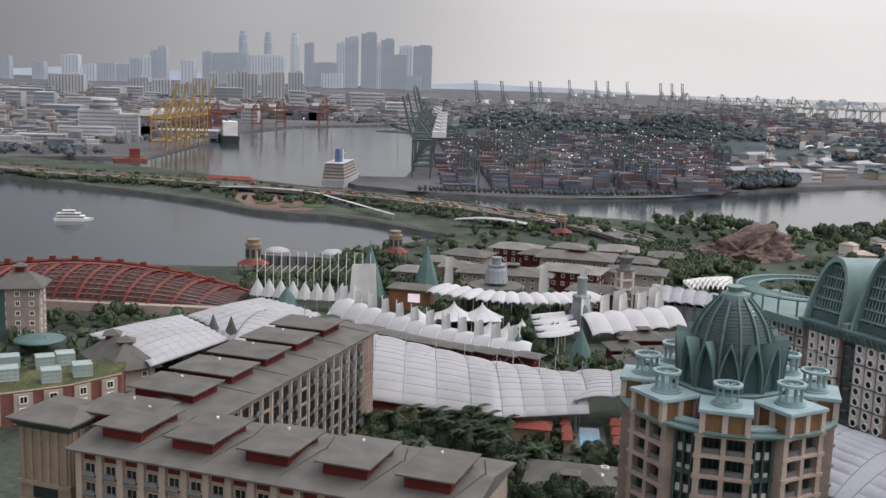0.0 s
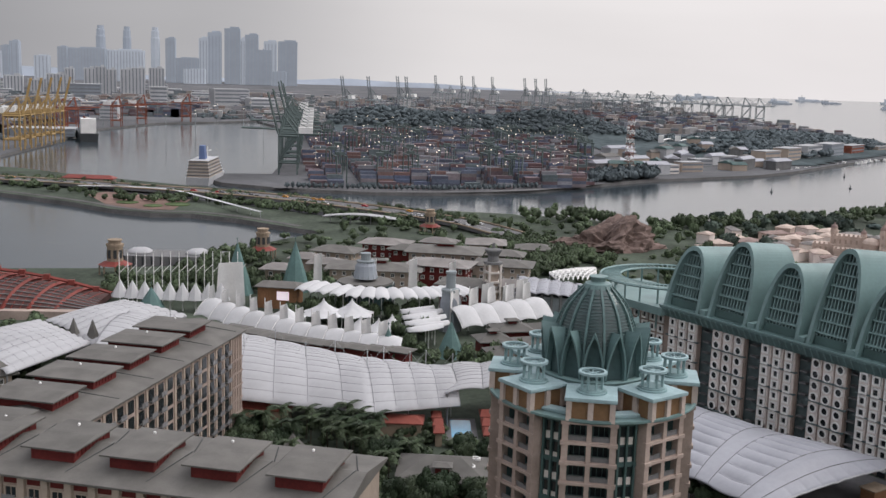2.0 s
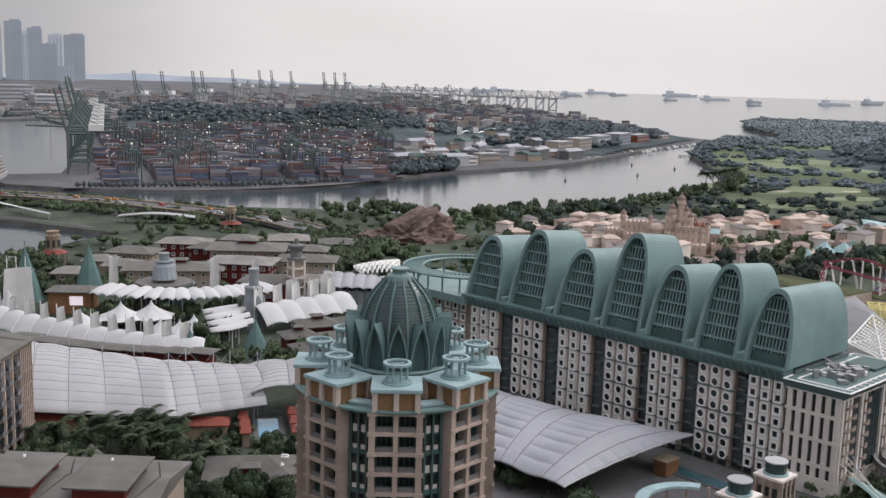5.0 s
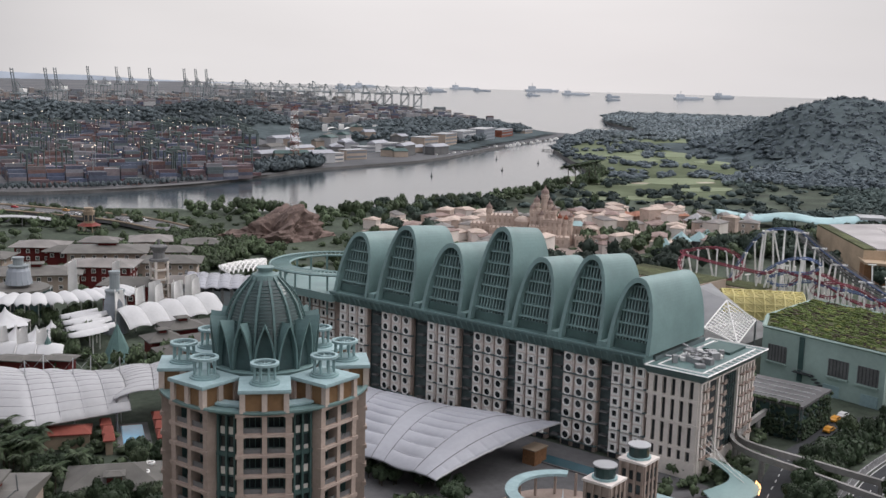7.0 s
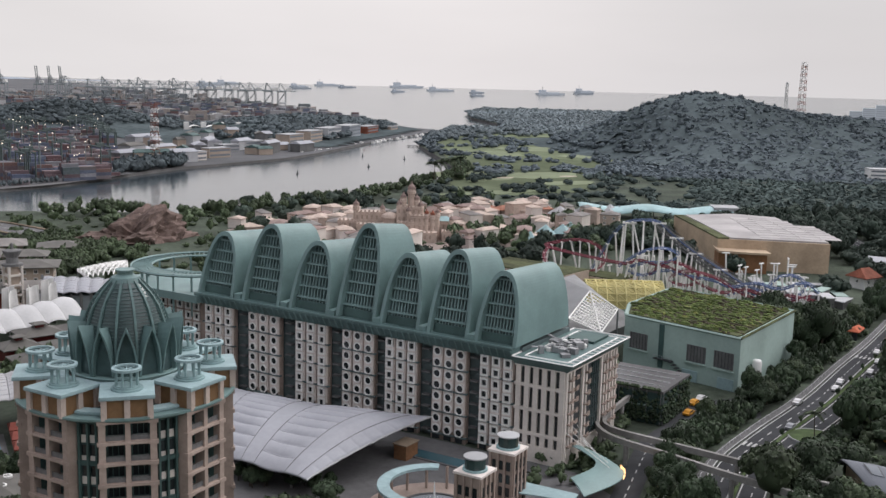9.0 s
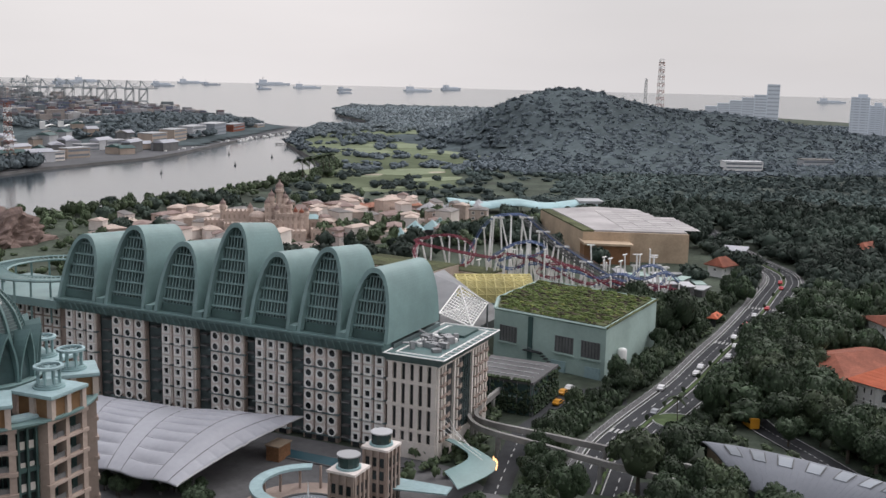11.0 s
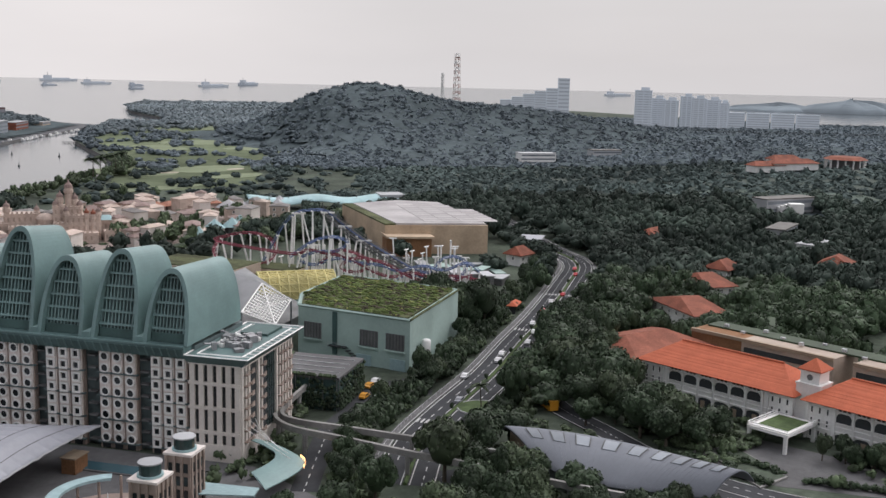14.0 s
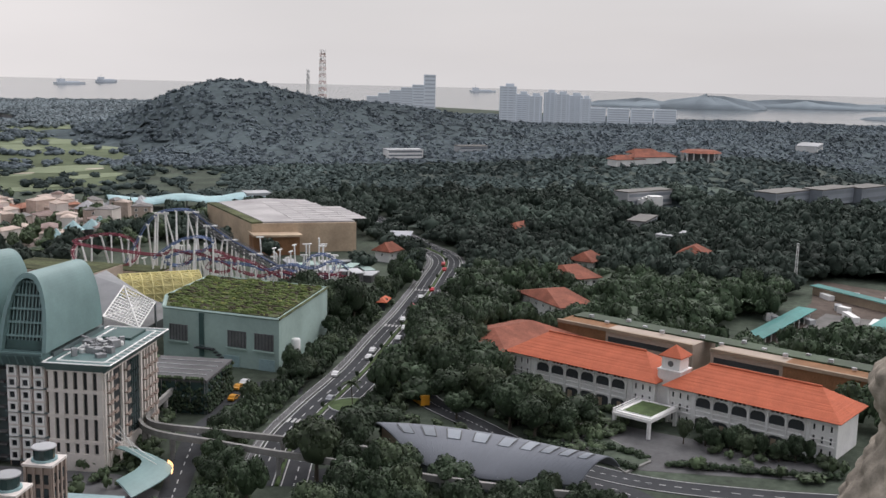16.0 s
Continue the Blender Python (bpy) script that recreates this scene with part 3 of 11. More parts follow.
def vaulted_hotel():
    ho = thing("vaulted_hotel", "long cream hotel block with seven green vaulted metal roofs", "hotel", (151, 188, 5), 27)
    C = 26.0
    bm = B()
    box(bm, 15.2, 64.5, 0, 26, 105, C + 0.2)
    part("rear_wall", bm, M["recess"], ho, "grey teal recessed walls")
    sq = window_mesh(1.75, 1.9, M["white"], 0.5, 0, 0.22)
    rnd = B()
    lathe(rnd, [(1.2, 0), (1.2, 0.34), (0.86, 0.34), (0.83, 0.05)], 20, cap=False)
    for f in rnd.faces:
        f.material_index = 0
    f = rnd.faces.new([rnd.verts.new((*p, 0.08)) for p in disc(0.88, 20)])
    f.material_index = 1
    bmesh.ops.rotate(rnd, verts=rnd.verts[:], cent=(0, 0, 0), matrix=Matrix.Rotation(radians(90), 3, "X"))
    rnd = mesh_of("round_window", rnd, [M["white"], M["glass"]])
    centres = (17.6, 30.8, 44.9, 58.3, 73.5, 90.0, 106.3)
    widths = (9.4, 9.9, 10.0, 10.4, 11.2, 11.3, 11.0)
    crests = (43.0, 46.6, 44.2, 50.2, 44.2, 47.0, 43.4)

    def lean(b_):
        # the glazed fronts lean back
        for v_ in b_.verts:
            v_.co.x += 0.25 * (v_.co.z - C - 1)
        return b_

    for i, (yc, w, top) in enumerate(zip(centres, widths, crests)):
        # bay of cream panels, three columns of windows
        bm = B()
        for k in (-1, 0, 1):
            box(bm, 0.7, yc + k * w / 3, 2.6, 1.6, w / 3 - 0.55, C - 2.9)
        part("bay", bm, M["pink"], ho)
        bm = B()
        box(bm, 0.9, yc, 0, 1.4, w, C - 0.3)
        part("bay_frame", bm, M["pinkdark"], ho)
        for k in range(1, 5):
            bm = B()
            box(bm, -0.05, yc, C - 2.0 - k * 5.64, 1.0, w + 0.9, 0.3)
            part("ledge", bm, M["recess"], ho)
        bm = B()
        for k in (-1, 0, 1):
            box(bm, -0.15, yc + k * w / 3, 0.2, 0.2, w / 3 - 1.3, 2.0)
        part("portico_opening", bm, M["glass"], ho)
        for r in range(8):
            for k in (-1, 0, 1):
                z = C - 3.5 - r * 2.82
                if i % 2 == 0:
                    again("window", sq, ho, pose(-0.12, yc + k * w / 3, z, 0, 0, -90))
                else:
                    again("window", rnd, ho, pose(-0.1, yc + k * w / 3, z, 0, 0, -90))
        # vault
        h = top - C
        vw = w + 1.9
        out, inn = egg(vw, h), egg(vw - 1.9, h - 1.2)
        bm = B()
        rings = []
        depth = 27.0 if i == 0 else 19.0
        for prof, xs in ((inn, -1.6), (out, -1.6), (out, depth), (inn, depth)):
            sink = 0.93 if xs > 5 else 1.0
            rings.append([bm.verts.new((xs + (0.25 * q if xs < 5 else 0.0), yc + p, C + 1.0 + q * sink)) for p, q in prof])
        for a, b in zip(rings, rings[1:] + rings[:1]):
            for j in range(len(a) - 1):
                bm.faces.new((a[j], a[j + 1], b[j + 1], b[j]))
        bmesh.ops.recalc_face_normals(bm, faces=bm.faces[:])
        v = part("vault", bm, M["teal"], ho, "green curved sheet-metal vault")
        bm = B()
        fr = egg(vw - 1.9, h - 1.2)
        for (p, q), (p2, q2) in zip(fr, fr[1:]):
            face(bm, [(1.2, yc + p, C + 1), (1.2, yc + p2, C + 1), (1.2, yc + p2, C + 1 + q2), (1.2, yc + p, C + 1 + q)])
        part("vault_glazing", lean(bm), M["tealglass"], v)
        bm = B()
        bk = [(depth - 0.3, yc + p, C + 1 + q * 0.93) for p, q in fr]
        bm.faces.new([bm.verts.new(p) for p in bk])
        part("vault_end", bm, M["teal"], v)
        inner = vw - 1.9
        n = 11
        for k in range(n):
            p = -inner / 2 + inner * (k + 0.5) / n
            q = (h - 1.2) * (1 - abs(2 * p / inner) ** 2.3) ** 0.5
            bm = B()
            box(bm, 0.4, yc + p, C + 1, 0.7, 0.32, max(q, 0.5))
            part("fin", lean(bm), M["teal"], v)
        for k in range(1, int((h - 2) / 2.9) + 1):
            z = k * 2.9
            half = inner / 2 * max(0.05, (1 - (z / (h - 1.2)) ** 2.0)) ** 0.5
            bm = B()
            box(bm, 0.1, yc, C + 1 + z, 0.7, 2 * half, 0.42)
            part("transom", lean(bm), M["teal"], v)
        bm = B()
        box(bm, 0.1, yc, C + 1.2, 0.5, inner * 0.92, 2.0)
        part("base_panel", lean(bm), M["tealdark"], v)
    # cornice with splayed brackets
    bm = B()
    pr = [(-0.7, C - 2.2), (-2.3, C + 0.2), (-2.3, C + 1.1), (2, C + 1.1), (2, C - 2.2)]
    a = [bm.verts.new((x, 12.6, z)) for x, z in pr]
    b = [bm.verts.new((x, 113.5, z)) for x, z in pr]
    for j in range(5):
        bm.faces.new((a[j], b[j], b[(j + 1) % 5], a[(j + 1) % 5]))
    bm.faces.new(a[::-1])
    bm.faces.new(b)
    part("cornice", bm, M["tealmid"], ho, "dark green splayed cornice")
    bm = B()
    box(bm, -2.35, 63, C + 0.75, 0.4, 101, 0.4)
    part("cornice_edge", bm, M["teal"], ho)
    y = 12.9
    while y < 113.4:
        bm = B()
        bar(bm, (-0.85, y, C - 2.2), (-2.4, y, C + 0.3), 0.2, 4)
        part("cornice_bracket", bm, M["teal"], ho)
        y += 1.9
    for yc0, yc1 in zip(centres, centres[1:]):
        bm = B()
        ym = (yc0 + yc1) / 2
        box(bm, 0.6, ym, C + 1.0, 4.4, 2.0, 1.4)
        part("gutter_box", bm, M["teal"], ho)
        for s in range(8):
            bm = B()
            box(bm, 1.2, ym, 1.5 + s * 2.93, 1.6, 2.2, 0.3)
            part("recess_slab", bm, M["louvre"], ho)
    # end block
    bm = B()
    box(bm, 14.6, 6.0, 0, 29, 12.6, 23.6)
    part("end_block", bm, M["darkrecess"], ho)
    for k in range(6):
        bm = B()
        box(bm, 0.0, 0.3 + k * 2.25, 0, 1.0, 1.25, 23.4)
        part("pier", bm, M["cream"], ho)
    for z in (0, 6.4, 12.2, 18.0, 22.8):
        bm = B()
        box(bm, 0.05, 6.0, z, 1.3, 13.0, 0.75 if z else 4.0)
        part("stone_band", bm, M["cream"], ho)
    for x0, x1 in ((0.2, 5.6), (9.2, 12.8), (20.0, 29.2)):
        k = x0
        while k < x1:
            bm = B()
            box(bm, k, -0.45, 0, 0.9, 0.8, 23.4)
            part("pier", bm, M["cream"], ho)
            k += 1.8
    for z in (0, 22.4):
        bm = B()
        box(bm, 14.6, -0.3, z, 29, 0.9, 4.2 if z == 0 else 1.0)
        part("stone_band", bm, M["cream"], ho)
    bal = balcony_mesh(1.5, 1.1, M["pinkdark"], M["pinkdark"])
    for r in range(7):
        for x in (1.6, 4.2, 11.0, 21.5, 24.4, 27.4):
            again("balcony", bal, ho, pose(x, -0.6, 4.8 + r * 2.65))
    bm = B()
    for k in range(4):
        box(bm, 15 + k * 1.3, -0.25, 4.2, 0.5, 0.3, 18.2)
    for r in range(7):
        box(bm, 17.0, -0.28, 5.5 + r * 2.65, 5.5, 0.25, 0.3)
    part("glazed_bay", bm, M["tealglass"], ho, "blue-grey glazed middle bay")
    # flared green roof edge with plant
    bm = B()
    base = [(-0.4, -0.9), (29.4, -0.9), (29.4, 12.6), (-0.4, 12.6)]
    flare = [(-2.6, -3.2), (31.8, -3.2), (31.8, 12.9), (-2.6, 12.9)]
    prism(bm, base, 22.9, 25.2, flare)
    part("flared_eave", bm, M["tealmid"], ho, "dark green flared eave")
    bm = B()
    for z, o in ((25.25, 0.0), (25.25, 2.2)):
        pts = [(-2.4 + o, -3 + o, z), (31.6 - o, -3 + o, z), (31.6 - o, 12.4 - o, z), (-2.4 + o, 12.4 - o, z), (-2.4 + o, -3 + o, z)]
        for p, q in zip(pts, pts[1:]):
            bar(bm, p, q, 0.22, 4)
    for k in range(14):
        bar(bm, (-2.4 + k * 2.6, -3, 25.3), (-2.4 + k * 2.6, -0.8, 25.3), 0.14, 4)
    part("eaves_grid", bm, M["white"], ho, "white metal edge grid")
    bm = B()
    rg = random.Random(3)
    for k in range(26):
        box(bm, 4 + rg.random() * 14, 1.5 + rg.random() * 8, 25.2, 0.8 + rg.random() * 1.6, 0.8 + rg.random() * 1.4, 0.5 + rg.random() * 1.3, rg.random() * 90)
    for k in range(12):
        p_ = (4 + rg.random() * 14, 1.5 + rg.random() * 8, 25.7)
        bar(bm, p_, (p_[0] + rg.uniform(-5, 5), p_[1] + rg.uniform(-3, 3), 25.9 + rg.random()), 0.28, 6)
    tagged(part("roof_plant", bm, M["steel"], ho, "cluttered grey roof machinery"), kind="stuff")
    bm = B()
    for k in range(10):
        lathe(bm, [(0.75, 25.2), (0.8, 26.0), (0.6, 26.2)], 10, 5 + rg.random() * 12, 2 + rg.random() * 7)
    part("roof_fan", bm, M["white"], ho)
    bm = B()
    box(bm, 24, 5, 25.2, 9, 7, 0.6)
    part("roof_hatch", bm, M["tealdark"], ho)
    # curved glass porch at the corner
    outer = smooth([(-20, -15), (-9.3, -17.6), (-3, -17), (0.5, -14.2), (5, -8), (7.5, -2)], 6)
    inner_ = smooth([(-15, -9.5), (-7.5, -11), (-3, -10), (-0.5, -7.5), (2, -4), (3.5, -1)], 6)

    def porch(u, v):
        k = min(int(u * 29.999), 29)
        w = u * 30 - k
        a = Vector(inner_[k]).lerp(Vector(inner_[k + 1]), w)
        b = Vector(outer[k]).lerp(Vector(outer[k + 1]), w)
        p = a.lerp(b, v)
        return (p.x, p.y, 4.6 - 1.3 * v * v)

    bm = B()
    sheet(bm, porch, 24, 5, 0.2)
    po = part("porch_roof", bm, M["teal"], ho, "curved green glass porch roof")
    for k in range(9):
        bm = B()
        bar(bm, porch(k / 8.001, 0.02), porch(k / 8.001, 1.0), 0.1, 4)
        part("porch_rib", bm, M["teallight"], po)
    for k in range(4):
        bm = B()
        bar(bm, (0.4 + k * 2.2, -0.7, 8.6), porch(0.35 + k * 0.16, 0.5), 0.07)
        part("porch_tie", bm, M["white"], ho)
    glow = mat("lit_sign_bar", (0.9, 0.6, 0.3), 0.5)
    glow.node_tree.nodes["Principled BSDF"].inputs["Emission Color"].default_value = (1.0, 0.62, 0.3, 1)
    glow.node_tree.nodes["Principled BSDF"].inputs["Emission Strength"].default_value = 1.6
    for k in range(7):
        p, q = porch(0.30 + k * 0.042, 1.0), porch(0.30 + k * 0.042 + 0.03, 1.0)
        bm = B()
        face(bm, [(p[0], p[1] - 0.2, 2.9), (q[0], q[1] - 0.2, 2.9), (q[0], q[1] - 0.2, 3.9), (p[0], p[1] - 0.2, 3.9)])
        bmesh.ops.solidify(bm, geom=bm.faces[:], thickness=0.12)
        part("lit_letter_bar", bm, glow, po, "warm lit sign bar")
    # wing running on behind the tower
    bm = B()
    box(bm, 12, 128, 0, 20, 30, 24)
    part("far_wing", bm, M["pinkdark"], ho)
    for r in range(7):
        for k in range(8):
            again("window", sq, ho, pose(1.9, 116.5 + k * 3.3, C - 4.2 - r * 2.93, 0, 0, -90))
    bm = B()
    box(bm, 10, 130, 24, 26, 36, 2.2)
    part("far_cornice", bm, M["teal"], ho)
    # ring pergola on the far roof
    bm = B()
    for k in range(40):
        a = 2 * math.pi * k / 40
        b = 2 * math.pi * (k + 1) / 40
        ca, sa, cb, sb = math.cos(a), math.sin(a), math.cos(b), math.sin(b)
        for z in (31.2,):
            v = [(14 + 20 * ca, 127 + 20 * sa, z), (14 + 20 * cb, 127 + 20 * sb, z), (14 + 14 * cb, 127 + 14 * sb, z), (14 + 14 * ca, 127 + 14 * sa, z)]
            bar(bm, v[0], v[1], 0.35, 4)
            bar(bm, v[3], v[2], 0.35, 4)
            bar(bm, v[0], v[3], 0.16, 4)
            bar(bm, ((v[0][0] + v[1][0]) / 2, (v[0][1] + v[1][1]) / 2, z), ((v[3][0] + v[2][0]) / 2, (v[3][1] + v[2][1]) / 2, z), 0.16, 4)
        if k % 2 == 0:
            bar(bm, (14 + 17 * ca, 127 + 17 * sa, 19), (14 + 17 * ca, 127 + 17 * sa, z), 0.4, 4)
    part("ring_pergola", bm, M["teal"], ho, "green steel ring pergola on the roof")


vaulted_hotel()

# ---- hotel with red clerestories, built round an inner corner ----
def clerestory_hotel():
    ho = thing("clerestory_hotel", "beige hotel with grey sheet roofs and red clerestory boxes", "hotel", (-60.3, 168.9, 5), -19)
    E_ = 27.0
    bm = B()
    box(bm, 34.5, 11.7, 0, 67.4, 21.6, E_)
    part("wall", bm, M["beige"], ho)
    bm = B()
    box(bm, 2.5, 58, 0, 21.4, 74, E_)
    part("wing_wall", bm, M["beige"], ho)
    # thin darker sheet on the wing wall, standing in for loggia shade
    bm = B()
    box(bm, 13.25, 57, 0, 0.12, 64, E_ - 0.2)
    part("loggia_back", bm, M["pinkdark"], ho, "brown-pink loggia wall with shade in its colour")

    def low_roof(x0, x1, y0, y1, along_x, name):
        bm = B()
        t = 0.35
        if along_x:
            ym = (y0 + y1) / 2
            pts = [(x0, y0, 0), (x1, y0, 0), (x1, y1, 0), (x0, y1, 0), (x0, ym, 2.0), (x1, ym, 2.0)]
            fs = [(0, 1, 5, 4), (2, 3, 4, 5), (1, 2, 5), (3, 0, 4)]
        else:
            xm = (x0 + x1) / 2
            pts = [(x0, y0, 0), (x1, y0, 0), (x1, y1, 0), (x0, y1, 0), (xm, y0, 2.0), (xm, y1, 2.0)]
            fs = [(0, 4, 5, 3), (4, 1, 2, 5), (0, 1, 4), (2, 3, 5)]
        v = [bm.verts.new((x, y, E_ + t + z)) for x, y, z in pts]
        lo = [bm.verts.new((x, y, E_)) for x, y, z in pts[:4]]
        for f in fs:
            bm.faces.new([v[i] for i in f])
        for i in range(4):
            bm.faces.new((lo[i], lo[(i + 1) % 4], v[(i + 1) % 4], v[i]))
        bm.faces.new(lo[::-1])
        bmesh.ops.recalc_face_normals(bm, faces=bm.faces[:])
        return part(name, bm, M["roofgrey"], ho, "grey standing-seam roof")

    low_roof(-0.8, 69.2, -0.6, 24.0, True, "roof")
    low_roof(-9.4, 14.2, 18, 96.5, False, "wing_roof")
    # standing seams and gutters let into the roofs
    for k in range(5):
        bm = B()
        x = 13.2 + k * 13.55
        for p, q in (((x - 3, 2.0, E_ + 0.75), (x, 11.7, E_ + 2.45)), ((x + 0.3, 11.7, E_ + 2.45), (x - 3, 22, E_ + 0.75))):
            bar(bm, p, q, 0.09, 4)
        part("gutter", bm, M["darkrecess"], ho)
        bm = B()
        y = 35.0 + k * 13.75
        bar(bm, (13, y + 3, E_ + 0.55), (2.6, y, E_ + 2.45), 0.09, 4)
        bar(bm, (-8, y + 3, E_ + 0.55), (2.4, y, E_ + 2.45), 0.09, 4)
        part("gutter", bm, M["darkrecess"], ho)

    def clerestory(cx, cy, w, d):
        bm = B()
        box(bm, cx, cy, E_ + 0.9, w - 2.0, d - 2.6, 2.5)
        c = part("clerestory", bm, M["redwood"], ho, "dark red clerestory box")
        for s in range(int((d - 3) / 1.1)):
            bm = B()
            y = cy - (d - 3) / 2 + s * 1.1
            box(bm, cx + (w - 2) / 2 + 0.04, y, E_ + 1.9, 0.12, 0.25, 1.4)
            part("mullion", bm, M["redwood"], c)
        bm = B()
        hip(bm, cx, cy, E_ + 3.35, w, d, 0.62, 0, 0.9, 0.26)
        part("clerestory_roof", bm, M["roofgrey"], c, "flat oversailing grey roof")
        bm = B()
        lathe(bm, [(0.24, E_ + 3.7), (0.24, E_ + 4.05), (0.14, E_ + 4.15)], 10, cx - 1, cy + d * 0.3)
        part("roof_vent", bm, M["white"], c)

    for k in range(5):
        clerestory(6.4 + k * 13.55, 10.2, 9.4, 13.6)
    for k in range(6):
        clerestory(1.0, 15.6 + k * 13.75 - (1.5 if k == 0 else 0), 14.4, 11.2)
    # front facade: bays of pilasters, windows and balconies
    win = window_mesh(2.1, 2.0, M["beige"], 0.25, 1)
    bal = balcony_mesh(2.3, 0.9, M["steel"], M["louvre"])
    pil = B()
    box(pil, 0, -0.3, 0, 1.15, 0.9, E_ - 0.1)
    pil = mesh_of("pilaster", pil, M["beige"])
    red = B()
    box(red, 0, -0.05, -0.55, 2.4, 0.2, 1.1)
    red = mesh_of("red_panel", red, M["redwood"])
    n = 17
    for k in range(n + 1):
        again("pilaster", pil, ho, pose(1.2 + k * 4.0, 0.9, 0))
    for k in range(n):
        again("red_panel", red, ho, pose(3.2 + k * 4.0, 0.85, E_ - 0.9))
        for r in range(6):
            again("window", win, ho, pose(3.2 + k * 4.0, 0.8, E_ - 2.9 - r * 3.3))
            again("balcony", bal, ho, pose(3.2 + k * 4.0, 0.8, E_ - 4.1 - r * 3.3))
    # wing facade to the inner court, facing +x
    pil = B()
    box(pil, 0, -0.32, 0, 0.75, 0.45, E_ - 0.1)
    pil = mesh_of("pilaster", pil, M["beige"])
    for k in range(16):
        again("pilaster", pil, ho, pose(13.0, 27.5 + k * 4.1, 0, 0, 0, 90))
    dark = B()
    box(dark, 0, -0.06, -1.3, 2.1, 0.14, 2.5)
    dark = mesh_of("loggia_glass", dark, M["glass"])
    for k in range(15):
        for r in range(7):
            again("loggia_glass", dark, ho, pose(13.3, 29.5 + k * 4.1, E_ - 2.2 - r * 3.3, 0, 0, 90))
            if k % 4 != 3:
                again("balcony", bal, ho, pose(13.3, 29.5 + k * 4.1, E_ - 3.5 - r * 3.3, 0, 0, 90))
    # end gable of the wing with tall window strips
    end = window_mesh(1.1, 1.9, M["tan"], 0.3, 0)
    bm = B()
    for k in range(7):
        box(bm, 13.3, 89.6 + k * 1.0 - 0.9, 0, 0.8, 0.42, E_ - 0.2)
    for r in range(7):
        box(bm, 13.25, 92.0, E_ - 6.3 - r * 3.3, 0.7, 7.2, 0.5)
    part("end_grid", bm, M["pinkdark"], ho, "brown-pink concrete window grid")
    # corner tower
    bm = B()
    box(bm, -8.5, 9.0, 0, 10.4, 10.4, 29.0)
    part("corner_tower", bm, M["tan"], ho, "tan concrete corner tower")
    for sx, sy in ((0, -1), (1, 0), (-1, 0)):
        for k in range(6):
            bm = B()
            o = -4.4 + k * 1.76
            if sy:
                box(bm, -8.5 + o, 9 - 5.3, 18.5, 0.6, 0.5, 9.5)
            else:
                box(bm, -8.5 + sx * 5.3, 9 + o, 18.5, 0.5, 0.6, 9.5)
            part("tower_fin", bm, M["tan"], ho)
    for r in range(5):
        bm = B()
        box(bm, -8.5, 3.72, 2.0 + r * 3.4, 5.0, 0.2, 2.2)
        part("tower_window", bm, M["glass"], ho)
        bm = B()
        box(bm, -8.5, 3.6, 4.3 + r * 3.4, 10.8, 0.6, 0.7)
        part("tower_band", bm, M["tan"], ho)
    bm = B()
    prism(bm, [(-13.4, 4.1), (-3.6, 4.1), (-3.6, 13.9), (-13.4, 13.9)], 27.6, 29.6, [(-15.0, 2.2), (-2.0, 2.2), (-2.0, 15.6), (-15.0, 15.6)])
    part("flared_soffit", bm, M["tealdark"], ho, "dark green flared soffit")
    bm = B()
    hip(bm, -8.5, 8.9, 29.6, 13.4, 13.8, 1.5, 0, 0.5, 0.3)
    part("tower_roof", bm, M["roofgrey"], ho)


clerestory_hotel()


# ---- curved hotel with water-tank cubes and the tower beside it ----
def house(name, label, cat, x, y, w, d, h, rz, wall, roof, rise=3.0, over=1.2, ridge=0.4, z=5.0, windows=True, group="", storeys=0, clere=False):
    """A walled house under a hipped roof, with windows on its near sides."""
    t = thing(name, label, cat, (x, y, z), rz, group)
    bm = B()
    box(bm, 0, 0, 0, w, d, h)
    part("wall", bm, M[wall], t)
    bm = B()
    hip(bm, 0, 0, h, w + 2 * over, d + 2 * over, rise, 0, ridge, 0.3)
    part("roof", bm, M[roof], t)
    if clere:
        bm = B()
        box(bm, 0, 0, h + rise * 0.55, w * ridge * 0.8, d * 0.22, rise * 0.75)
        part("clerestory", bm, M["redwood"], t)
        bm = B()
        hip(bm, 0, 0, h + rise * 1.3, w * ridge * 0.8 + 2, d * 0.22 + 2, 0.8, 0, 0.6, 0.2)
        part("clerestory_roof", bm, M[roof], t)
    if windows:
        n = storeys or max(1, int(h / 3.2))
        me = window_mesh(1.4, 1.5, M["white"], 0.15, 1)
        for r in range(n):
            zz = h - 1.7 - r * 3.2
            for k in range(max(1, int(w / 4))):
                again("window", me, t, pose(-w / 2 + (k + 0.5) * w / max(1, int(w / 4)), -d / 2 - 0.05, zz))
            for k in range(max(1, int(d / 4.5))):
                again("window", me, t, pose(w / 2 + 0.05, -d / 2 + (k + 0.5) * d / max(1, int(d / 4.5)), zz, 0, 0, 90))
                if x > 200:
                    again("window", me, t, pose(-w / 2 - 0.05, -d / 2 + (k + 0.5) * d / max(1, int(d / 4.5)), zz, 0, 0, -90))
    return t


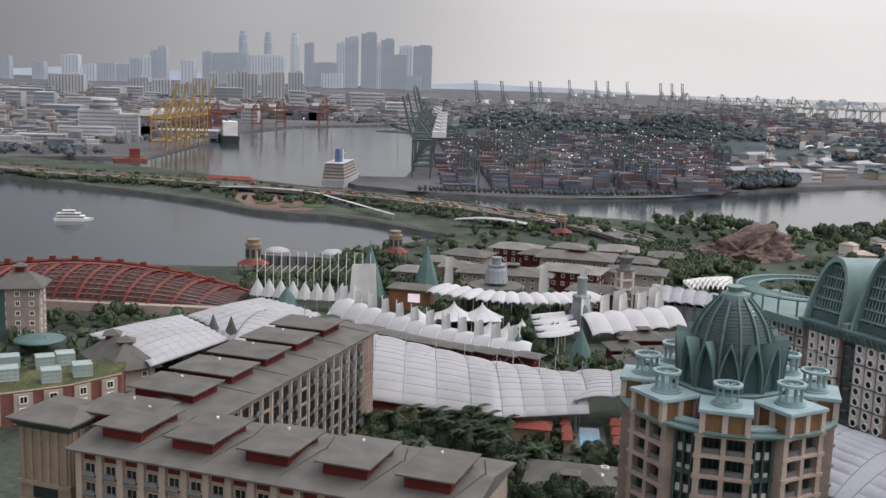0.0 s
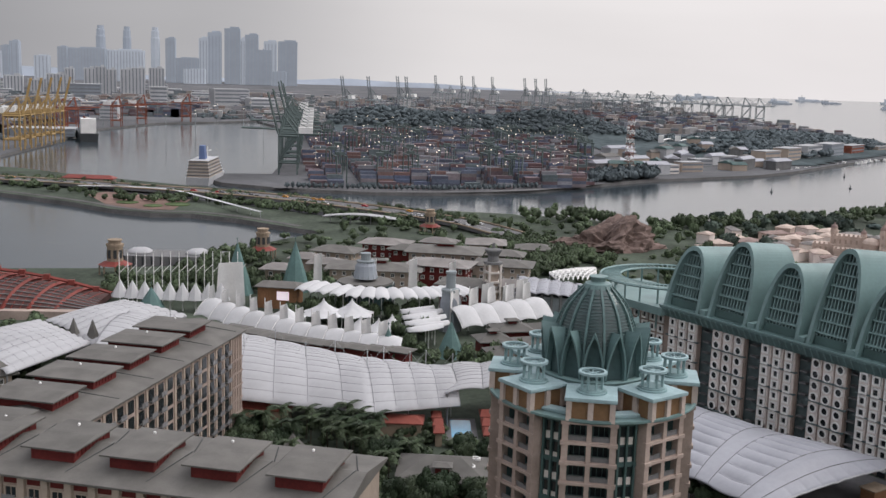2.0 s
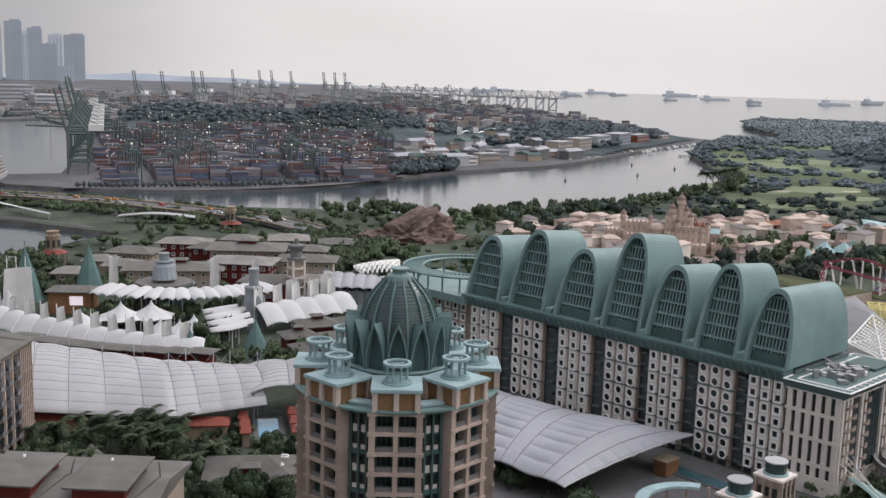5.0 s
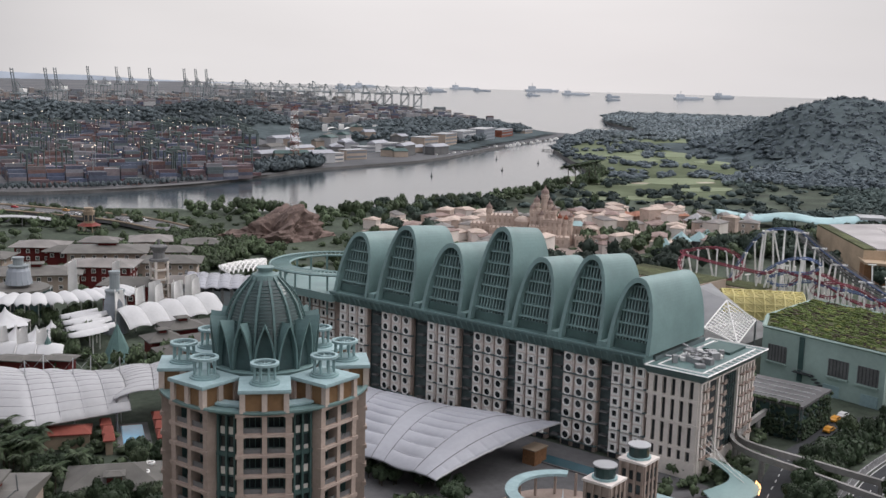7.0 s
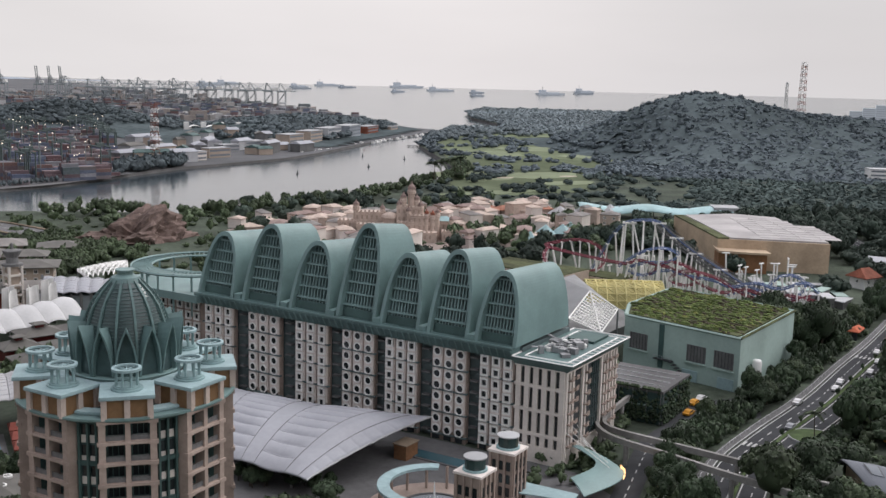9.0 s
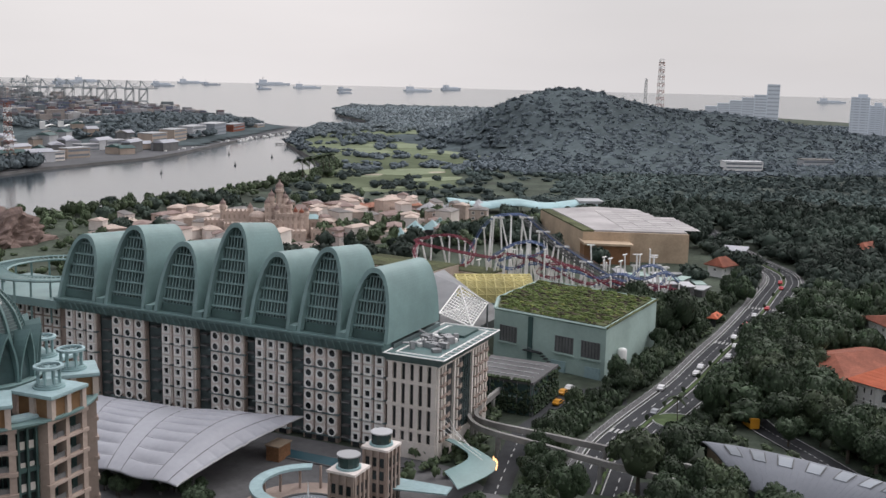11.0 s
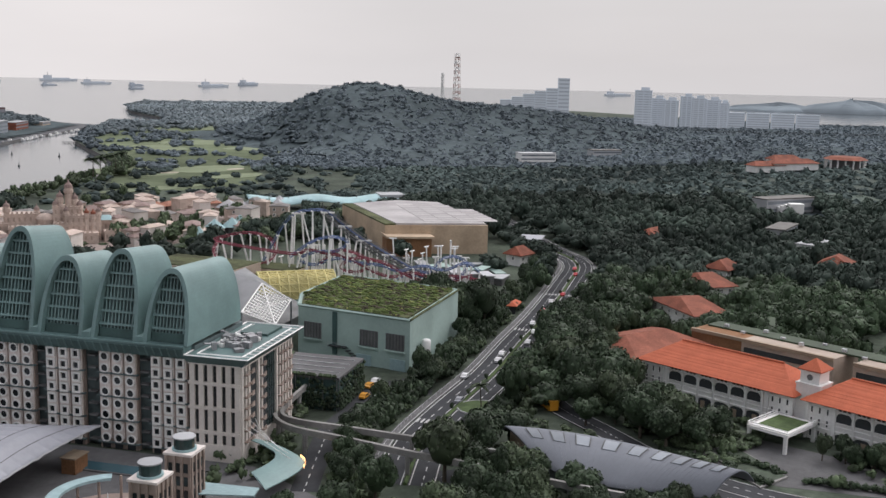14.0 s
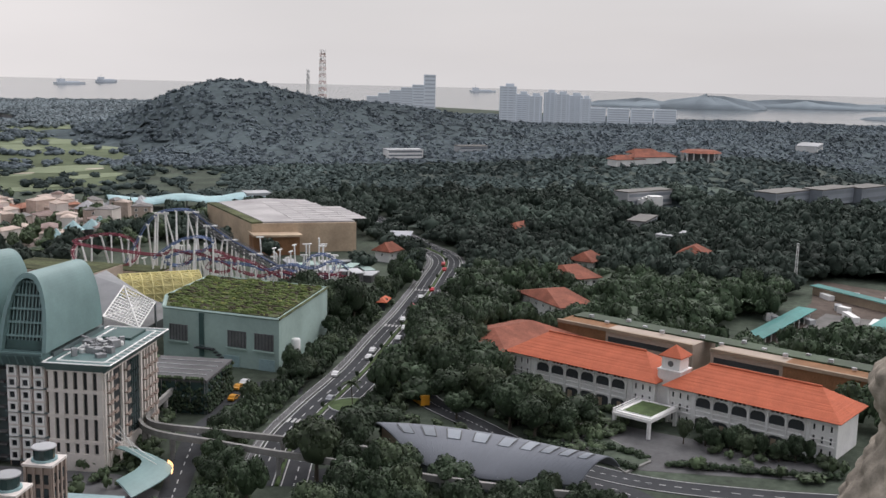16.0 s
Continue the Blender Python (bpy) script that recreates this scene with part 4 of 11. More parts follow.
def curved_hotel():
    t = thing("curved_hotel", "red and cream curved hotel block with roof garden", "hotel", (-118, 268, 5), 0)
    pts = [(-45, -45), (-20, -32), (-2, -22), (12, -14), (24, -6), (34, 6), (30, 24), (14, 14), (0, 4), (-25, -8), (-48, -18)]
    bm = B()
    prism(bm, pts, 0, 8.3)
    part("wall", bm, mat("faded_red_render", (0.2, 0.085, 0.07), 0.8, 0.12, 1.0, 0.05), t, "faded red curved wall")
    bm = B()
    prism(bm, [(x * 1.0, y + 0.6) for x, y in pts], 8.1, 8.4)
    part("roof_garden", bm, M["sedum"], t, "planted flat roof")
    bm = B()
    for (x0, y0), (x1, y1) in zip(pts[:5], pts[1:6]):
        bar(bm, (x0, y0, 8.7), (x1, y1, 8.7), 0.3, 4)
    part("parapet", bm, M["tan"], t)
    me = B()
    box(me, 0, 0, -4.9, 4.6, 1.2, 7.6)
    me = mesh_of("cream_bay", me, M["beige"])
    wm = window_mesh(1.9, 1.8, M["white"], 0.2, 1)
    for (x0, y0), (x1, y1) in zip(pts[1:5], pts[2:6]):
        L = math.hypot(x1 - x0, y1 - y0)
        a = math.degrees(math.atan2(y1 - y0, x1 - x0))
        for k in range(2):
            f = (k + 0.5) / 2
            x, y = x0 + (x1 - x0) * f, y0 + (y1 - y0) * f
            b = again("cream_bay", me, t, pose(x, y, 5.6, 0, 0, a))
            for r in range(2):
                again("window", wm, b, pose(0, -0.65, 1.1 - r * 3.0))
    cube = B()
    box(cube, 0, 0, 0, 6.4, 6.4, 4.4)
    cm = mesh_of("tank_panel", cube, M["mint"])
    fr = B()
    for k in range(4):
        o = -3.25 + k * 2.17
        for s in (-3.25, 3.25):
            box(fr, o, s, 0, 0.3, 0.25, 4.5)
            box(fr, s, o, 0, 0.25, 0.3, 4.5)
    for z in (0, 1.45, 2.9, 4.3):
        for s in (-3.25, 3.25):
            box(fr, 0, s, z, 6.8, 0.28, 0.22)
            box(fr, s, 0, z, 0.28, 6.8, 0.22)
    fm = mesh_of("tank_frame", fr, M["farwall"])
    for x, y in ((7, 5), (12, 17), (16, 21), (18, 5), (24, 11), (3, 16), (-8, 3), (-14, -2)):
        c = again("cooling_cube", cm, t, pose(x, y - 6, 8.4, 0, 0, 25) @ Matrix.Scale(0.72, 4))
        again("tank_frame", fm, c, Matrix())


curved_hotel()
lt = house("cream_tower", "grey-brown hotel tower with flared grey roof", "tower", -137, 342, 13, 12, 17, 10, "pinkdark", "roofgrey", 5.0, 1.8, 0.25, storeys=5)
bm = B()
box(bm, 0, 0, 21.6, 2.6, 2.6, 1.6)
part("cupola_box", bm, M["redwood"], lt)
bm = B()
hip(bm, 0, 0, 23.2, 4.2, 4.2, 1.3, 0, 0.05)
part("cupola_roof", bm, M["roofgrey"], lt)
bm = B()
box(bm, -5.0, -6.2, 0, 2.6, 0.6, 17)
part("glass_strip", bm, M["tealdark"], lt)
house("grey_roof_lodge", "lodge with steep grey roof and red lantern boxes", "house", -91, 296, 21, 12, 6, -53, "beige", "roofgrey", 7.0, 1.6, 0.4)
for x, y in ((-94.5, 300.5), (-88.5, 293.5)):
    lb = thing("roof_lantern", "small red lantern box with grey cap", "roof lantern", (x, y, 15), 12, "roof lanterns")
    bm = B()
    box(bm, 0, 0, 0, 3.4, 3.4, 2.4)
    part("lantern_box", bm, M["redwood"], lb)
    bm = B()
    hip(bm, 0, 0, 2.4, 5.2, 5.2, 1.6, 0, 0.1)
    part("cap", bm, M["roofgrey"], lb)
dk = thing("saucer_roof", "blue-grey round saucer roof on a post", "canopy", (-124.5, 324, 5))
bm = B()
lathe(bm, [(0.5, 0), (0.5, 3), (7.6, 3.6), (7.8, 4.0), (6, 4.5), (2, 4.9), (0.5, 5.2)], 28)
part("saucer", bm, M["tealmid"], dk, smooth=True)


# ---- white fabric roofs ----
def big_canopy():
    t = thing("fabric_canopy", "large white ribbed fabric roof over the plaza", "canopy", (0, 0, 5))
    F = [(-62, 292), (-24, 270), (14, 256), (38, 262)]
    G = [(-58, 345), (-24, 318), (12, 290), (36, 279)]

    def curve(P, u):
        s = u * 3
        i = min(int(s), 2)
        f = s - i
        return (P[i][0] + (P[i + 1][0] - P[i][0]) * f, P[i][1] + (P[i + 1][1] - P[i][1]) * f)

    strips = 13

    def fn(u, v):
        a, b = curve(F, u), curve(G, u)
        sc = abs(math.sin(u * strips * math.pi)) ** 0.7
        z = 6.0 + 5.2 * v + 4.2 * math.sin(math.pi * min(1, v * 1.08)) ** 0.8 + 0.45 * sc * (0.4 + 0.6 * v) + 0.1 * abs(math.sin(v * 12 * math.pi))
        bulge = -1.0 * sc * (1 - v)
        return (a[0] + (b[0] - a[0]) * v, a[1] + (b[1] - a[1]) * v + bulge * 0.5, z)

    bm = B()
    sheet(bm, fn, 120, 36, 0.2)
    part("membrane", bm, M["fabric"], t, smooth=True)
    for k in range(strips + 1):
        bm = B()
        rail(bm, [tuple(c + o for c, o in zip(fn(k / strips, j / 24), (0, 0, 0.15))) for j in range(25)], 0.07, 4)
        part("seam", bm, M["seam"], t)
    for j in range(1, 12):
        bm = B()
        rail(bm, [tuple(c + o for c, o in zip(fn(i / 80, j / 12), (0, 0, 0.02))) for i in range(81)], 0.05, 4)
        part("cross_seam", bm, M["seam"], t)
    for k in range(2, strips + 1):
        for v in (0.55,) if k % 2 else (0.88,):
            x, y, z = fn((k - 0.02) / strips, v)
            bm = B()
            bar(bm, (x, y, 0), (x, y, z + 4.2), 0.13, 6)
            for o in (-3, 3):
                bar(bm, (x, y, z + 4.0), (x + o, y, z + 0.4), 0.03, 4)
            part("mast", bm, M["farwall"], t)


big_canopy()


def shell_canopy(label, corners, z0, z1, crown, strips, material, nu=48, nv=16, legs=True):
    t = thing("shell_canopy", label, "canopy", (0, 0, 5))
    (ax, ay), (bx, by), (cx, cy), (dx, dy) = corners

    def fn(u, v):
        x = (ax * (1 - u) + bx * u) * (1 - v) + (dx * (1 - u) + cx * u) * v
        y = (ay * (1 - u) + by * u) * (1 - v) + (dy * (1 - u) + cy * u) * v
        s = abs(math.sin(u * strips * math.pi)) ** 0.7
        return (x, y, z0 + (z1 - z0) * v + crown * math.sin(math.pi * u) ** 0.7 * math.sin(math.pi * (0.15 + 0.8 * v)) + 0.7 * s)

    if material:
        bm = B()
        sheet(bm, fn, nu, nv, 0.25)
        part("membrane", bm, material, t, smooth=True)
    else:
        for k in range(14):
            bm = B()
            rail(bm, [fn(min(1, max(0, (k - 3) / 8 + 0.4 * j / 10)), j / 10) for j in range(11)], 0.3, 4)
            part("diagonal_rib", bm, M["white"], t)
    for k in range(1, 9):
        bm = B()
        rail(bm, [tuple(c + o for c, o in zip(fn(j / 32, k / 9), (0, 0, 0.05))) for j in range(33)], 0.035 if material else 0.25, 4)
        part("cross_seam", bm, M["seam"] if material else M["white"], t)
    for k in range(strips + 1):
        bm = B()
        rail(bm, [tuple(c + o for c, o in zip(fn(k / strips, j / 14), (0, 0, 0.1))) for j in range(15)], 0.12, 4)
        part("seam", bm, M["seam"], t)
    if legs:
        for u, v in ((0.02, 0.02), (0.98, 0.02), (0.98, 0.98), (0.02, 0.98)):
            x, y, z = fn(u, v)
            bm = B()
            bar(bm, (x, y, 0), (x, y, z), 0.3, 6)
            part("column", bm, M["steel"], t)
    return t, fn


shell_canopy("white ribbed fabric roof on low columns", ((-108, 318), (-80, 287), (-64, 315), (-86, 344)), 7, 8, 2.4, 9, M["fabric"])
shell_canopy("white cushioned shell roof with grid seams", ((-86, 350), (-64, 318), (-41, 355), (-66, 378)), 6, 7, 3.2, 8, M["fabric"])
shell_canopy("white curved roof over the open walkway", ((34, 262), (64, 268), (66, 284), (36, 282)), 9, 11, 2.2, 3, M["fabric"])
shell_canopy("white bubbled fabric roof of the aquarium hall", ((74, 386), (98, 377), (106, 403), (82, 420)), 8.5, 8.5, 2.2, 6, M["fabricgrey"])
shell_canopy("white open lattice roof over the plaza", ((97, 412), (113, 414), (120, 442), (97, 430)), 8.5, 8.5, 1.6, 8, None)


def entrance_canopy():
    """The large grey-white roof in front of the vaulted hotel, with curved ribs and a pointed tip."""
    t = thing("entrance_canopy", "large grey-white fabric entrance roof with curved ribs", "canopy", (0, 0, 5))
    RIBS = (0.1, 0.4, 0.7, 1.0)

    def fn(u, v):
        # u: from the free edge inwards, v: from the front edge to the hotel
        fx = (90.2 - 18.4 * u, 195.4 + 36.6 * u)
        bx = (130.8 - 40.8 * u - 4 * math.sin(math.pi * u), 213.0 + 59.0 * u - 3 * math.sin(math.pi * u))
        x, y = fx[0] * (1 - v) + bx[0] * v, fx[1] * (1 - v) + bx[1] * v
        # flat rib bands with scalloped cushions between them
        g = (u + 0.2) / 0.3 % 1.0
        c = min(1.0, max(0.0, (g - 0.15) / 0.7))
        bulge = math.sin(math.pi * c) ** 0.6
        edge = min(1.0, u / 0.1)
        rise = 1.1 + 3.0 * edge - 0.5 * math.sin(math.pi * c)
        cushion = 0.85 * bulge * abs(math.sin(v * 10 * math.pi)) ** 0.6 * math.sin(math.pi * v) ** 0.4
        z = 6.0 + 2.0 * v + rise * math.sin(math.pi * v) ** 0.85 + cushion * (0.35 + 0.65 * edge) - 0.45 * math.sin(math.pi * c) * (1 - v) ** 3
        return (x, y, z)

    bm = B()
    sheet(bm, fn, 80, 130, 0.3)
    part("membrane", bm, M["fabricgrey"], t, smooth=True)
    for u in RIBS:
        bm = B()
        for du in (-0.045, 0.045):
            if u + du < 1.0:
                rail(bm, [tuple(c + o for c, o in zip(fn(u + du, j / 24), (0, 0, 0.06))) for j in range(25)], 0.09, 4)
        part("rib_seam", bm, M["louvre"], t)
    for k in range(1, 10):
        for r in RIBS[:-1]:
            bm = B()
            rail(bm, [tuple(c + o for c, o in zip(fn(r + 0.045 + 0.21 * j / 10, k / 10), (0, 0, 0.03))) for j in range(11)], 0.05, 4)
            part("cross_seam", bm, M["seam"], t)
    bm = B()
    rail(bm, [tuple(c + o for c, o in zip(fn(0.0, j / 24), (0, 0, -0.15))) for j in range(25)], 0.22, 5)
    part("edge_tube", bm, M["farwall"], t, "pale steel edge tube")
    for k in range(7):
        bm = B()
        v_ = 0.14 + 0.12 * k
        x, y, z = fn(0.01, v_)
        x2, y2, z2 = fn(0.2, v_)
        bar(bm, (x2, y2, 0), (x2, y2, 3.2), 0.35, 6)
        bar(bm, (x2, y2, 3.2), (x, y, z - 0.3), 0.2, 6)
        bar(bm, (x2, y2, 3.2), (*fn(0.34, v_)[:2], fn(0.34, v_)[2] - 0.4), 0.2, 6)
        part("strut", bm, M["steel"], t)


entrance_canopy()


def sail_unit(x, y, rz, s=1.0):
    t = thing("sail_awning", "white curved fabric awning with tall fin and pole", "awning", (x, y, 5), rz, "sail awnings along the street")
    bm = B()
    sheet(bm, lambda u, v: ((u - 0.5) * 9.4 * s, -7.5 * s + 9 * s * v, 3.4 + (6.0 * math.sin(v * math.pi * 0.5) + 0.9 * math.sin(math.pi * u)) * s), 10, 10, 0.15)
    part("membrane", bm, M["sail"], t, smooth=True)
    bm = B()
    sheet(bm, lambda u, v: (-4.6 * s + 4.2 * s * u * (1 - 0.25 * v), 1.6 * s + 0.8 * math.sin(u * math.pi), (8.2 + 7.6 * v + 1.2 * u * v) * s), 6, 6, 0.15)
    # upright cloth gets a lighter colour, making up for its dim side
    part("fin", bm, M["white"], t, smooth=True)
    bm = B()
    bar(bm, (-4.7 * s, 1.7 * s, 0), (-4.7 * s, 1.7 * s, 17.5 * s), 0.16, 6)
    part("pole", bm, M["white"], t)
    bm = B()
    rail(bm, [(-4.7 * s, -7.5 * s + 9 * s * v, 3.5 + 6 * math.sin(v * math.pi * 0.5) * s) for v in (j / 8 for j in range(9))], 0.14, 4)
    part("edge_rib", bm, M["white"], t)


for k in range(12):
    u = k / 11
    ax, ay = -34 + 58 * u, 374 - 78 * u + 26 * u * u
    sail_unit(ax, ay, -40 + 28 * u, 0.8)
for k in range(5):
    sail_unit(52 + 7 * k, 362 + 3.5 * k, 25, 0.9)
for k in range(9):
    kx = -24 + 6.3 * k
    house("kiosk", "small kiosk with flat grey roof over dark red walls", "kiosk", kx, 342 - 5.6 * k + 0.27 * k * k, 6.2, 4.6, 6.4, -32, "redwood", "roofgrey", 0.8, 1.2, 0.7, windows=False, group="kiosks along the street")


M["spire"] = mat("grey_green_spire_sheet", (0.115, 0.195, 0.185), 0.6, 0.12, 0.8, 0.05, stain=0.25)


def cone_spire(x, y, r, h, rz=0):
    t = thing("cone_spire", "pale green metal-clad conical spire", "spire", (x, y, 5), rz, "green spires of the village")
    bm = B()
    lathe(bm, [(r, 0), (r * 0.52, h * 0.5), (0.12, h)], 8)
    part("cladding", bm, M["spire"], t, "verdigris sheet cladding")
    bm = B()
    bar(bm, (0, 0, h - 0.3), (0, 0, h + 1.6), 0.09, 5)
    lathe(bm, [(0.05, h + 1.2), (0.35, h + 1.6), (0.05, h + 2)], 8)
    part("finial", bm, M["tealdark"], t)


for x, y, r, h in ((-29.5, 424, 6.4, 20.5), (-7, 431, 6.2, 20), (23.5, 323, 4.6, 11), (44, 331, 4.8, 11.4), (-58, 392, 6, 9)):
    cone_spire(x, y, r, h)
for x, y in ((-71.5, 328), (-65.5, 326)):
    t = thing("roof_spike", "dark grey pointed roof spike", "roof spike", (x, y, 11.5), 0, "roof spikes")
    bm = B()
    lathe(bm, [(2.4, -6.5), (2.3, 0), (0.1, 6.2)], 6)
    part("cone", bm, M["roofgrey"], t)


def tent(x, y, r, h):
    t = thing("peaked_tent", "white peaked fabric tent on poles", "tent", (x, y, 5), 20, "white peaked tents")
    bm = B()
    n = 6
    rings = []
    for k in range(7):
        a = k / 6
        rr = r * (1 - a) ** 1.8 + 0.15
        rings.append([bm.verts.new((rr * math.cos(2 * math.pi * i / 24) * (1 + 0.12 * math.cos(n * 2 * math.pi * i / 24) * (1 - a)), rr * math.sin(2 * math.pi * i / 24) * (1 + 0.12 * math.cos(n * 2 * math.pi * i / 24) * (1 - a)), 4 + (h - 4) * a)) for i in range(24)])
    for p, q in zip(rings, rings[1:]):
        for i in range(24):
            bm.faces.new((p[i], p[(i + 1) % 24], q[(i + 1) % 24], q[i]))
    part("membrane", bm, M["sail"], t, smooth=True)
    for i in range(n):
        bm = B()
        a = 2 * math.pi * i / n
        bar(bm, (r * 1.1 * math.cos(a), r * 1.1 * math.sin(a), 0), (r * 1.1 * math.cos(a), r * 1.1 * math.sin(a), 4.1), 0.12, 5)
        part("pole", bm, M["white"], t)


for x, y, r, h in ((4, 373, 7.5, 9.6), (14, 373, 7.5, 9.6), (-9, 366, 6.5, 9), (22, 350, 4.5, 8), (16, 352, 4.5, 8), (27, 356, 4, 8)):
    tent(x, y, r, h)
# row of small peaked awnings along the waterfront square
for k in range(9):
    t = thing("peaked_awning", "white small peaked awning with tall pole", "awning", (-70 + 4.6 * k, 398 - 1.4 * k + 0.3 * k * k * 0.3, 5), 0, "peaked awnings in a row")
    bm = B()
    prism(bm, disc(3.4, 8), 4.4, 10.4, disc(0.2, 8))
    part("membrane", bm, M["sail"], t)
    bm = B()
    bar(bm, (0, 0, 0), (0, 0, 4.5), 0.2, 5)
    part("post", bm, M["white"], t)
for k in range(15):
    t = thing("flagpole", "white flagpole with short pennant arm", "flagpole", (-72 + 3.1 * k, 408 + 0.3 * k, 5), 0, "flagpoles on the square")
    bm = B()
    bar(bm, (0, 0, 0), (0, 0, 19), 0.16, 5)
    part("pole", bm, M["white"], t)
    bm = B()
    bar(bm, (0, 0, 11), (3.2, 0, 14.2), 0.12, 4)
    part("arm", bm, M["white"], t)

# awning ring with glazed drum and lantern towers
dr = thing("glazed_drum", "round glazed hall with blue-grey lantern tower", "hall", (20, 404, 5))
bm = B()
prism(bm, disc(11, 28), 0, 9)
part("drum_wall", bm, M["tealglass"], dr)
for k in range(14):
    bm = B()
    a = 2 * math.pi * k / 14
    bar(bm, (11.1 * math.cos(a), 11.1 * math.sin(a), 0), (11.1 * math.cos(a), 11.1 * math.sin(a), 9), 0.3, 4)
    part("column", bm, M["louvre"], dr)
bm = B()
prism(bm, disc(10.4, 28), 9, 9.8)
part("drum_roof", bm, M["roofgrey"], dr)


def lantern_tower(x, y, z, r, h, mat_):
    t = thing("lantern_tower", "blue-grey glazed round tower with cap", "tower", (x, y, z), 0, "glazed lantern towers")
    bm = B()
    lathe(bm, [(r, 0), (r * 0.85, h * 0.5), (r * 0.62, h * 0.68)], 14)
    part("shaft", bm, M["farglass"], t)
    for k in range(14):
        bm = B()
        a = 2 * math.pi * k / 14
        bar(bm, (r * math.cos(a), r * math.sin(a), 0), (r * 0.64 * math.cos(a), r * 0.64 * math.sin(a), h * 0.68), 0.22, 4)
        part("rib", bm, M["farsteel"], t)
    bm = B()
    lathe(bm, [(r * 0.78, h * 0.66), (r * 0.78, h * 0.7), (r * 0.4, h * 0.72), (r * 0.4, h * 0.95), (r * 0.46, h * 0.96), (r * 0.46, h)], 14)
    part("cap", bm, M[mat_], t)


lantern_tower(20, 404, 15.9, 4.6, 9.6, "farsteel")
lantern_tower(48, 366, 5, 4.2, 21, "farsteel")
RING = smooth([(-1.9, 394.1), (20.3, 382.2), (43.5, 383.5), (57.9, 389.9)], 5)
for k in range(15):
    px_, py_ = RING[k]
    qx_, qy_ = RING[k + 1]
    a = math.atan2(qy_ - py_, qx_ - px_)
    t = thing("petal_awning", "white leaf-shaped fabric awning on a post", "awning", (px_, py_, 5), math.degrees(a), "leaf awnings round the drum")
    bm = B()
    sheet(bm, lambda u, v: ((u - 0.5) * 6.4 * math.sin(math.pi * (0.16 + 0.6 * v)) ** 0.8, -6 + 13 * v, 8.6 + 0.9 * math.sin(math.pi * u) + 1.2 * math.sin(math.pi * v * 0.6)), 8, 8, 0.15)
    part("membrane", bm, M["sail"], t, smooth=True)
    bm = B()
    bar(bm, (0, 2, 0), (0, 2, 10), 0.2, 5)
    part("post", bm, M["white"], t)
for k in range(7):
    t = thing("petal_awning", "white leaf-shaped fabric awning on a post", "awning", (36 + 2.6 * (k % 2), 340 + 4.4 * k, 5), -70, "leaf awnings by the garden")
    bm = B()
    sheet(bm, lambda u, v: ((u - 0.5) * 5.2 * math.sin(math.pi * (0.12 + 0.76 * v)), -6 + 13 * v, 6.4 + 1.2 * math.sin(math.pi * u) + 0.6 * v), 8, 8, 0.15)
    part("membrane", bm, M["sail"], t, smooth=True)
    bm = B()
    bar(bm, (0, 2, 0), (0, 2, 7.2), 0.2, 5)
    part("post", bm, M["white"], t)
# white slab fins and cream stair tower in the village
for x, y, h, w in ((2, 428, 15, 4), (24, 430, 13, 4), (40, 424, 14, 4), (56, 424, 13, 3.5), (-30, 396, 17, 12), (62, 372, 15, 5), (70, 374, 14, 5), (76, 380, 15, 5), (58, 378, 12, 4)):
    t = thing("sail_fin", "tall white curved fabric fin on a frame", "fin", (x, y, 5), -20, "white fins of the village")
    bm = B()
    sheet(bm, lambda u, v: ((u - 0.5) * w * (1 - 0.2 * v), 0.8 * math.sin(u * math.pi), h * v + 1.2 * u * v), 6, 6, 0.2)
    # lighter than the sailcloth too, against the dim light on upright faces
    part("membrane", bm, M["white"], t, smooth=True)
st = thing("stair_tower", "cream stair tower with stepped landings and urn top", "tower", (68, 398, 5), 15)
for k in range(5):
    bm = B()
    box(bm, 0, 0, k * 3.6, 5.4, 5.4, 0.6)
    part("landing", bm, M["cream"], st)
bm = B()
for sx in (-2.3, 2.3):
    for sy in (-2.3, 2.3):
        box(bm, sx, sy, 0, 0.8, 0.8, 18)
part("post_frame", bm, M["cream"], st)
bm = B()
box(bm, 0, 0, 0, 3.2, 3.2, 18)
part("core", bm, M["beige"], st)
bm = B()
lathe(bm, [(3.6, 18), (3.6, 18.8), (2.2, 19), (2.0, 21), (3.2, 23), (3.2, 23.5), (0.6, 24), (0.5, 26)], 14)
part("urn", bm, M["louvre"], st)
# video screen house
vs = house("screen_house", "brown timber house with bright video screen", "house", 0 - 12, 402, 15, 9, 8, -14, "brick", "roofgrey", 1.8, 1.2, 0.6, windows=False)
bm = B()
box(bm, 2.2, -4.65, 3.4, 4.6, 0.25, 3.2)
scr = mat("lit_screen", (0.8, 0.75, 0.78), 0.4, 0.1, 0.8)
scr.node_tree.nodes["Principled BSDF"].inputs["Emission Color"].default_value = (1.0, 0.8, 0.9, 1)
scr.node_tree.nodes["Principled BSDF"].inputs["Emission Strength"].default_value = 0.4
part("screen", bm, scr, vs, "lit pink-white video screen")

M["redshell"] = mat("dark_red_louvre", (0.10, 0.052, 0.048), 0.7, 0.2, 1.0)
# ---- red ribbed hall on the waterfront ----
rh = thing("ribbed_hall", "long dark hall under red arched steel ribs", "hall", (-118, 394, 5), -3)
L2 = 104


def vault(x):
    return 11.4 - 0.0025 * (x + 24) ** 2


